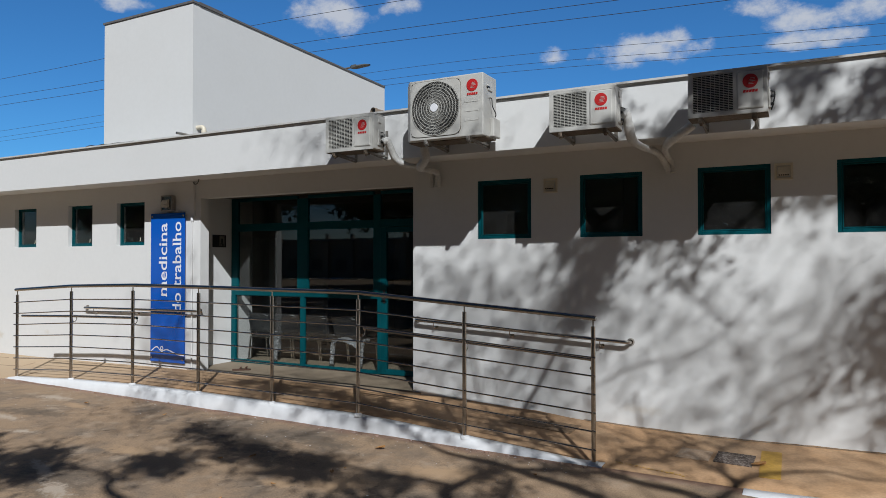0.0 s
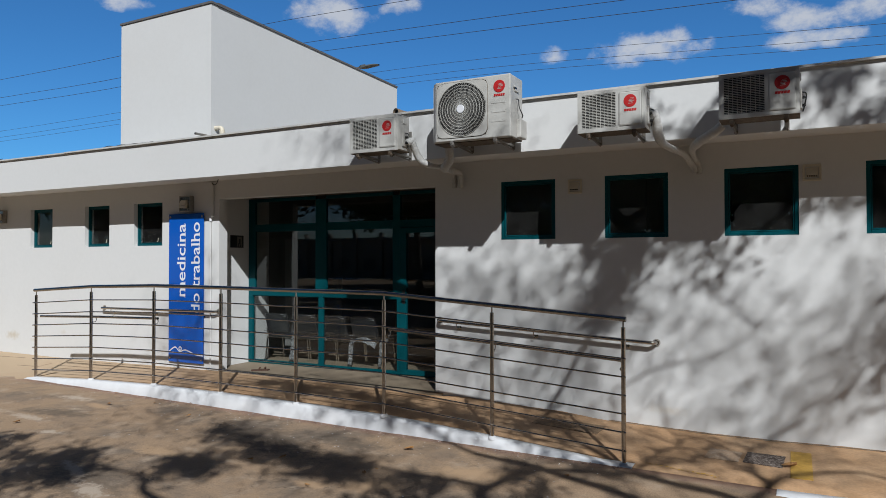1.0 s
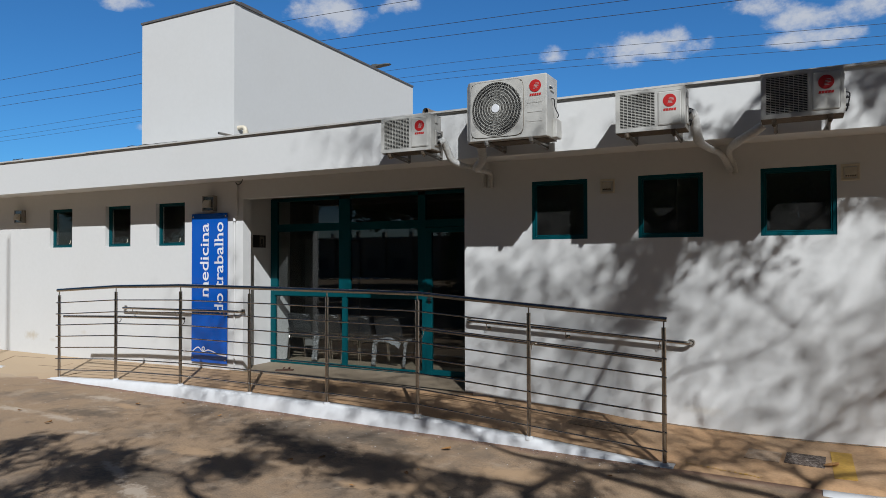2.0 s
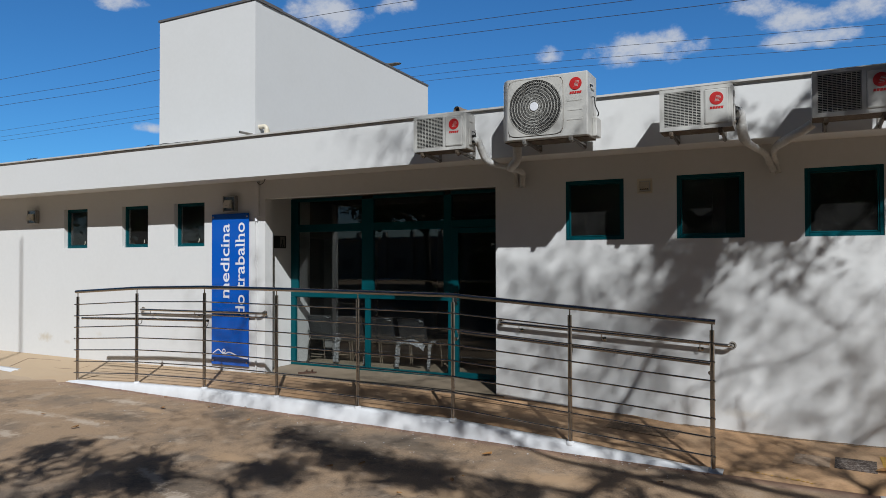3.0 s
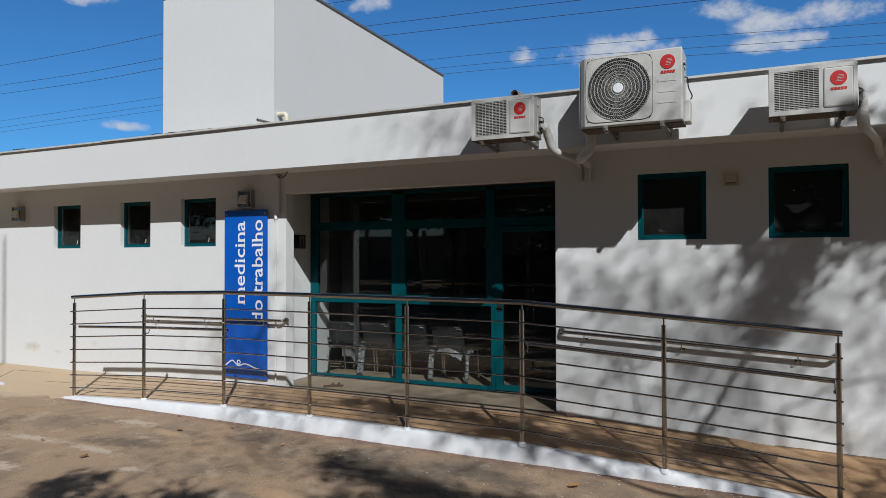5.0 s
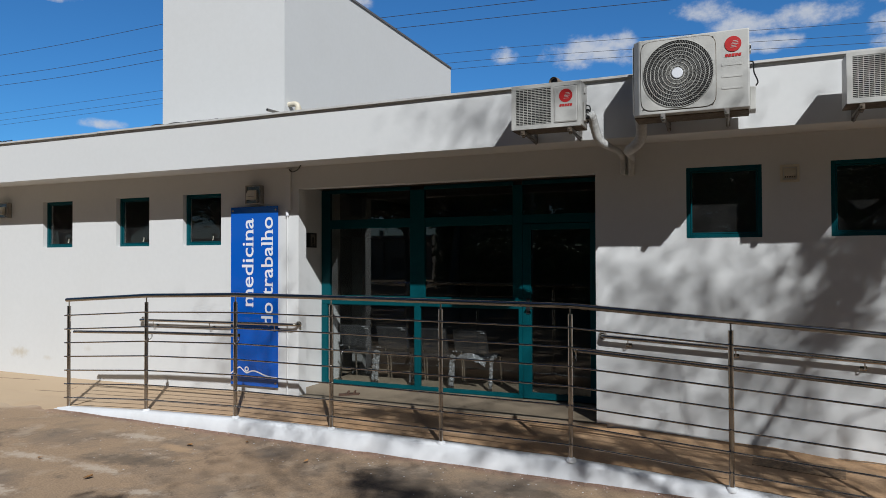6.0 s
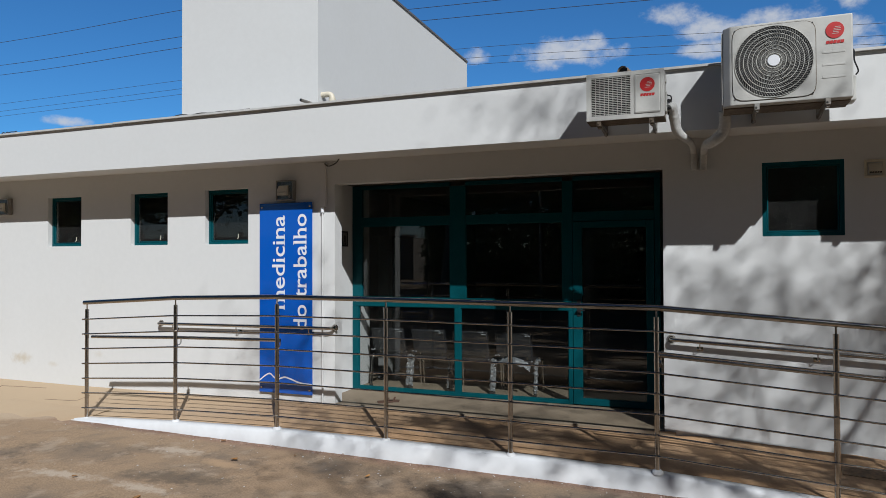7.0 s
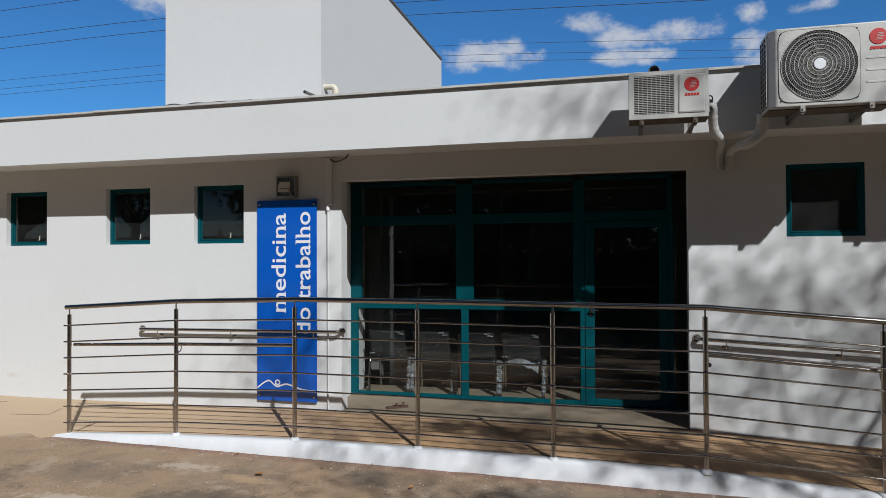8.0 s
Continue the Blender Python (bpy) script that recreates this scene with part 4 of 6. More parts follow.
def build_railing():
    rail = thing("ramp_railing", (POSTS[0], rail_y(POSTS[0]), base_z(POSTS[0])), "polished stainless steel ramp railing with horizontal bars", "railing")
    for x in POSTS:
        b, y = base_z(x), rail_y(x)
        bm = tubed([(x, y, b), (x, y, b + 1.315)], 0.0225, 14)
        for k in range(7):
            tube(bm, [(x, y - 0.035, b + 0.142 + 0.1755 * k), (x, y - 0.015, b + 0.142 + 0.1755 * k)], 0.011, 8)
        post = part("post", bm, M_STEEL, rail, smooth=True)
        bm = tubed([(x, y, b + 1.315), (x, y, b + 1.375)], 0.008, 8)
        part("pin", bm, M_STEEL, post, "thin steel pin under the rail")
        bm = bmesh.new()
        tube(bm, [(x, y, b - 0.012), (x, y, b + 0.012), (x, y, b + 0.024), (x, y, b + 0.028)], [0.047, 0.047, 0.034, 0.025], 16)
        part("base_flange", bm, M_TRIM, post, "base cover smeared with white paint", True)
    ends = [POSTS[0] - 0.045] + POSTS[1:-1] + [POSTS[-1] + 0.03]
    bm = tubed([(x, rail_y(x), base_z(x) + 1.393) for x in ends], 0.0255, 14)
    part("top_rail", bm, M_STEEL, rail, "thick round top rail", True)
    for k in range(7):
        z = 0.142 + 0.1755 * k
        bm = tubed([(x, rail_y(x) - 0.028, base_z(x) + z) for x in ends], 0.0085, 8)
        part("bar", bm, M_STEEL, rail, smooth=True)
    # inner handrails on the slopes
    for xs, za in (((POSTS[0] - 0.005, POSTS[1], POSTS[2] - 0.02), (1.068, 1.108, 1.13)), ((POSTS[5] + 0.03, POSTS[6], POSTS[7] - 0.02), (1.155, 1.065, 0.97))):
        ry = rail_y(xs[1])
        hy = ry + 0.085
        bm = tubed(list(zip(xs, [hy] * 3, za)), 0.019, 12)
        hr = part("handrail", bm, M_STEEL, rail, "inner round handrail", True)
        for x, z in list(zip(xs, za))[1 if xs[0] < -8 else 0:]:
            bm = tubed(smooth_line([(x, ry + 0.02, z - 0.075), (x, ry + 0.06, z - 0.075), (x, hy, z - 0.05), (x, hy, z - 0.015)], 4), 0.006, 6)
            tube(bm, [(x, ry + 0.015, z - 0.075), (x, ry + 0.024, z - 0.075)], 0.02, 10)
            part("bracket", bm, M_STEEL, hr, "bent steel bracket", True)
        bm = bmesh.new()
        bmesh.ops.create_uvsphere(bm, u_segments=10, v_segments=6, radius=0.0205, matrix=Matrix.Translation((xs[0], hy, za[0])))
        part("end_cap", bm, M_STEEL, hr, smooth=True)
    return rail


def wall_handrail(xs, zs, label):
    y = WALL_Y - 0.085
    rail = thing("wall_handrail", (xs[0], WALL_Y, zs[0]), label, "handrail", "wall handrails")
    a, b = Vector((xs[0], y, zs[0])), Vector((xs[-1], y, zs[-1]))
    d = (b - a).normalized()
    n = Vector((0, 1, 0))
    r = 0.05
    pts = [a + n * 0.085] + arc(a + d * r + n * r, r, 180, 270, 6, d, n) + arc(b - d * r + n * r, r, 270, 360, 6, d, n) + [b + n * 0.085]
    part("rail", tubed(pts, 0.0205, 14), M_STEEL, rail, smooth=True)
    for p in (a, b):
        bm = bmesh.new()
        tube(bm, [p + n * 0.084, p + n * 0.074, p + n * 0.066], [0.042, 0.042, 0.03], 18)
        part("flange", bm, M_STEEL, rail, "round wall flange", True)
    for i in range(3):
        t = (0.10, 0.48, 0.88)[i]
        p = a + (b - a) * t
        bm = tubed(smooth_line([p + Vector((0, 0.085, -0.075)), p + Vector((0, 0.04, -0.078)), p + Vector((0, 0.004, -0.06)), p + Vector((0, 0, -0.018))], 4), 0.006, 6)
        box(bm, p.x - 0.03, p.x + 0.03, WALL_Y - 0.006, WALL_Y - 0.001, p.z - 0.10, p.z - 0.055, 0.002)
        part("bracket", bm, M_STEEL, rail, "small bent steel bracket", True)
    return rail


build_railing()
wall_handrail((-11.06, -8.35), (1.135, 1.155), "short stainless steel handrail fixed to the white wall beside the sign")
wall_handrail((-4.44, -1.71), (1.172, 1.022), "sloping stainless steel handrail fixed to the wall past the entrance")


# ---- blue sign ----
def add_serifs(bm, top):
    """Slab feet and flags on the upright stems of a line of lettering."""
    rim = [e for e in bm.edges if len(e.link_faces) == 1]

    def spans(y):
        cuts = []
        for e in rim:
            a, b = e.verts[0].co, e.verts[1].co
            if (a.y - y) * (b.y - y) < 0:
                cuts.append(a.x + (b.x - a.x) * (y - a.y) / (b.y - a.y))
        cuts.sort()
        return list(zip(cuts[::2], cuts[1::2]))

    low, mid = spans(0.03 * top), spans(0.10 * top)
    stems = [s for s in low if 0.07 < s[1] - s[0] < 0.155 and any(abs(s[0] - m[0]) < 0.012 and abs(s[1] - m[1]) < 0.012 for m in mid)]
    xh = 0.72 * top
    h = 0.055 * top
    for a, b in stems:
        w = (b - a) * 0.42
        quads = [(a - w, b + w, -0.002, h)]
        for level in (xh, top):
            head, body = spans(level - 0.035 * top), spans(level - 0.16 * top)
            if any(abs(s[0] - a) < 0.02 and s[1] - s[0] < 0.5 for s in head) and not any(abs(s[0] - a) < 0.02 for s in spans(level + 0.03 * top)):
                quads.append((a - w, a + (b - a) * 0.5, level - h, level))
        for x0, x1, z0, z1 in quads:
            bm.faces.new([bm.verts.new((x, z, 0.01)) for x, z in ((x0, z0), (x1, z0), (x1, z1), (x0, z1))])


def flat_text(body, x_base, z_low, z_high, tall, y):
    """Upright lettering that reads upwards; glyph tops face -x."""
    cu = bpy.data.curves.new("text", "FONT")
    cu.body, cu.size, cu.offset, cu.resolution_u = body, 1.0, 0.010, 3
    tmp = bpy.data.objects.new("text", cu)
    scene.collection.objects.link(tmp)
    bpy.context.view_layer.update()
    me = bpy.data.meshes.new_from_object(tmp)
    bpy.data.objects.remove(tmp)
    bm = bmesh.new()
    bm.from_mesh(me)
    bpy.data.meshes.remove(me)
    x0, x1 = min(v.co.x for v in bm.verts), max(v.co.x for v in bm.verts)
    y1 = max(v.co.y for v in bm.verts)
    add_serifs(bm, y1)
    for v in bm.verts:
        u, w = (v.co.x - x0) / (x1 - x0), v.co.y / y1
        v.co = Vector((x_base - w * tall, y - (0.0008 if v.co.z > 0.005 else 0.0), z_low + u * (z_high - z_low)))
    return bm


def letters(bm):
    """The glyphs of a line of lettering, each a bmesh of its own, in reading order."""
    todo, isles = set(bm.faces), []
    while todo:
        stack, got = [todo.pop()], []
        while stack:
            f = stack.pop()
            got.append(f)
            for v in f.verts:
                for g in v.link_faces:
                    if g in todo:
                        todo.remove(g)
                        stack.append(g)
        zs = [v.co.z for f in got for v in f.verts]
        isles.append([min(zs), max(zs), got])
    isles.sort(key=lambda i: i[0])
    glyphs = []
    for lo, hi, got in isles:
        if glyphs and lo < glyphs[-1][1] - 0.012:
            glyphs[-1][1] = max(hi, glyphs[-1][1])
            glyphs[-1][2] += got
        else:
            glyphs.append([lo, hi, list(got)])
    out = []
    for _, _, got in glyphs:
        b, seen = bmesh.new(), {}
        for f in got:
            for v in f.verts:
                if v not in seen:
                    seen[v] = b.verts.new(v.co)
            b.faces.new([seen[v] for v in f.verts])
        out.append(b)
    bm.free()
    return out


def build_sign():
    x0, x1, z0, z1, y = -9.43, -8.652, 0.315, 2.705, WALL_Y - 0.035
    sign = thing("wall_sign", ((x0 + x1) / 2, y, z0), "tall glossy blue acrylic sign with white lettering, screwed to the wall", "sign")
    part("panel", boxed(x0, x1, y - 0.006, y + 0.004, z0, z1, 0.002), M_BLUE, sign, "glossy blue acrylic panel")
    for line in (flat_text("medicina", -9.052, 1.375, 2.548, 0.187, y - 0.0072),
                 flat_text("do trabalho", -8.735, 1.118, 2.562, 0.187, y - 0.0072)):
        for glyph in letters(line):
            part("letter", glyph, M_WHITE, sign, "white letter")
    bm = bmesh.new()
    wave = smooth_line([(x0 + 0.006, 0, 0.462), (x0 + 0.09, 0, 0.525), (x0 + 0.16, 0, 0.553), (x0 + 0.22, 0, 0.512), (x0 + 0.27, 0, 0.486), (x0 + 0.33, 0, 0.506),
                        (x0 + 0.385, 0, 0.518), (x0 + 0.47, 0, 0.500), (x0 + 0.56, 0, 0.470), (x0 + 0.66, 0, 0.452), (x1 - 0.006, 0, 0.446)], 6)
    strip(bm, [[(p.x, y - 0.0085, p.z - 0.010), (p.x, y - 0.0085, p.z + 0.010)] for p in wave])
    ring = [[(x0 + 0.272 + r * math.cos(a), y - 0.0093, 0.535 + r * math.sin(a)) for r in (0.018, 0.036)] for a in [2 * math.pi * i / 20 for i in range(21)]]
    strip(bm, ring)
    part("emblem", bm, M_WHITE, sign, "white wavy line with a small ring")
    for x in (x0 + 0.035, x1 - 0.035):
        for z in (z0 + 0.06, z1 - 0.05):
            bm = tubed([(x, WALL_Y, z), (x, y - 0.016, z), (x, y - 0.02, z)], [0.012, 0.014, 0.009], 10)
            part("screw", bm, M_STEEL, sign, "round steel standoff screw", True)


build_sign()


# ---- outdoor air conditioning units ----
def brackets(unit, x0, x1, yf, zb, rusty=True):
    for x in (x0, x1):
        bm = bmesh.new()
        box(bm, x - 0.016, x + 0.016, yf + 0.03, FASCIA_Y, zb - 0.030, zb - 0.006, 0.002)
        box(bm, x - 0.018, x + 0.018, FASCIA_Y - 0.010, FASCIA_Y - 0.001, zb - 0.055, zb + 0.30)
        tube(bm, [(x, FASCIA_Y - 0.006, zb - 0.058), (x, yf + 0.07, zb - 0.024)], 0.010, 6)
        tube(bm, [(x, yf + 0.05, zb - 0.045), (x, yf + 0.05, zb + 0.004)], 0.012, 8)
        arm = part("bracket", bm, M_GALV, unit, "galvanised support bracket")
        bm = boxed(x - 0.020, x + 0.020, yf + 0.012, yf + 0.085, zb - 0.050, zb - 0.031, 0.006, 2)
        box(bm, x - 0.020, x + 0.020, yf + 0.006, yf + 0.014, zb - 0.046, zb + 0.006, 0.002)
        box(bm, x - 0.012, x + 0.012, yf + 0.020, yf + 0.060, zb - 0.066, zb - 0.050, 0.004)
        tube(bm, [(x, yf + 0.004, zb - 0.020), (x, yf - 0.006, zb - 0.020)], 0.008, 6)
        part("end_shoe", bm, M_PAN if rusty else M_GALV, arm, "grimy brown steel end shoe" if rusty else "grey steel end shoe with a bolt")


def emblem(unit, cx, cz, r, y):
    """Round red badge with pale stripes, and the maker's word as a plain slanted bar."""
    bm = bmesh.new()
    tube(bm, [(cx, y + 0.001, cz), (cx, y - 0.003, cz)], r, 28)
    badge = part("badge", bm, M_RED, unit, "round red badge with pale stripes")
    bm = bmesh.new()
    for k in range(5):
        z = cz + r * (0.34 - 0.2 * k)
        w = r * (0.42 + 0.10 * (k % 3))
        s = 0.25 * r * (0.5 - k / 4)
        a = [bm.verts.new((cx + dx, y - 0.0045, z + dz)) for dx, dz in ((-w * 0.4 + s, 0), (w + s, 0), (w + s + 0.004, 0.06 * r), (-w * 0.4 + s + 0.004, 0.06 * r))]
        bm.faces.new(a)
    part("stripe", bm, M_CASE, badge)
    bm = bmesh.new()
    for k in range(5):
        a = cx - r * 0.98 + k * r * 0.39
        z0, z1 = cz - r * 1.62, cz - r * 1.24
        p = [bm.verts.new(c) for c in ((a, y - 0.002, z0), (a + r * 0.34, y - 0.002, z0), (a + r * 0.42, y - 0.002, z1), (a + r * 0.08, y - 0.002, z1))]
        bm.faces.new(p)
    part("word_bar", bm, M_RED, unit, "small red maker mark")


def small_unit(x0, x1, z0, z1, label, yf=6.70, depth=0.27):
    u = thing("air_conditioner", ((x0 + x1) / 2, yf + depth, z0), label, "air conditioner", "outdoor units on the eave")
    w, h = x1 - x0, z1 - z0
    gx0, gx1, gz0, gz1 = x0 + 0.045 * w / 0.67, x0 + 0.575 * w, z0 + 0.045, z1 - 0.035
    t = 0.012
    bm = boxed(gx1, x1, yf + 0.01, yf + depth, z0 + t, z1 - t, 0.006)
    body = part("casing", bm, M_CASE, u, "dusty white steel casing")
    part("lid", boxed(x0, x1, yf + 0.02, yf + depth, z1 - t, z1, 0.004), M_CASE, u, "white steel lid")
    part("base_pan", boxed(x0, x1, yf + 0.02, yf + depth, z0, z0 + t), M_PAN, u, "grimy brown base pan")
    part("side_panel", boxed(x0, x0 + t, yf + 0.02, yf + depth, z0 + t, z1 - t), M_CASE, u)
    part("rear_panel", boxed(x0 + t, gx1, yf + depth - 0.01, yf + depth, z0 + t, z1 - t), M_CASE, u)
    bm = bmesh.new()
    for a in ((x0 + 0.002, gx0, z0 + 0.004, z1 - 0.004), (gx1, x1 - 0.004, z0 + 0.004, z1 - 0.004), (gx0, gx1, z0 + 0.004, gz0), (gx0, gx1, gz1, z1 - 0.004)):
        box(bm, a[0], a[1], yf, yf + 0.022, a[2], a[3])
    part("front_frame", bm, M_CASE, body)
    px0, px1 = gx1 + 0.035, x1 - 0.03
    bm = boxed(px0, px1, yf - 0.008, yf + 0.005, z0 + 0.045, z1 - 0.04, 0.012, 2)
    part("service_panel", bm, M_CASE, u, "raised white service panel")
    emblem(u, (px0 + px1) / 2, z1 - 0.135, 0.063, yf - 0.008)
    bm = bmesh.new()
    n = 22
    for k in range(n):
        z = gz0 + (gz1 - gz0) * (k + 0.5) / n
        box(bm, gx0, gx1, yf + 0.001, yf + 0.007, z - 0.0021, z + 0.0021)
    for q in range(1, 9):
        x = gx0 + (gx1 - gx0) * q / 9
        box(bm, x - 0.0018, x + 0.0018, yf + 0.003, yf + 0.010, gz0, gz1)
    part("grille", bm, M_GRILLE, u, "louvred white fan grille")["kind"] = "stuff"
    cx, cz, r = (gx0 + gx1) / 2, (gz0 + gz1) / 2, 0.44 * (gx1 - gx0)
    part("coil", boxed(x0 + t + 0.002, gx1 - 0.002, yf + 0.115, yf + 0.12, z0 + t, z1 - t), M_FINS, u, "dusty cooling fins")
    # near-black plate puts the opening's shade into the colour
    part("shroud", tubed([(cx, yf + 0.114, cz), (cx, yf + 0.060, cz)], r * 1.05, 36), M_DARK, u, "dark round plate that stands for the fan cavity's shade")
    bm = bmesh.new()
    for k in range(3):
        a0 = 2 * math.pi * k / 3 + 0.4
        rows = [[(cx + rr * math.cos(a0 + s * 0.8), yf + 0.055 - 0.02 * s, cz + rr * math.sin(a0 + s * 0.8)) for rr in (0.03, r * 0.5, r)] for s in (0, 0.33, 0.66, 1)]
        strip(bm, rows)
    tube(bm, [(cx, yf + 0.058, cz), (cx, yf + 0.03, cz)], 0.03, 14)
    part("fan", bm, M_BLACK, u, "dark plastic fan")
    # valve side
    bm = boxed(x1 + 0.001, x1 + 0.016, yf + 0.10, yf + 0.22, z0 + 0.06, z0 + 0.24, 0.004)
    box(bm, x1 + 0.001, x1 + 0.010, yf + 0.12, yf + 0.18, z1 - 0.10, z1 - 0.04, 0.003)
    part("valve_plate", bm, M_CASE, u)
    bm = bmesh.new()
    for dz in (0.10, 0.17):
        tube(bm, [(x1 + 0.016, yf + 0.16, z0 + dz), (x1 + 0.045, yf + 0.16, z0 + dz)], [0.013, 0.011], 8)
        tube(bm, [(x1 + 0.03, yf + 0.13, z0 + dz), (x1 + 0.03, yf + 0.16, z0 + dz)], 0.008, 6)
    tube(bm, smooth_line([(x1 + 0.01, yf + 0.15, z0 + 0.22), (x1 + 0.05, yf + 0.17, z0 + 0.20), (x1 + 0.035, yf + 0.19, z0 + 0.10), (x1 + 0.02, yf + 0.2, z0 + 0.05)], 5), 0.006, 6)
    part("valve", bm, M_BLACK, u, "dark service valves and cable")
    brackets(u, x0 + 0.11, x1 - 0.11, yf, z0)
    return u


def large_unit(x0, x1, z0, z1, label, yf=6.632, depth=0.37):
    u = thing("air_conditioner", ((x0 + x1) / 2, yf + depth, z0), label, "air conditioner", "outdoor units on the eave")
    px0, px1, pz0, pz1 = x0 + 0.015, x0 + 0.635, z0 + 0.035, z1 - 0.025
    cx, cz, r = (px0 + px1) / 2, (pz0 + pz1) / 2, 0.297
    xl = x0 - 0.058                                                    # the body is wider than its front face, with a slanted corner
    bm = bmesh.new()
    ring = [(xl, yf + 0.075), (x0, yf + 0.012), (x1, yf + 0.012), (x1, yf + depth), (xl, yf + depth)]
    low, high = [bm.verts.new((x, y, z0)) for x, y in ring], [bm.verts.new((x, y, z1)) for x, y in ring]
    bm.faces.new(low[::-1]); bm.faces.new(high)
    for i in range(5):
        bm.faces.new((low[i], low[(i + 1) % 5], high[(i + 1) % 5], high[i]))
    bmesh.ops.bevel(bm, geom=list(bm.edges), offset=0.012, segments=3, affect="EDGES", profile=0.5)
    part("casing", bm, M_CASE, u, "dusty white steel casing")
    part("base_pan", boxed(xl + 0.006, x1 - 0.006, yf + 0.09, yf + depth - 0.01, z0 - 0.010, z0 - 0.001), M_PAN, u, "grimy brown base pan")
    bm = bmesh.new()                                                   # front panel with a round hole
    outer, inner = [], []
    n = 64
    for k in range(n):
        a = 2 * math.pi * k / n
        c, s = math.cos(a), math.sin(a)
        hx, hz = (px1 - px0) / 2, (pz1 - pz0) / 2
        q = 9.0
        m = (abs(c / hx) ** q + abs(s / hz) ** q) ** (-1 / q)
        outer.append((cx + m * c, cz + m * s)); inner.append((cx + r * c, cz + r * s))
    rows = []
    for (ox, oz), (ix, iz) in zip(outer + outer[:1], inner + inner[:1]):
        rows.append([(ox, yf + 0.013, oz), (ox + 0.004 * (cx - ox), yf + 0.003, oz + 0.004 * (cz - oz)), (ix, yf + 0.003, iz), (ix, yf + 0.0125, iz)])
    strip(bm, rows)
    gap = bmesh.new()                                                  # dark ring that paints the shaded gap round the panel
    strip(gap, [[(cx + 1.016 * (ox - cx), yf + 0.0112, cz + 1.016 * (oz - cz)), (cx + 0.99 * (ox - cx), yf + 0.0112, cz + 0.99 * (oz - cz))] for ox, oz in outer + outer[:1]])
    part("seam", gap, M_PAN, u, "dark ring for the shaded gap round the front panel")
    front_p = part("front_panel", bm, M_CASE, u, "white front panel with a round fan opening")
    for x in (px0 + 0.022, px1 - 0.022):
        for z in (pz0 + 0.022, pz1 - 0.022):
            part("screw", tubed([(x, yf + 0.005, z), (x, yf, z)], 0.006, 8), M_DARK, front_p)
    # flat near-black disc on the casing paints the depth of the fan opening
    bm = tubed([(cx, yf + 0.0115, cz), (cx, yf + 0.0105, cz)], r - 0.002, 48)
    part("shroud", bm, M_DARK, u, "flat dark disc that stands for the fan cavity's shade")
    bm = bmesh.new()
    for k in range(3):                                                 # pale fan blades at rest
        a0 = 2 * math.pi * k / 3 - 1.15
        strip(bm, [[(cx + rr * math.cos(a0 + q * 1.0), yf + 0.008 - 0.007 * q, cz + rr * math.sin(a0 + q * 1.0)) for rr in (0.06, r * 0.45, r * 0.70, r * 0.9)] for q in (0, 0.3, 0.6, 1.0)])
    part("fan", bm, M_FAN, u, "grey plastic fan blades")
    bm = bmesh.new()
    for k in range(8):                                                # rings
        rr = 0.062 + (r - 0.066) * k / 7
        tube(bm, [(cx + rr * math.cos(a), yf - 0.024 + 0.020 * (rr / r) ** 2, cz + rr * math.sin(a)) for a in [2 * math.pi * i / 56 for i in range(56)]], 0.0023, 6, closed=True)
    for k in range(80):                                                # swept wires
        a0 = 2 * math.pi * k / 80
        pts = []
        for s in range(7):
            q = s / 6
            rr = 0.05 + (r - 0.052) * q
            pts.append((cx + rr * math.cos(a0 + 0.75 * q), yf - 0.021 + 0.020 * (rr / r) ** 2, cz + rr * math.sin(a0 + 0.75 * q)))
        tube(bm, pts, 0.0010, 4, caps=False)
    grille = part("fan_grille", bm, M_GRILLE, u, "round wire fan grille of fine swept wires")
    grille["kind"] = "stuff"
    bm = bmesh.new()
    tube(bm, [(cx, yf - 0.018, cz), (cx, yf - 0.027, cz), (cx, yf - 0.030, cz)], [0.047, 0.047, 0.043], 28)
    part("hub_cap", bm, M_WHITE, grille, "round pale hub cap", False)
    emblem(u, (px1 + x1) / 2 + 0.005, z1 - 0.125, 0.066, yf + 0.010)
    for k in range(3):
        z = z0 + 0.375 - 0.10 * k
        part("pressed_rib", boxed(px1 + 0.045, x1 - 0.055, yf + 0.009, yf + 0.013, z - 0.009, z + 0.009, 0.003, 2), M_CASE, u)
    # coil guard on the west side
    bm = bmesh.new()
    for k in range(14):
        z = z0 + 0.04 + (z1 - z0 - 0.08) * k / 13
        box(bm, xl - 0.010, xl - 0.004, yf + 0.09, yf + depth - 0.02, z - 0.003, z + 0.003)
    for k in range(4):
        y = yf + 0.09 + (depth - 0.11) * k / 3
        box(bm, xl - 0.009, xl - 0.003, y - 0.006, y + 0.006, z0 + 0.03, z1 - 0.03)
    part("coil_guard", bm, M_CASE, u, "white lattice over the coil")["kind"] = "stuff"
    part("coil", boxed(xl - 0.0025, xl - 0.0005, yf + 0.09, yf + depth - 0.02, z0 + 0.03, z1 - 0.03), M_DARK, u, "dark cooling fins")
    # valve cover, handle recess and cable on the east side
    part("valve_cover", boxed(x1 - 0.002, x1 + 0.050, yf + 0.19, yf + depth, z0 + 0.010, z0 + 0.215, 0.010, 2), M_CASE, u, "white valve cover")
    part("grip", boxed(x1 - 0.004, x1 + 0.012, yf + 0.12, yf + 0.24, z1 - 0.17, z1 - 0.11, 0.006, 2), M_CASE, u, "recessed hand grip")
    bm = boxed(x1 - 0.001, x1 + 0.014, yf + 0.10, yf + 0.17, z1 - 0.145, z1 - 0.128)
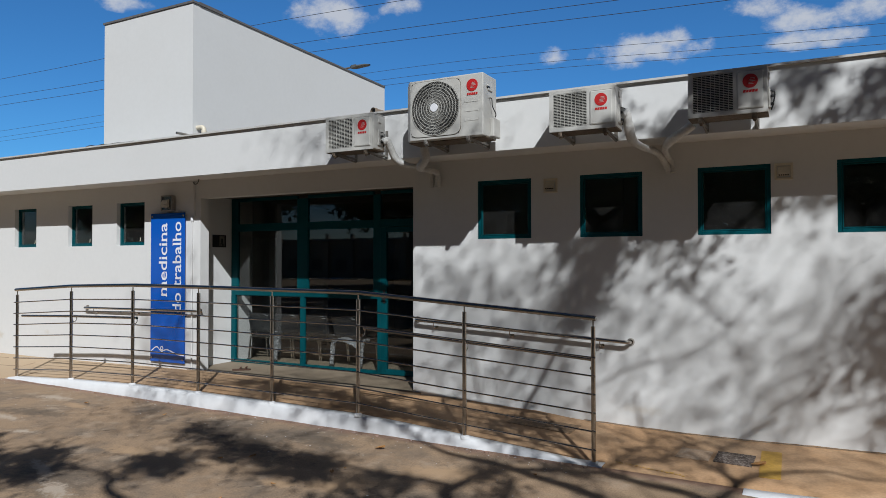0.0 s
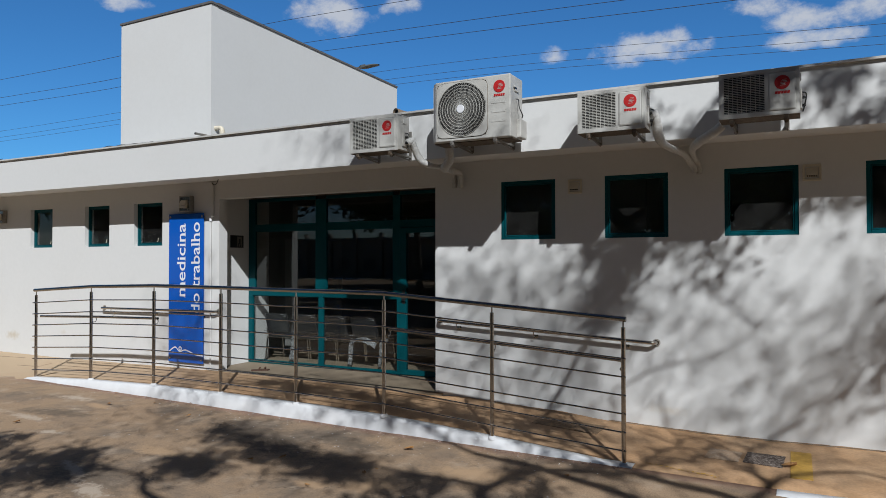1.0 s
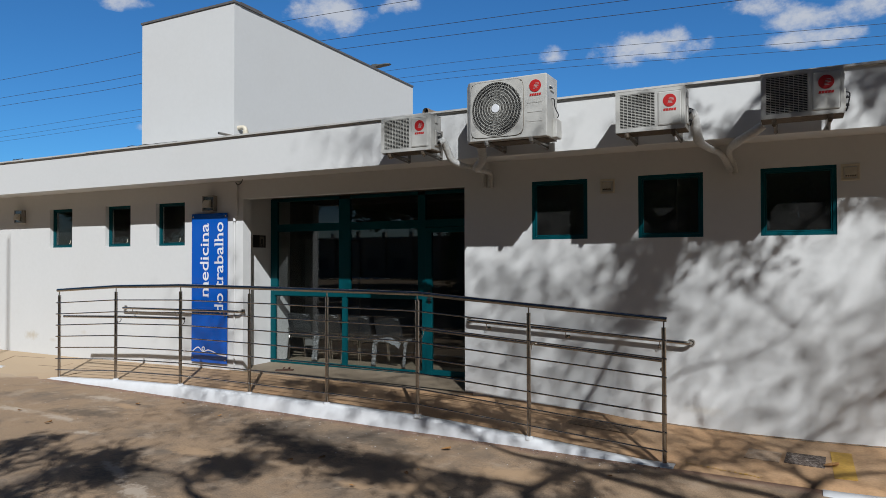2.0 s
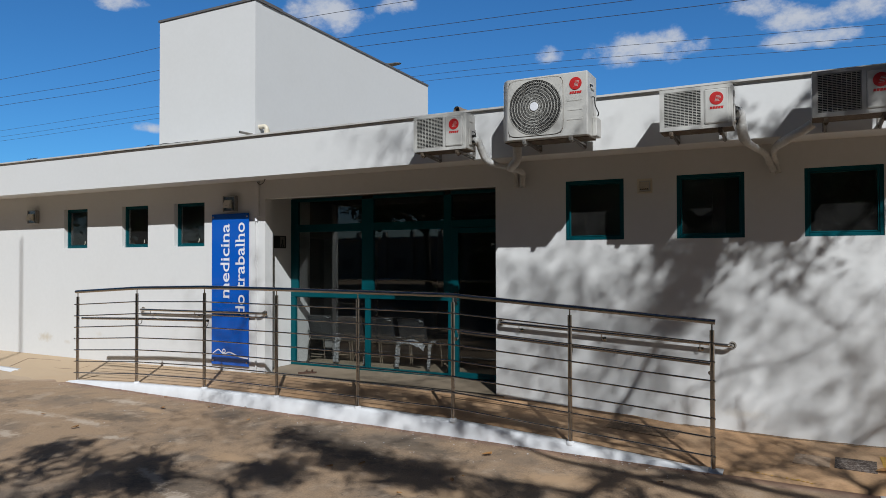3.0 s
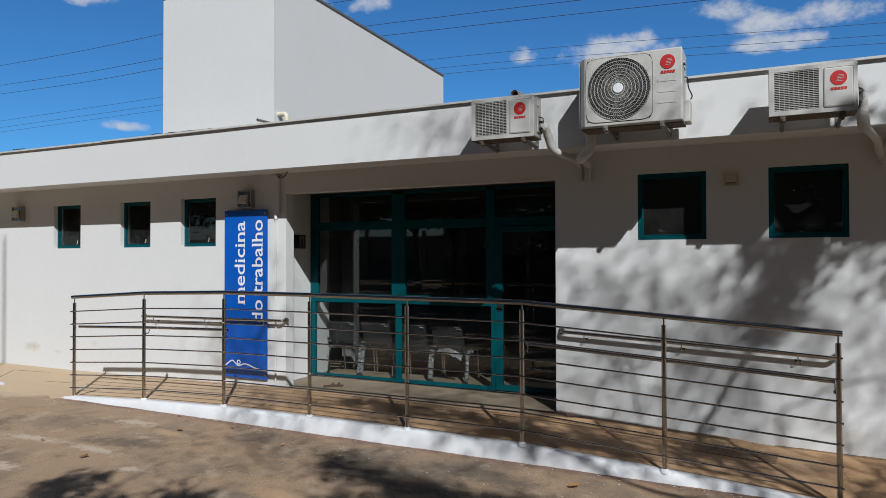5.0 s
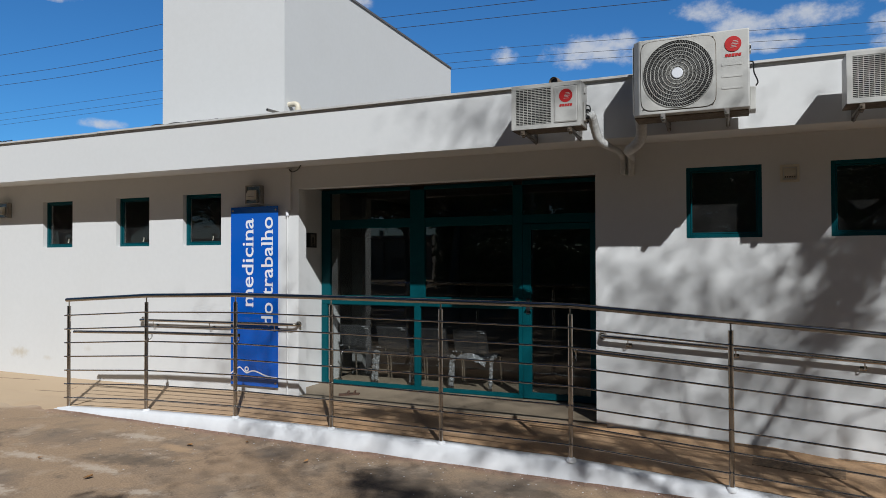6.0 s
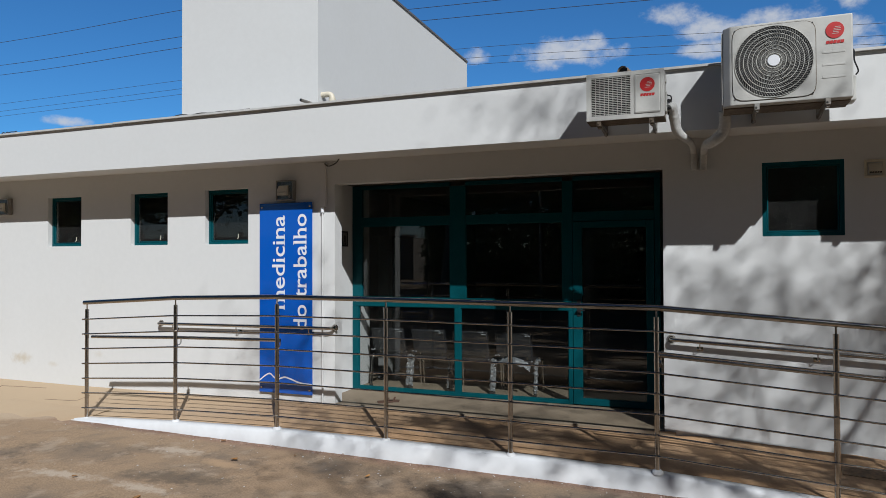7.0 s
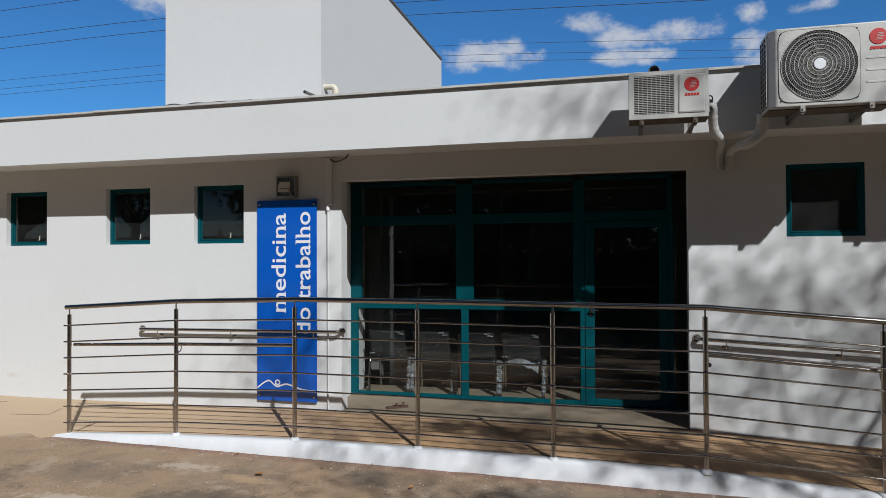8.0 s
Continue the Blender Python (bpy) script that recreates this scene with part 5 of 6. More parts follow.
    tube(bm, smooth_line([(x1 + 0.003, yf + 0.16, z1 - 0.25), (x1 + 0.03, yf + 0.17, z1 - 0.26), (x1 + 0.035, yf + 0.18, z1 - 0.34), (x1 + 0.065, yf + 0.2, z1 - 0.42), (x1 + 0.05, yf + 0.22, z1 - 0.45)], 5), 0.006, 6)
    part("cable", bm, M_BLACK, u, "black power cable")
    brackets(u, x0 + 0.20, x1 - 0.18, yf, z0, False)
    return u


small_unit(-5.103, -4.425, 3.232, 3.66, "small dusty white outdoor unit with louvred grille beside a large one")
large_unit(-3.89, -2.99, 3.262, 3.935, "large white outdoor unit with round wire fan grille")
small_unit(-2.28, -1.605, 3.228, 3.648, "small dusty white outdoor unit with louvred grille on brackets")
small_unit(-0.935, -0.262, 3.24, 3.665, "small outdoor unit in tree shade, dark louvred grille")


def pipe_run(label, pts, r=0.038, seg=12):
    p = thing("insulated_pipe", pts[0], label, "pipe", "refrigerant pipes")
    line = smooth_line(pts, 10)
    m = len(line) - 1
    rs = [r * (1.12 if i < 0.42 * m else 1.12 - 0.34 * min(1.0, (i / m - 0.42) / 0.12)) * (1 + 0.10 * noise.noise((i * 0.9, r * 90, pts[0][0]))) for i in range(m + 1)]
    part("wrap", tubed(line, rs, seg), M_PIPE, p, "white taped insulation", True)
    return p


pipe_run("white wrapped pipe bending from the unit under the eave", [(-4.405, 6.88, 3.33), (-4.375, 6.92, 3.36), (-4.362, 6.98, 3.29), (-4.335, 7.07, 3.16), (-4.265, 7.18, 3.10), (-4.225, 7.45, 3.095), (-4.212, 7.70, 3.07), (-4.21, 7.745, 2.99), (-4.21, 7.745, 2.875)], 0.040)
pipe_run("white wrapped pipe from the large unit to the wall", [(-3.93, 7.02, 3.30), (-3.93, 7.07, 3.19), (-3.955, 7.10, 3.115), (-4.02, 7.13, 3.06), (-4.085, 7.25, 3.045), (-4.105, 7.5, 3.06), (-4.112, 7.70, 3.05), (-4.12, 7.74, 2.98), (-4.122, 7.745, 2.87)], 0.046)
pipe_run("white wrapped pipe curving down from a small unit", [(-1.595, 6.87, 3.38), (-1.565, 6.92, 3.40), (-1.545, 6.99, 3.29), (-1.525, 7.06, 3.16), (-1.46, 7.18, 3.10), (-1.37, 7.5, 3.075), (-1.33, 7.70, 3.01), (-1.285, 7.755, 2.90)], 0.045)
pipe_run("white wrapped pipe slanting from the shaded unit", [(-0.93, 7.0, 3.245), (-1.00, 7.02, 3.195), (-1.14, 7.12, 3.135), (-1.26, 7.40, 3.10), (-1.285, 7.66, 3.055), (-1.262, 7.755, 2.99), (-1.24, 7.76, 2.88)], 0.040)


# ---- small fittings on the wall ----
def floodlight(x, z, label):
    u = thing("floodlight", (x, WALL_Y, z), label, "floodlight", "wall floodlights")
    h, y = 0.125, WALL_Y - 0.085
    bm = bmesh.new()
    box(bm, x - h, x + h, y + 0.02, WALL_Y, z - h, z + h, 0.008)
    for a in ((x - h, x + h, z + h - 0.016, z + h), (x - h, x + h, z - h, z - h + 0.016), (x - h, x - h + 0.016, z - h + 0.016, z + h - 0.016), (x + h - 0.016, x + h, z - h + 0.016, z + h - 0.016)):
        box(bm, a[0], a[1], y, y + 0.022, a[2], a[3], 0.003)
    part("housing", bm, M_GALV, u, "grey cast housing with a raised rim")
    part("faceplate", boxed(x - h + 0.016, x + h - 0.016, y + 0.012, y + 0.0195, z - h + 0.016, z + h - 0.016), M_FOIL, u, "worn mirror-grey plate")
    bm = bmesh.new()
    rows = []
    for yy, w, lo, hi in ((y + 0.012, 0.070, -0.065, 0.060), (y - 0.008, 0.066, -0.060, 0.055), (y - 0.030, 0.072, -0.070, 0.010), (y - 0.040, 0.072, -0.070, -0.025)):
        rows.append([(x - 0.01 - w, yy, z + lo), (x - 0.01 + w * 0.9, yy, z + lo), (x - 0.01 + w * 0.9, yy, z + hi), (x - 0.01 - w, yy, z + hi), (x - 0.01 - w, yy, z + lo)])
    strip(bm, rows)
    box(bm, x - 0.078, x + 0.05, y - 0.039, y - 0.034, z - 0.067, z - 0.030)
    part("head", bm, M_CREAM, u, "cream lamp head")
    bm = tubed([(x + 0.075, y + 0.015, z - 0.085), (x + 0.075, y - 0.012, z - 0.085)], 0.014, 8)
    part("knob", bm, M_GALV, u)
    return u


floodlight(-9.03, 2.862, "square grey wall floodlight with a cream head above the sign")
floodlight(-14.08, 2.81, "square grey wall floodlight with a cream head on the white wall")


def vent(x, z, label):
    u = thing("vent_cover", (x, WALL_Y, z), label, "vent", "small vent covers")
    s = 0.085
    bm = bmesh.new()
    for a in ((x - s, x + s, z + s - 0.025, z + s), (x - s, x + s, z - s, z - s + 0.025), (x - s, x - s + 0.025, z - s + 0.025, z + s - 0.025), (x + s - 0.025, x + s, z - s + 0.025, z + s - 0.025)):
        box(bm, a[0], a[1], WALL_Y - 0.016, WALL_Y, a[2], a[3], 0.003)
    part("frame", bm, M_CREAM, u, "cream plastic frame")
    bm = bmesh.new()
    rows = [[(x - 0.055, WALL_Y - 0.012, z + 0.05), (x + 0.055, WALL_Y - 0.012, z + 0.05)], [(x - 0.055, WALL_Y - 0.07, z - 0.03), (x + 0.055, WALL_Y - 0.07, z - 0.03)],
            [(x - 0.05, WALL_Y - 0.012, z - 0.045), (x + 0.05, WALL_Y - 0.012, z - 0.045)]]
    strip(bm, rows)
    part("hood", bm, M_CREAM, u)
    for k in range(5):
        xx = x - 0.04 + 0.02 * k
        part("slot", boxed(xx - 0.006, xx + 0.006, WALL_Y - 0.064, WALL_Y - 0.030, z - 0.045, z - 0.033), M_DARK, u)
    return u


vent(-2.635, 2.815, "small cream plastic vent cover between two windows")
vent(-0.165, 2.83, "small cream plastic vent cover beside a window")


def conduit():
    x = -8.505
    u = thing("conduit", (x, WALL_Y, 0.23), "white painted electrical conduit beside the sign", "conduit")
    part("duct", boxed(x - 0.045, x + 0.045, WALL_Y - 0.035, WALL_Y, 2.64, SOFFIT + 0.01, 0.01, 2), M_WALL, u, "painted upper duct")
    part("tube", tubed([(x - 0.01, WALL_Y - 0.022, 0.235), (x - 0.01, WALL_Y - 0.022, 2.62)], 0.011, 10), M_WALL, u, smooth=True)
    part("coupling", tubed([(x - 0.01, WALL_Y - 0.024, 2.57), (x - 0.01, WALL_Y - 0.024, 2.64)], 0.022, 10), M_WHITE, u, "white plastic coupling", True)
    bm = tubed(smooth_line([(x + 0.03, WALL_Y - 0.04, SOFFIT - 0.01), (x + 0.09, WALL_Y - 0.06, SOFFIT - 0.045), (x + 0.18, WALL_Y - 0.10, SOFFIT - 0.04),
                            (x + 0.27, WALL_Y - 0.16, SOFFIT - 0.02), (x + 0.33, WALL_Y - 0.2, SOFFIT + 0.02)], 5), 0.008, 6)
    part("loose_cable", bm, M_BLACK, u, "short black cable loop under the eave")


conduit()


def exit_sign():
    x, y0, y1, z0, z1 = -8.62, 8.29, 8.59, 2.165, 2.37
    u = thing("exit_sign", (x, (y0 + y1) / 2, z0), "small black exit sign plate on the recess wall", "sign")
    part("plate", boxed(x, x + 0.006, y0, y1, z0, z1, 0.001), M_BLACK, u, "black plate")
    bm = boxed(x + 0.0062, x + 0.0085, y0 + 0.15, y0 + 0.26, z0 + 0.02, z1 - 0.02)
    part("door_symbol", bm, M_CONCRETE, u, "pale doorway symbol")
    bm = boxed(x + 0.0087, x + 0.010, y0 + 0.185, y0 + 0.225, z0 + 0.06, z1 - 0.06)
    box(bm, x + 0.0087, x + 0.010, y0 + 0.205, y0 + 0.24, z0 + 0.02, z0 + 0.055)
    box(bm, x + 0.0087, x + 0.010, y0 + 0.17, y0 + 0.19, z0 + 0.02, z0 + 0.075)
    part("arrow_symbol", bm, M_BLACK, u)


exit_sign()


# ---- roof clutter ----
def roof_bits():
    u = thing("roof_vent_pipe", (-4.80, 7.62, 3.5), "faded brown vent pipe with an open dark mouth behind the parapet", "vent pipe")
    line = [(-4.76, 7.62, 3.42), (-4.76, 7.62, 3.74)] + arc((-4.79, 7.54, 3.74), 0.085, 0, 80, 5, Vector((0.35, 0.94, 0)), (0, 0, 1)) + [(-4.855, 7.36, 3.838)]
    part("elbow", tubed(line, 0.050, 18, caps=False), M_VENT, u, "faded brown plastic elbow", True)
    d = Vector((-0.08, -0.23, 0.004)).normalized()
    mouth = Vector((-4.855, 7.36, 3.838))
    part("rim", tubed([mouth - d * 0.05, mouth + d * 0.004], 0.055, 18, caps=False), M_VENT, u, "thick socket rim", True)
    part("bore", tubed([mouth - d * 0.03, mouth - d * 0.028], 0.049, 18), M_BLACK, u, "dark open mouth")
    u = thing("roof_pipe_stub", (-8.74, 7.9, 3.95), "short dark pipe stub poking out of the tower wall", "pipe")
    part("stub", tubed([(-8.72, 7.91, 3.955), (-8.765, 7.67, 3.965)], 0.020, 10), M_GALV, u, smooth=True)
    part("bore", tubed([(-8.7652, 7.669, 3.965), (-8.7656, 7.667, 3.965)], 0.015, 10), M_BLACK, u)
    u = thing("roof_elbow", (-8.66, 8.0, 4.06), "faded cream plastic pipe elbow on the tower wall", "pipe")
    pts = [(-8.67, 8.0, 4.09), (-8.57, 8.0, 4.09)] + arc((-8.57, 8.0, 4.03), 0.06, 90, 0, 6, (1, 0, 0), (0, 0, 1))[1:]
    part("bend", tubed(pts, 0.036, 14), M_CREAM, u, smooth=True)
    part("collar", tubed([(-8.51, 8.0, 4.03), (-8.51, 8.0, 3.965)], 0.046, 14), M_CREAM, u, smooth=True)
    for k, (a, b) in enumerate((((-10.35, 7.2, 3.772), (-9.2, 7.24, 3.772)), ((-13.4, 7.2, 3.772), (-13.1, 7.2, 3.772)))):
        u = thing("loose_cable", a, "thin dark cable lying loose on the parapet", "cable", "loose roof cables")
        n = 8
        pts = [Vector(a).lerp(Vector(b), i / n) + Vector((0, 0, 0.012 + 0.022 * abs(math.sin(i * 1.7)))) for i in range(n + 1)]
        part("strand", tubed(smooth_line(pts, 4), 0.007, 5), M_CABLE, u)


roof_bits()


def street_lamp():
    base = Vector((-13.62, 18.2, 0.02))
    u = thing("street_lamp", base, "grey street lamp with a flat LED head behind the building", "street lamp")
    part("pole", tubed([base, base + Vector((0, 0, 4)), base + Vector((0, 0, 7.9))], [0.09, 0.075, 0.05], 10), M_GALV, u, smooth=True)
    a = base + Vector((0, 0, 7.9))
    part("arm", tubed(smooth_line([a, a + Vector((0.25, 0, 0.22)), a + Vector((0.75, 0, 0.26))], 5), 0.03, 8), M_GALV, u, smooth=True)
    h = a + Vector((0.75, 0, 0.26))
    bm = bmesh.new()
    rows = []
    for t, w, z0, z1 in ((0, 0.04, -0.03, 0.03), (0.10, 0.10, -0.045, 0.055), (0.26, 0.11, -0.045, 0.05), (0.30, 0.13, -0.03, 0.02), (0.62, 0.12, -0.015, 0.015), (0.74, 0.06, -0.01, 0.008)):
        x = h.x + t
        rows.append([(x, h.y - w, h.z + z0), (x, h.y + w, h.z + z0), (x, h.y + w * 0.8, h.z + z1), (x, h.y - w * 0.8, h.z + z1), (x, h.y - w, h.z + z0)])
    strip(bm, rows)
    part("head", bm, M_LAMP, u, "flat grey LED head")
    return u


street_lamp()


def utility_pole(x, y, top, arms, label="grey concrete utility pole carrying overhead lines", r=0.17):
    u = thing("utility_pole", (x, y, -0.2), label, "utility pole", "utility poles")
    part("shaft", tubed([(x, y, -0.2), (x, y, top + 0.25)], [r, r * 0.6], 12), M_CONCRETE, u, smooth=True)
    for z in arms:
        part("crossarm", boxed(x - 0.06, x + 0.06, y - 0.5, y + 0.5, z - 0.16, z - 0.03), M_GALV, u)


def wire(label, pts, r):
    u = thing("power_line", pts[0], label, "cable", "overhead power lines")
    part("strand", tubed(smooth_line(pts, 6), r, 5), M_CABLE, u)


for dz in (13.75, 12.5, 11.98):
    wire("thin dark overhead power line crossing the blue sky", [(-60, 26, dz + 0.2), (-46, 26, dz + (0.0 if dz > 13 else 0.07)), (-36, 26, dz - 0.08), (-24.5, 26, dz + 0.02), (-12, 26, dz - 0.42), (0, 26, dz - 0.95), (14, 26, dz - 1.15)], 0.012)
for dz in (13.7, 13.15, 12.78):
    wire("thin distant overhead line crossing the blue sky", [(-80, 36, dz + 0.1), (-64, 36, dz - 0.07), (-46, 36, dz), (-27, 36, dz + 0.1), (-14, 36, dz - 0.2), (3, 36, dz - 1.22), (20, 36, dz - 2.1)], 0.011)
for x, s in ((-60, 0.2), (14, -1.15)):
    utility_pole(x, 26, 13.75 + s, (13.75 + s, 12.5 + s, 11.98 + s))
for x, s in ((-80, 0.1), (20, -2.1)):
    utility_pole(x, 36, 13.7 + s, (13.7 + s, 13.15 + s, 12.78 + s))
utility_pole(-8.23, -0.71, 10.7, (), "tall slim grey pole standing in the yard", 0.036)


# ---- waiting chairs behind the glass ----
def chair(x, y, z, wrapped, bag):
    """A chair with its back to the glass: y is where its rear feet stand."""
    c = thing("waiting_chair", (x, y, z), "black waiting-room chair wrapped in clear plastic, its back to the glass", "chair", "waiting chairs")
    w = 0.275
    part("seat", boxed(x - 0.235, x + 0.235, y + 0.06, y + 0.50, z + 0.405, z + 0.455, 0.022, 2), M_CHAIR, c, "black padded seat")
    lean_y = lambda zz: y + 0.045 - 0.30 * (zz - z - 0.50)
    bm = boxed(x - 0.238, x + 0.238, -0.022, 0.022, z + 0.50, z + 0.815, 0.021, 3)
    for v in bm.verts:
        v.co.y += lean_y(v.co.z) + 0.5 * ((v.co.x - x) / 0.238) ** 2 * -0.03
    part("backrest", bm, M_CHAIR, c, "black padded backrest")
    for s in (-1, 1):
        part("back_post", tubed([(x + s * 0.16, y + 0.10, z + 0.41), (x + s * 0.16, y + 0.075, z + 0.47), (x + s * 0.16, lean_y(z + 0.62) + 0.03, z + 0.62)], 0.011, 8), M_STEEL, c, smooth=True)
    rows = []
    for i in range(13):
        u = i / 12
        row = []
        for j in range(9):
            v = j / 8
            zz = z + 0.47 + 0.36 * v
            n = noise.noise((u * 8 + x * 3, v * 6, 4))
            edge = 0.0 if 0 < i < 12 else 0.03
            row.append((x - 0.25 + 0.50 * u, lean_y(zz) - 0.034 - 0.010 * n + edge, zz + 0.014 * n))
        rows.append(row)
    part("plastic_cover", strip(bmesh.new(), rows), M_FILM, c, "clear plastic cover on the backrest", True)
    for k in range(3):                                                 # glinting folds along the top of the cover
        fx = x + (0.16, 0.20, -0.19)[k] + 0.02 * noise.noise((x, k, 1))
        rows = [[(fx - 0.035 + 0.07 * u, lean_y(z + 0.80) - 0.05 + 0.012 * v, z + (0.80, 0.775, 0.52)[k] + 0.012 * v + 0.016 * noise.noise((u * 9 + x, v * 5, k))) for v in (0, 0.5, 1)] for u in [i / 6 for i in range(7)]]
        part("cover_fold", strip(bmesh.new(), rows), M_WRAP, c, "crumpled plastic fold")
    for s in (-1, 1):
        xx = x + s * w
        pts = [(xx, y, z + 0.004), (xx, y + 0.05, z + 0.37)] + arc((xx, y + 0.11, z + 0.375), 0.055, 175, 90, 4, (0, 1, 0), (0, 0, 1)) + [(xx, y + 0.36, z + 0.43), (xx, y + 0.43, z + 0.38), (xx, y + 0.48, z + 0.004)]
        leg = part("leg", tubed(smooth_line(pts, 3), 0.0155, 8), M_STEEL, c, "bent grey steel leg frame", True)
        part("foot", boxed(xx - 0.02, xx + 0.02, y - 0.022, y + 0.022, z, z + 0.035, 0.004), M_BLACK, leg)
        if s in wrapped:
            line = smooth_line([(xx, y, z + 0.045), (xx, y + 0.025, z + 0.2), (xx, y + 0.05, z + 0.37), (xx, y + 0.09, z + 0.43), (xx, y + 0.22, z + 0.44)], 7)
            rs = [0.027 + 0.012 * noise.noise((i * 1.3, x * 7, s)) for i in range(len(line))]
            bm = tubed(line, rs, 10)
            for v in bm.verts:
                v.co += Vector((noise.noise(v.co * 31), noise.noise(v.co * 29 + Vector((5, 0, 0))), 0)) * 0.013
            part("plastic_wrap", bm, M_WRAP, leg, "crumpled clear plastic sleeve")
    part("front_rail", tubed([(x - w, y + 0.10, z + 0.40), (x + w, y + 0.10, z + 0.40)], 0.011, 8), M_STEEL, c, smooth=True)
    if bag:
        rows = []
        for i in range(17):
            u = i / 16
            rise = 0.085 * math.sin(math.pi * min(1.0, u * 1.05)) ** 0.8
            rows.append([(x - 0.24 + 0.46 * u, y + 0.01 - 0.055 * v, z + 0.41 + rise * (1 - 0.45 * v) - 0.075 * u * v + 0.022 * noise.noise((u * 11 + x, v * 6, 2))) for v in (0, 0.25, 0.5, 0.75, 1.0)])
        part("plastic_bag", strip(bmesh.new(), rows), M_BAG, c, "bunched clear plastic hanging over the seat edge", True)
        rows = [[(x - 0.20 + 0.40 * u, y + 0.035 - 0.02 * math.sin(math.pi * u), z + 0.45 - 0.10 * v * math.sin(math.pi * u) - 0.02) for v in (0, 0.5, 1)] for u in [i / 10 for i in range(11)]]
        part("plastic_sag", strip(bmesh.new(), rows), M_FILM, c, "sagging clear plastic", True)
    return c


CH_Z = 0.236
for x, wrapped, bag in ((-8.19, (1,), False), (-7.59, (-1, 1), False), (-7.0, (-1, 1), False), (-6.42, (-1, 1), True)):
    chair(x, 8.97, CH_Z, wrapped, bag)


# ---- ground details ----
def sandals():
    for k, (x, y, a) in enumerate(((-7.80, 8.05, 0.6), (-7.745, 8.12, 0.35))):
        s = thing("sandal", (x, y, 0.233), "worn brown rubber sandal on the entrance floor", "sandal", "pair of sandals")
        bm = bmesh.new()
        rows = []
        for i in range(9):
            t = i / 8
            w = 0.040 * (0.55 + 0.45 * math.sin(math.pi * (0.15 + 0.7 * t)))
            rows.append([(-0.11 + 0.22 * t, -w, 0.0), (-0.11 + 0.22 * t, -w, 0.024), (-0.11 + 0.22 * t, w, 0.024), (-0.11 + 0.22 * t, w, 0.0)])
        strip(bm, rows)
        m = pose(x, y, 0.234, 0, 0, math.degrees(a)) @ Matrix.Scale(0.85, 4)
        bmesh.ops.transform(bm, matrix=m, verts=bm.verts)
        part("sole", bm, M_RUBBER, s)
        bm = tubed([m @ Vector(p) for p in smooth_line([(0.03, -0.036, 0.015), (0.035, -0.02, 0.05), (0.05, 0, 0.058), (0.035, 0.02, 0.05), (0.03, 0.036, 0.015)], 4)], 0.010, 6)
        part("strap", bm, M_RUBBER, s)


sandals()


def slab(name, corners, mat, label, category, lift=0.006, parent=None):
    """A thin slab laid on the footway."""
    bm = bmesh.new()
    top = [bm.verts.new((x, y, deck_z(x, y) + lift)) for x, y in corners]
    low = [bm.verts.new((x, y, deck_z(x, y) - 0.03)) for x, y in corners]
    bm.faces.new(top)
    for i in range(4):
        bm.faces.new((low[i], low[(i + 1) % 4], top[(i + 1) % 4], top[i]))
    bmesh.ops.recalc_face_normals(bm, faces=bm.faces)
    return tagged(part(name, bm, mat), label, category)


slab("inspection_cover", [(-0.78, 7.03), (-0.44, 6.99), (-0.42, 7.32), (-0.76, 7.34)], M_COVER, "dark brown flecked inspection cover set in the footway", "cover")
slab("footway_patch", [(-1.13, 7.03), (-0.82, 7.01), (-0.80, 7.30), (-1.10, 7.33)], M_PATCH, "pale gritty cement patch in the footway", "patch", 0.0045)
slab("yellow_mark", [(-0.37, 6.76), (-0.19, 6.76), (-0.20, 7.50), (-0.38, 7.50)], M_YELLOW, "faded yellow painted strip on the footway", "marking", 0.005)


def yellow_remnant(a, b):
    """What is left of a painted line: ragged flakes in a row."""
    rng, bm = random.Random(8), bmesh.new()
    t = 0.0
    while t < 1.0:
        l = rng.uniform(0.02, 0.07)
        x0, x1 = a[0] + (b[0] - a[0]) * t, a[0] + (b[0] - a[0]) * min(1.0, t + l)
        y = a[1] + (b[1] - a[1]) * t + rng.uniform(-0.012, 0.012)
        w = rng.uniform(0.006, 0.018)
        ring = [(x0, y - w * rng.random()), ((x0 + x1) / 2, y - w), (x1, y - w * rng.random()), (x1 - 0.004, y + w * rng.random()), ((x0 + x1) / 2, y + w), (x0 + 0.005, y + w * rng.random())]
        bm.faces.new([bm.verts.new((p, q, deck_z(p, q) + 0.006)) for p, q in ring])
        t += l + rng.uniform(0.0, 0.03)
    tagged(part("yellow_mark", bm, M_YELLOW), "cracked remnant of a yellow painted line on the footway", "marking")


yellow_remnant((-1.62, 6.67), (-0.95, 6.53))


def wall_foot(x0, x1):
    """The thin dirty crack where the footway meets the wall."""
    n = int((x1 - x0) / 0.08)
    rows = []
    for i in range(n + 1):
        x = x0 + (x1 - x0) * i / n
        w = 0.006 + 0.012 * abs(noise.noise((x * 3.1, 2, 5)))
        z = deck_z(x, WALL_Y) + 0.006
        rows.append([(x, WALL_Y - w, z), (x, WALL_Y - 0.002, z + 0.004 + 0.012 * abs(noise.noise((x * 5.3, 9, 1))))])
    structure("trim_wall_foot", strip(bmesh.new(), rows), M_OLDSLAB, "thin dirty crack along the wall foot", "joint")


wall_foot(-2.25, 4.0)
slab("drain_cover", [(-3.0, 7.28), (-2.25, 7.25), (-2.22, 7.56), (-2.98, 7.58)], M_OLDSLAB, "weathered concrete drain cover on the ramp", "cover")


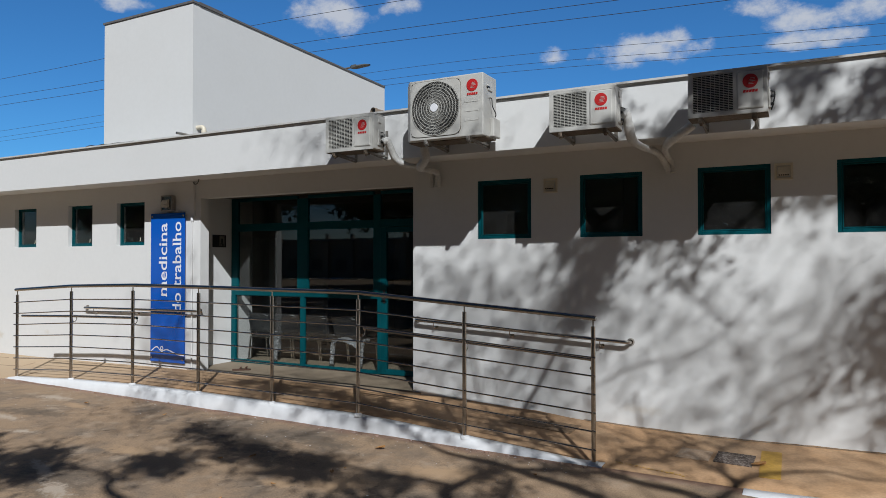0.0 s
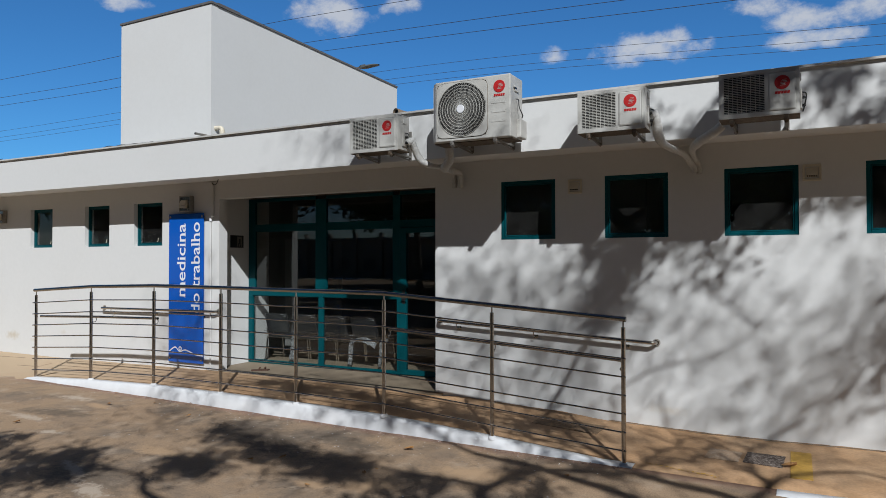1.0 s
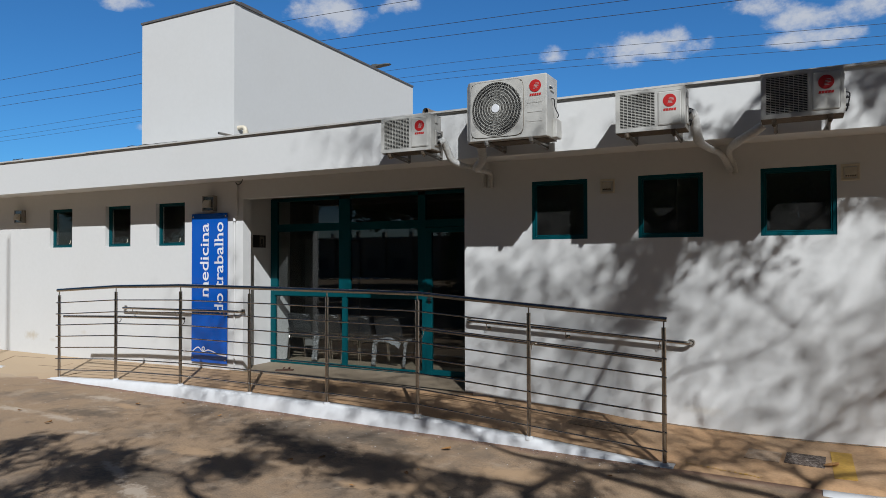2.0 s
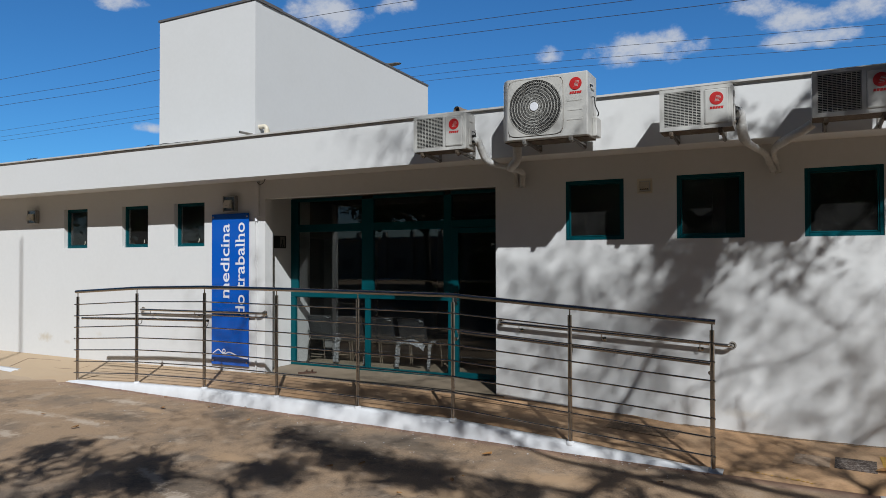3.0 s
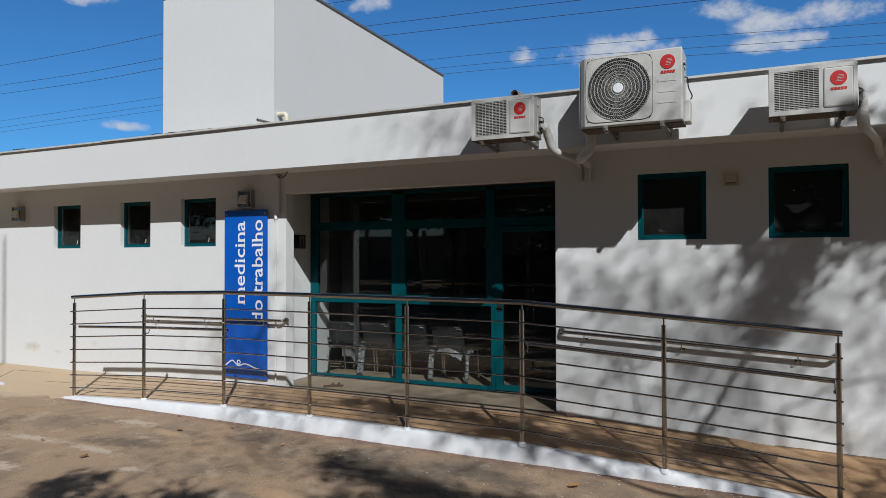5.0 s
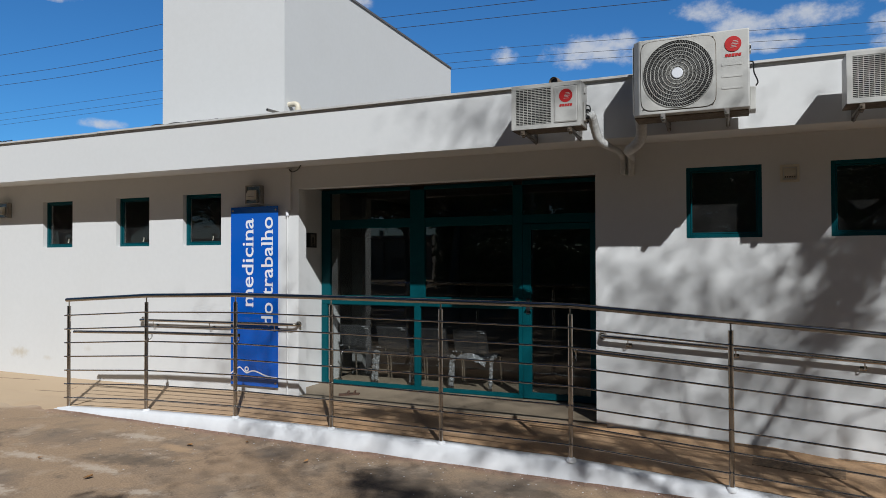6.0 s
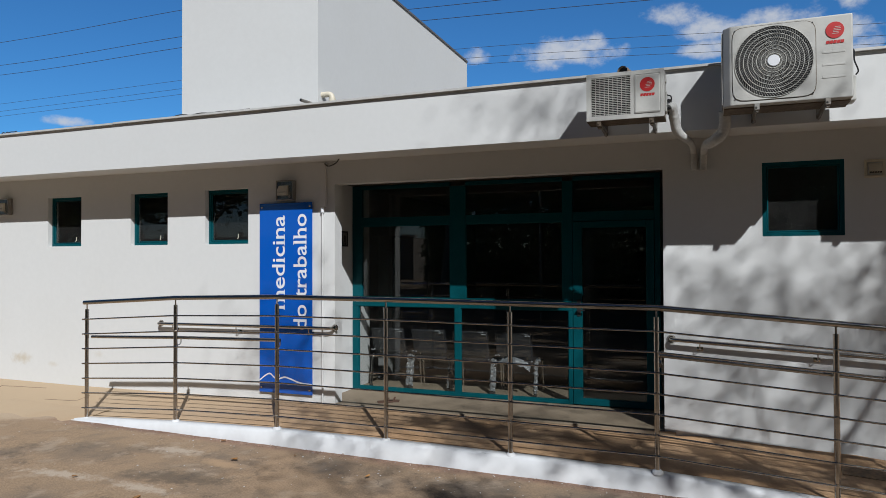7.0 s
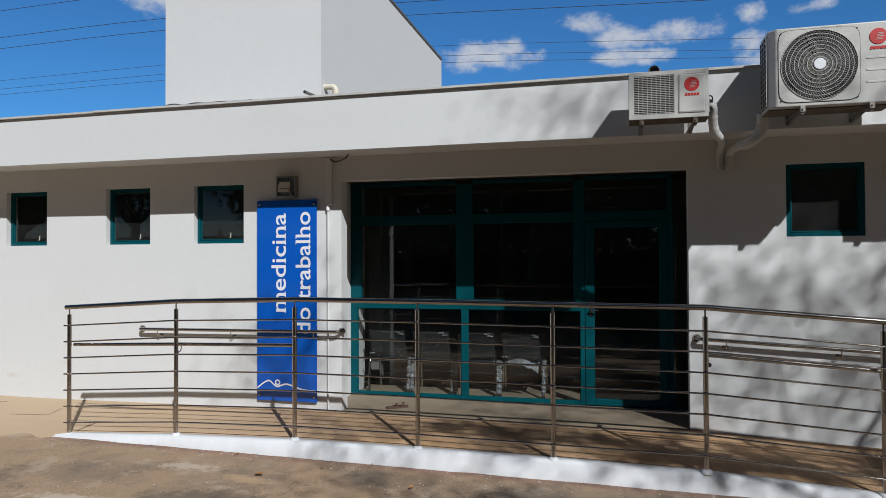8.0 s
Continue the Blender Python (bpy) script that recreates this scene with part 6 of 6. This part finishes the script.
def joint(a, b, wide=0.010):
    """A thin dirty joint line in the footway."""
    d = Vector((b[0] - a[0], b[1] - a[1], 0)).normalized() * wide * 0.5
    slab("pavement_joint", [(a[0] + d.y, a[1] - d.x), (b[0] + d.y, b[1] - d.x), (b[0] - d.y, b[1] + d.x), (a[0] - d.y, a[1] + d.x)], M_JOINT,
         "thin dirty joint line in the sandy footway", "joint", 0.0045)


for a, b in (((-13.19, 6.80), (-13.68, 7.43)), ((-12.35, 7.05), (-11.88, 7.145)), ((-11.88, 7.145), (-11.93, 7.40)), ((-13.68, 7.43), (-12.9, 7.52))):
    joint(a, b)


def dry_leaf(x, y, z, a, s):
    ob = thing("dry_leaf", (x, y, z), "small curled dry brown leaf on the ground", "leaf", "fallen leaves")
    rows = []
    for i in range(6):
        t = i / 5
        w = s * 0.32 * math.sin(math.pi * (0.08 + 0.84 * t))
        rows.append([(s * (t - 0.5), v * w, 0.004 + 0.25 * s * abs(v) ** 1.5 * t + 0.05 * s * (t - 0.5) ** 2) for v in (-1, -0.4, 0.4, 1)])
    bm = strip(bmesh.new(), rows)
    bmesh.ops.transform(bm, matrix=pose(x, y, z, 0, 0, a), verts=bm.verts)
    part("blade", bm, M_DRYLEAF, ob)


for x, y, a, size in ((-3.85, 5.97, 20, 0.10), (-4.76, 5.10, 70, 0.08), (-3.80, 5.09, 130, 0.06), (-8.38, 4.68, 60, 0.08), (-4.99, 4.90, 10, 0.07), (-8.34, 5.86, -15, 0.09), (-8.87, 6.36, 5, 0.06)):
    dry_leaf(x, y, ground_z(x) + 0.012, a, size)
dry_leaf(-0.385, 7.05, deck_z(-0.385, 7.05) + 0.010, 15, 0.13)
for k in range(12):
    x, y = random.uniform(-10.5, 0.5), random.uniform(3.2, 6.3)
    dry_leaf(x, y, ground_z(x) + 0.012, random.uniform(0, 360), random.uniform(0.03, 0.07))


def paint_flecks():
    """Chips of white paint on the asphalt along the kerb."""
    rng = random.Random(9)
    verts, faces = [], []
    for _ in range(300):
        x = rng.uniform(-11.2, -1.9)
        y = 6.40 - abs(rng.gauss(0, 0.12)) - (rng.random() ** 4) * 1.6
        s, a, k = rng.uniform(0.003, 0.012), rng.uniform(0, 6.3), len(verts)
        z = ground_z(x) + 0.012 * noise.noise((x * 0.6, y * 0.6, 0)) + 0.007
        for i in range(4):
            r = s * rng.uniform(0.5, 1.2)
            verts.append((x + r * math.cos(a + i * 1.57), y + r * math.sin(a + i * 1.57), z + rng.uniform(0, 0.003)))
        faces.append((k, k + 1, k + 2, k + 3))
    me = bpy.data.meshes.new("paint_flecks")
    me.from_pydata(verts, [], faces)
    me.materials.append(M_TRIM)
    tagged(new("paint_flecks", me), "white paint chips scattered on asphalt below the kerb", "paint chips", kind="stuff")


paint_flecks()


def kerb_crumbs():
    """Red grit and broken mortar gathered along the foot of the kerb."""
    rng = random.Random(21)
    verts, faces = [], []
    for _ in range(700):
        x = rng.uniform(-11.0, -1.8)
        y = 6.435 - abs(rng.gauss(0, 0.035))
        s, k = rng.uniform(0.003, 0.010) * (2.0 if rng.random() < 0.04 else 1.0), len(verts)
        z = ground_z(x) + 0.012 * noise.noise((x * 0.6, y * 0.6, 0)) + 0.002
        for i in range(4):
            a = i * 1.57 + rng.uniform(-0.4, 0.4)
            verts.append((x + s * math.cos(a), y + s * math.sin(a), z))
        verts.append((x + rng.uniform(-0.3, 0.3) * s, y, z + s * 0.9))
        faces += [(k + i, k + (i + 1) % 4, k + 4) for i in range(4)]
    me = bpy.data.meshes.new("kerb_grit")
    me.from_pydata(verts, [], faces)
    me.materials.append(M_GRIT)
    tagged(new("kerb_grit", me), "red grit and mortar crumbs along the kerb foot", "grit", kind="stuff")


kerb_crumbs()


# ---- trees and surroundings on the camera's side of the road ----
def limb(bm, tips, start, way, length, r, level, spread, rng):
    n = 5
    pts, rs = [start], [r]
    d = way.normalized()
    for i in range(n):
        d = (d + Vector((rng.uniform(-1, 1), rng.uniform(-1, 1), rng.uniform(-0.6, 0.8))) * 0.16).normalized()
        pts.append(pts[-1] + d * length / n)
        rs.append(r * (1 - 0.55 * (i + 1) / n))
    tube(bm, pts, rs, max(4, 9 - level), caps=level > 1)
    if level >= 3:
        tips += pts[2:]
        return
    if level == 2:
        tips += pts[3:]
    for i in range(2 + level + (1 if level < 2 else 0)):
        t = rng.uniform(0.35, 1.0)
        k = min(n - 1, int(t * n))
        p = pts[k].lerp(pts[k + 1], t * n - k)
        side = Vector((rng.uniform(-1, 1), rng.uniform(-1, 1), rng.uniform(-0.25, 0.55)))
        limb(bm, tips, p, d * 0.55 + side * spread, length * rng.uniform(0.5, 0.72), rs[k] * 0.62, level + 1, spread, rng)


def leaves(tips, per_tip, cloud, size, rng):
    verts, faces = [], []
    for p in tips:
        for _ in range(per_tip):
            c = p + Vector((rng.gauss(0, cloud), rng.gauss(0, cloud), rng.gauss(0, cloud * 0.75)))
            u = Vector((rng.gauss(0, 1), rng.gauss(0, 1), rng.gauss(0, 0.6))).normalized()
            v = u.cross(Vector((rng.gauss(0, 1), rng.gauss(0, 1), rng.gauss(0, 1)))).normalized()
            s = size * rng.uniform(0.6, 1.3)
            k = len(verts)
            verts += [c - u * s, c + v * s * 0.42, c + u * s, c - v * s * 0.42]
            faces.append((k, k + 1, k + 2, k + 3))
    me = bpy.data.meshes.new("crown")
    me.from_pydata([tuple(v) for v in verts], [], faces)
    return me


def tree(base, height, boughs, seed, label, per_tip=5, cloud=0.32, leaf=0.075, radius=0.2, spread=0.75):
    rng = random.Random(seed)
    base = Vector(base)
    t = thing("tree", base, label, "tree", "street trees")
    bm, tips = bmesh.new(), []
    top = base + Vector((rng.uniform(-0.3, 0.3), rng.uniform(-0.3, 0.3), height))
    tube(bm, [base - Vector((0, 0, 0.2)), base + Vector((0, 0, 0.3)), base.lerp(top, 0.5), top], [radius * 1.5, radius * 1.1, radius, radius * 0.8], 12)
    for way, length, r in boughs:
        limb(bm, tips, top - Vector((0, 0, rng.uniform(0, 0.5))), Vector(way), length, r, 1, spread, rng)
    part("trunk", bm, M_BARK, t, "grey trunk with spreading boughs", True)
    me = leaves([p - base for p in tips], per_tip, cloud, leaf, rng)
    me.materials.append(M_LEAF)
    ob = new("crown", me)
    ob.parent = t
    ob["kind"] = "stuff"
    return t


SHADE_X, SHADE_Z = SUN_DIR.x / -SUN_DIR.y, SUN_DIR.z / -SUN_DIR.y


def sunward(X, Z, y):
    """The point at depth y on the sun's line to the place (X, Z) of the front wall's plane."""
    k = WALL_Y - y
    Z = Z * 1.08 if Z < 0 else Z                                       # below the footway the shade lies on the ground, nearer
    return Vector((X + SHADE_X * k, y, Z + SHADE_Z * k))


def lean(X, Z):
    """How far a bough whose shade falls at (X, Z) has grown towards the wall."""
    t = max(0.0, min(1.0, (Z + 2.6) / 2.8))
    return 0.6 + 3.7 * t * t * (3 - 2 * t) * max(0.0, min(1.0, (X + 6.0) / 2.5))


def yard_tree():
    """The big yard tree; boughs and sprays are given by where their shade falls on the wall's plane."""
    rng = random.Random(3)
    base = Vector((4.4, -2.0, -0.12))
    t = thing("tree", base, "large leafy yard tree with long spreading boughs", "tree", "street trees")
    bm = bmesh.new()
    fork = sunward(-2.75, -3.6, -2.0)
    line = smooth_line([base, base + Vector((0.05, 0.02, 1.2)), base.lerp(fork, 0.6) + Vector((0.1, -0.1, 0)), fork], 4)
    tube(bm, line, [0.34] + [0.27 - 0.08 * i / len(line) for i in range(1, len(line))], 14)
    nodes, verts, faces = [], [], []

    def bough(shade, y0, y1, r0, r1, from_fork=True):
        n = len(shade)
        pts = [sunward(X, Z, y0 + (y1 - y0) * i / (n - 1) + lean(X, Z)) for i, (X, Z) in enumerate(shade)]
        if from_fork:
            pts = [fork] + pts
        line = smooth_line(pts, 5)
        m = len(line) - 1
        line = [p + Vector((noise.noise(p * 1.3), noise.noise(p * 1.3 + Vector((7, 0, 0))), noise.noise(p * 1.3 + Vector((0, 7, 0))))) * 0.06 for p in line]
        tube(bm, line, [r1 + (r0 - r1) * (1 - i / m) ** 2.0 for i in range(m + 1)], 8)
        nodes.extend(line[4:])

    def spray(X, Z, sx, sz, n, count):
        fan, leaf, near_wall, twig = (0.12, 0.062, 1.0, 1.0) if count > 40 else (0.32, 0.046, 0.25, 0.6)
        for _ in range(n):
            cx, cz = rng.gauss(X, sx), rng.gauss(Z, sz)
            y = -2.2 + lean(cx, cz) * near_wall + 0.04 * cx + rng.uniform(-1.3, 1.0)
            c = sunward(cx, cz, y)
            near = min(nodes, key=lambda p: (p - c).length)
            mid = near.lerp(c, 0.55) + Vector((rng.uniform(-0.15, 0.15), rng.uniform(-0.15, 0.15), 0.12))
            tube(bm, smooth_line([near, mid, c], 3), [k * twig for k in (0.018, 0.016, 0.014, 0.012, 0.010, 0.008, 0.005)], 5)
            d = (c - mid).normalized()
            nodes.extend((mid, c))                                     # later twigs may branch from this one
            for _ in range(count):
                p = mid.lerp(c, 0.35 + 0.85 * rng.random()) + Vector((rng.gauss(0, fan), rng.gauss(0, fan), rng.gauss(0, fan * 0.85)))
                u = (Vector((rng.gauss(0, 1), rng.gauss(0, 1), rng.gauss(0, 0.6))) + d * 0.5).normalized()
                v = u.cross(Vector((rng.gauss(0, 1), rng.gauss(0, 1), rng.gauss(0, 1)))).normalized()
                s = leaf * rng.uniform(0.6, 1.3)
                k = len(verts)
                verts.extend([tuple(p - u * s - base), tuple(p + v * s * 0.42 - base), tuple(p + u * s - base), tuple(p - v * s * 0.42 - base)])
                faces.append((k, k + 1, k + 2, k + 3))

    # boughs over the ramp and the wall past the entrance
    bough([(-2.9, -2.6), (-3.11, -2.05), (-3.77, -1.64), (-4.37, -1.45), (-4.9, -1.1), (-5.7, -0.7), (-6.6, -0.3)], -1.9, -0.6, 0.13, 0.015)
    bough([(-4.2, -3.3), (-4.63, -2.57), (-4.46, -2.26), (-3.79, -1.69), (-2.76, -1.33), (-2.3, -0.85), (-1.76, -0.41), (-1.6, 0.0), (-1.65, 0.5)], -2.4, -2.0, 0.12, 0.012)
    bough([(-2.3, -2.5), (-2.08, -1.69), (-2.54, -1.45), (-2.95, -0.9), (-3.1, -0.3), (-2.96, 0.18), (-2.6, 0.86), (-2.29, 1.36), (-2.0, 1.9), (-1.6, 2.6)], -2.0, -1.7, 0.10, 0.022)
    bough([(-2.54, -1.5), (-3.06, -1.22), (-3.39, -0.35), (-3.6, 0.3), (-3.7, 1.0)], -1.9, -1.6, 0.035, 0.010, False)
    bough([(-1.76, -0.41), (-2.2, 0.3), (-1.94, 0.6), (-1.53, 0.8), (-0.81, 1.08), (-0.45, 1.48), (-0.34, 1.63)], -2.1, -2.5, 0.016, 0.009, False)
    bough([(0.6, 1.7), (1.25, 2.2), (1.3, 2.7), (0.8, 3.0), (0.2, 3.05), (-0.6, 3.0), (-1.3, 2.9)], -3.0, -2.2, 0.03, 0.010, False)
    bough([(-2.1, -2.2), (-1.86, -1.61), (-1.53, -1.21), (-1.34, -0.8), (-1.2, -0.5), (-0.61, 0.04), (0.0, 0.5), (0.3, 1.0), (0.6, 1.7), (1.1, 3.0)], -2.1, -3.0, 0.09, 0.005)
    bough([(-1.53, -1.21), (-1.09, -0.89), (-0.41, -0.65), (-0.07, -0.7), (0.6, -0.5)], -2.3, -2.7, 0.05, 0.014, False)
    bough([(-1.76, -0.41), (-1.48, -0.15), (-1.29, -0.19), (-1.2, -0.55)], -2.1, -2.3, 0.020, 0.008, False)
    bough([(0.3, -1.9), (2.2, 0.2), (2.8, 2.0)], -3.2, -4.2, 0.10, 0.03)
    bough([(-6.2, -0.45), (-7.4, -0.1), (-8.5, 0.3), (-9.5, 0.8)], -1.0, -1.2, 0.018, 0.006, False)
    # boughs over the yard
    bough([(-4.6, -3.3), (-6.5, -3.9), (-7.95, -3.73), (-8.18, -3.49), (-8.56, -3.44), (-8.98, -3.32), (-8.9, -2.9)], -2.4, -3.0, 0.13, 0.010)
    bough([(-8.56, -3.44), (-9.2, -3.6), (-9.9, -3.4), (-10.3, -3.1)], -2.8, -3.0, 0.035, 0.012, False)
    bough([(-4.46, -2.3), (-5.6, -2.3), (-6.6, -2.3), (-7.6, -2.2)], -2.2, -2.4, 0.045, 0.012, False)
    # leaves over the wall
    spray(-1.97, 1.95, 0.20, 0.14, 9, 80)
    spray(-2.32, 1.42, 0.14, 0.14, 5, 80)
    spray(-3.4, -0.5, 0.3, 0.3, 4, 60)
    spray(-1.05, 1.93, 0.12, 0.08, 2, 60)
    spray(0.42, 1.45, 0.2, 0.3, 15, 40)
    spray(-0.02, 0.65, 0.18, 0.3, 9, 38)
    spray(0.75, 1.0, 0.15, 0.3, 6, 60)
    spray(1.1, 1.2, 0.20, 0.50, 17, 80)
    spray(-3.1, 0.95, 0.8, 0.6, 40, 36)
    spray(0.95, 2.85, 0.55, 0.15, 40, 85)
    spray(-1.36, 2.38, 0.22, 0.15, 7, 85)
    spray(-1.0, 3.0, 0.4, 0.15, 2, 85)
    spray(2.3, 1.5, 0.6, 1.2, 40, 85)
    spray(-6.0, 2.75, 0.8, 0.18, 18, 34)
    spray(-2.9, 3.0, 0.5, 0.2, 1, 85)
    spray(-1.2, 0.8, 1.5, 0.65, 52, 34)
    spray(-3.3, 1.35, 0.7, 0.38, 34, 34)
    # leaves over the footway and the yard
    spray(-5.1, -0.5, 0.25, 0.2, 6, 60)
    spray(-4.2, -0.6, 0.25, 0.25, 6, 50)
    spray(-6.9, -0.1, 0.3, 0.12, 4, 50)
    spray(-8.6, -0.35, 0.35, 0.15, 8, 38)
    spray(-2.9, -0.45, 0.35, 0.2, 5, 44)
    spray(-4.0, -0.35, 0.4, 0.18, 7, 50)
    spray(-1.9, -0.3, 0.4, 0.12, 8, 40)
    spray(-0.6, -0.3, 0.6, 0.15, 10, 38)
    spray(-1.9, -0.8, 0.3, 0.2, 5, 44)
    spray(-9.55, 0.9, 0.12, 0.35, 5, 34)
    spray(-8.7, 0.85, 0.25, 0.35, 9, 34)
    spray(-5.0, -0.85, 0.7, 0.25, 14, 70)
    spray(-5.7, 0.55, 0.8, 0.3, 14, 34)
    spray(-6.2, -0.4, 0.7, 0.25, 10, 30)
    spray(-1.0, -0.6, 0.9, 0.25, 12, 24)
    spray(-3.6, -1.2, 1.4, 0.4, 26, 28)
    spray(-3.7, -2.0, 0.5, 0.25, 6, 60)
    spray(-2.9, -0.5, 0.6, 0.25, 14, 30)
    spray(-5.15, -2.42, 0.2, 0.1, 3, 60)
    spray(-5.6, -2.9, 0.5, 0.15, 3, 60)
    spray(-3.2, -1.5, 0.5, 0.25, 5, 50)
    spray(-8.6, -1.4, 0.6, 0.3, 12, 28)
    spray(-7.0, -2.35, 0.45, 0.20, 16, 85)
    spray(-6.1, -2.38, 0.25, 0.12, 8, 85)
    spray(-7.8, -3.2, 0.25, 0.2, 8, 85)
    spray(-9.4, -3.55, 0.40, 0.22, 14, 80)
    spray(-10.4, -3.5, 0.3, 0.25, 6, 70)
    spray(-8.0, -2.2, 0.6, 0.35, 14, 26)
    spray(-3.2, -3.6, 1.5, 0.6, 12, 85)
    # dense sprays added over unseen ground to cut the light it bounces
    spray(-7.0, -5.6, 1.6, 0.6, 60, 85)
    spray(-3.6, -5.8, 1.4, 0.6, 60, 85)
    spray(-0.3, -4.6, 1.2, 0.6, 50, 85)
    for X, Z, sx, sz in ((-10.5, -5.0, 1.5, 0.35), (-5.3, -5.0, 1.5, 0.3), (-13.5, -5.3, 1.5, 0.45), (2.5, -5.1, 1.5, 0.45), (-9.0, -6.6, 2.0, 0.6), (-1.5, -6.5, 2.0, 0.6), (-14.0, -7.0, 2.0, 0.6)):
        spray(X, Z, sx, sz, 50, 85)
    spray(-6.0, -0.35, 0.45, 0.14, 10, 45)
    spray(-7.3, -0.3, 0.45, 0.14, 7, 45)
    part("trunk", bm, M_BARK, t, "grey trunk with long spreading boughs", True)
    me = bpy.data.meshes.new("crown")
    me.from_pydata(verts, [], faces)
    me.materials.append(M_LEAF)
    ob = new("crown", me)
    ob.parent = t
    ob["kind"] = "stuff"


yard_tree()
# tall rows added out of view: they block sky light and darken reflections
TREE_WAYS = [((0.9, 0.2, 0.75), 4.6, 0.16), ((-0.4, 0.8, 0.8), 4.4, 0.15), ((0.1, -0.7, 0.9), 4.4, 0.15), ((-0.9, -0.2, 0.75), 4.6, 0.15), ((0.1, 0.1, 1.0), 4.4, 0.15), ((0.7, 0.6, 0.45), 3.8, 0.11), ((-0.7, 0.6, 0.45), 3.8, 0.11)]
models = [tree((x, y, -0.1), 4.0, TREE_WAYS, 20 + k, "tall dense green tree added out of view to dim the sky light", 18, 0.62, 0.26, 0.22)
          for k, (x, y) in enumerate(((-9.0, -12.6), (-3.0, -11.8), (4.0, -12.4)))]
for k, (x, y) in enumerate(((10.5, -12.5), (17, -13), (24, -12), (31, -14), (39, -13), (-15.4, -12.2), (-27.6, -12.8), (-34, -12), (-41, -14), (-12, -27), (-5, -26), (2, -28), (9, -26),
                            (16, -27), (24, -26), (32, -27), (-21, -19), (-6, -18.5), (0.5, -19), (7, -19.5), (-13, -19), (-22, -30), (-62, -33))):
    copy_thing(models[k % 3], pose(x, y, -0.1, 0, 0, 70 * k))


def hedge(x0, x1, y, high):
    """A clipped hedge grown loose, as leaves round a row of stems."""
    rng = random.Random(5)
    h = thing("hedge", ((x0 + x1) / 2, y, 0), "long dense dark green hedge added out of view to darken reflections", "hedge")
    bm = bmesh.new()
    x = x0
    while x < x1:
        tube(bm, [(x, y, -0.3), (x + rng.uniform(-0.2, 0.2), y, high * 0.5), (x + rng.uniform(-0.3, 0.3), y, high * 0.85)], [0.04, 0.03, 0.012], 5)
        x += 0.9
    part("stem", bm, M_BARK, h)["kind"] = "stuff"
    verts, faces = [], []
    for _ in range(42000):
        top = high * (0.88 + 0.12 * noise.noise((rng.uniform(x0, x1) * 0.5, 0, 8)))
        c = Vector((rng.uniform(x0, x1), y + rng.gauss(0, 0.6), -0.1 + top * rng.random() ** 0.8)) - ORIGIN[h.name]
        u = Vector((rng.gauss(0, 1), rng.gauss(0, 1), rng.gauss(0, 0.7))).normalized()
        v = u.cross(Vector((rng.gauss(0, 1), rng.gauss(0, 1), rng.gauss(0, 1)))).normalized()
        q, k = rng.uniform(0.10, 0.20), len(verts)
        verts += [tuple(c - u * q), tuple(c + v * q * 0.5), tuple(c + u * q), tuple(c - v * q * 0.5)]
        faces.append((k, k + 1, k + 2, k + 3))
    me = bpy.data.meshes.new("foliage")
    me.from_pydata(verts, [], faces)
    me.materials.append(M_LEAF)
    ob = new("foliage", me)
    ob.parent = h
    ob["kind"] = "stuff"


# unseen hedge, added so the door glass reflects something dark
hedge(-18.0, 20.0, -16.4, 5.0)
# unseen backing wall, added to keep light from showing through the leaves
structure("wall_hedge_backing", boxed(-18.2, 30.0, -17.9, -17.7, -0.6, 2.3), M_FARWALL, "plain beige wall added behind the hedge to close its bright gaps", "wall")


def far_building(x0, x1, y, h):
    """A low flat-roofed block with piers that rise above its parapet."""
    b = thing("low_building", ((x0 + x1) / 2, y, 0), "long low beige building with piers across the road", "building")
    part("wall", boxed(x0, x1, y - 8, y, -0.5, h), M_FARWALL, b)
    part("parapet", boxed(x0 - 0.3, x1 + 0.3, y - 0.2, y + 0.35, h, h + 0.25), M_FARWALL, b)
    n = int((x1 - x0) / 3.2)
    for i in range(n):
        x = x0 + 1.6 + 3.2 * i
        part("pier", boxed(x + 1.35, x + 1.75, y + 0.005, y + 0.34, -0.4, h + 0.75), M_FARWALL, b)
        part("window", boxed(x - 0.7, x + 0.7, y + 0.002, y + 0.04, 1.0, 2.2), M_DARK, b, "dark window")


far_building(-64, -30, -42, 4.1)
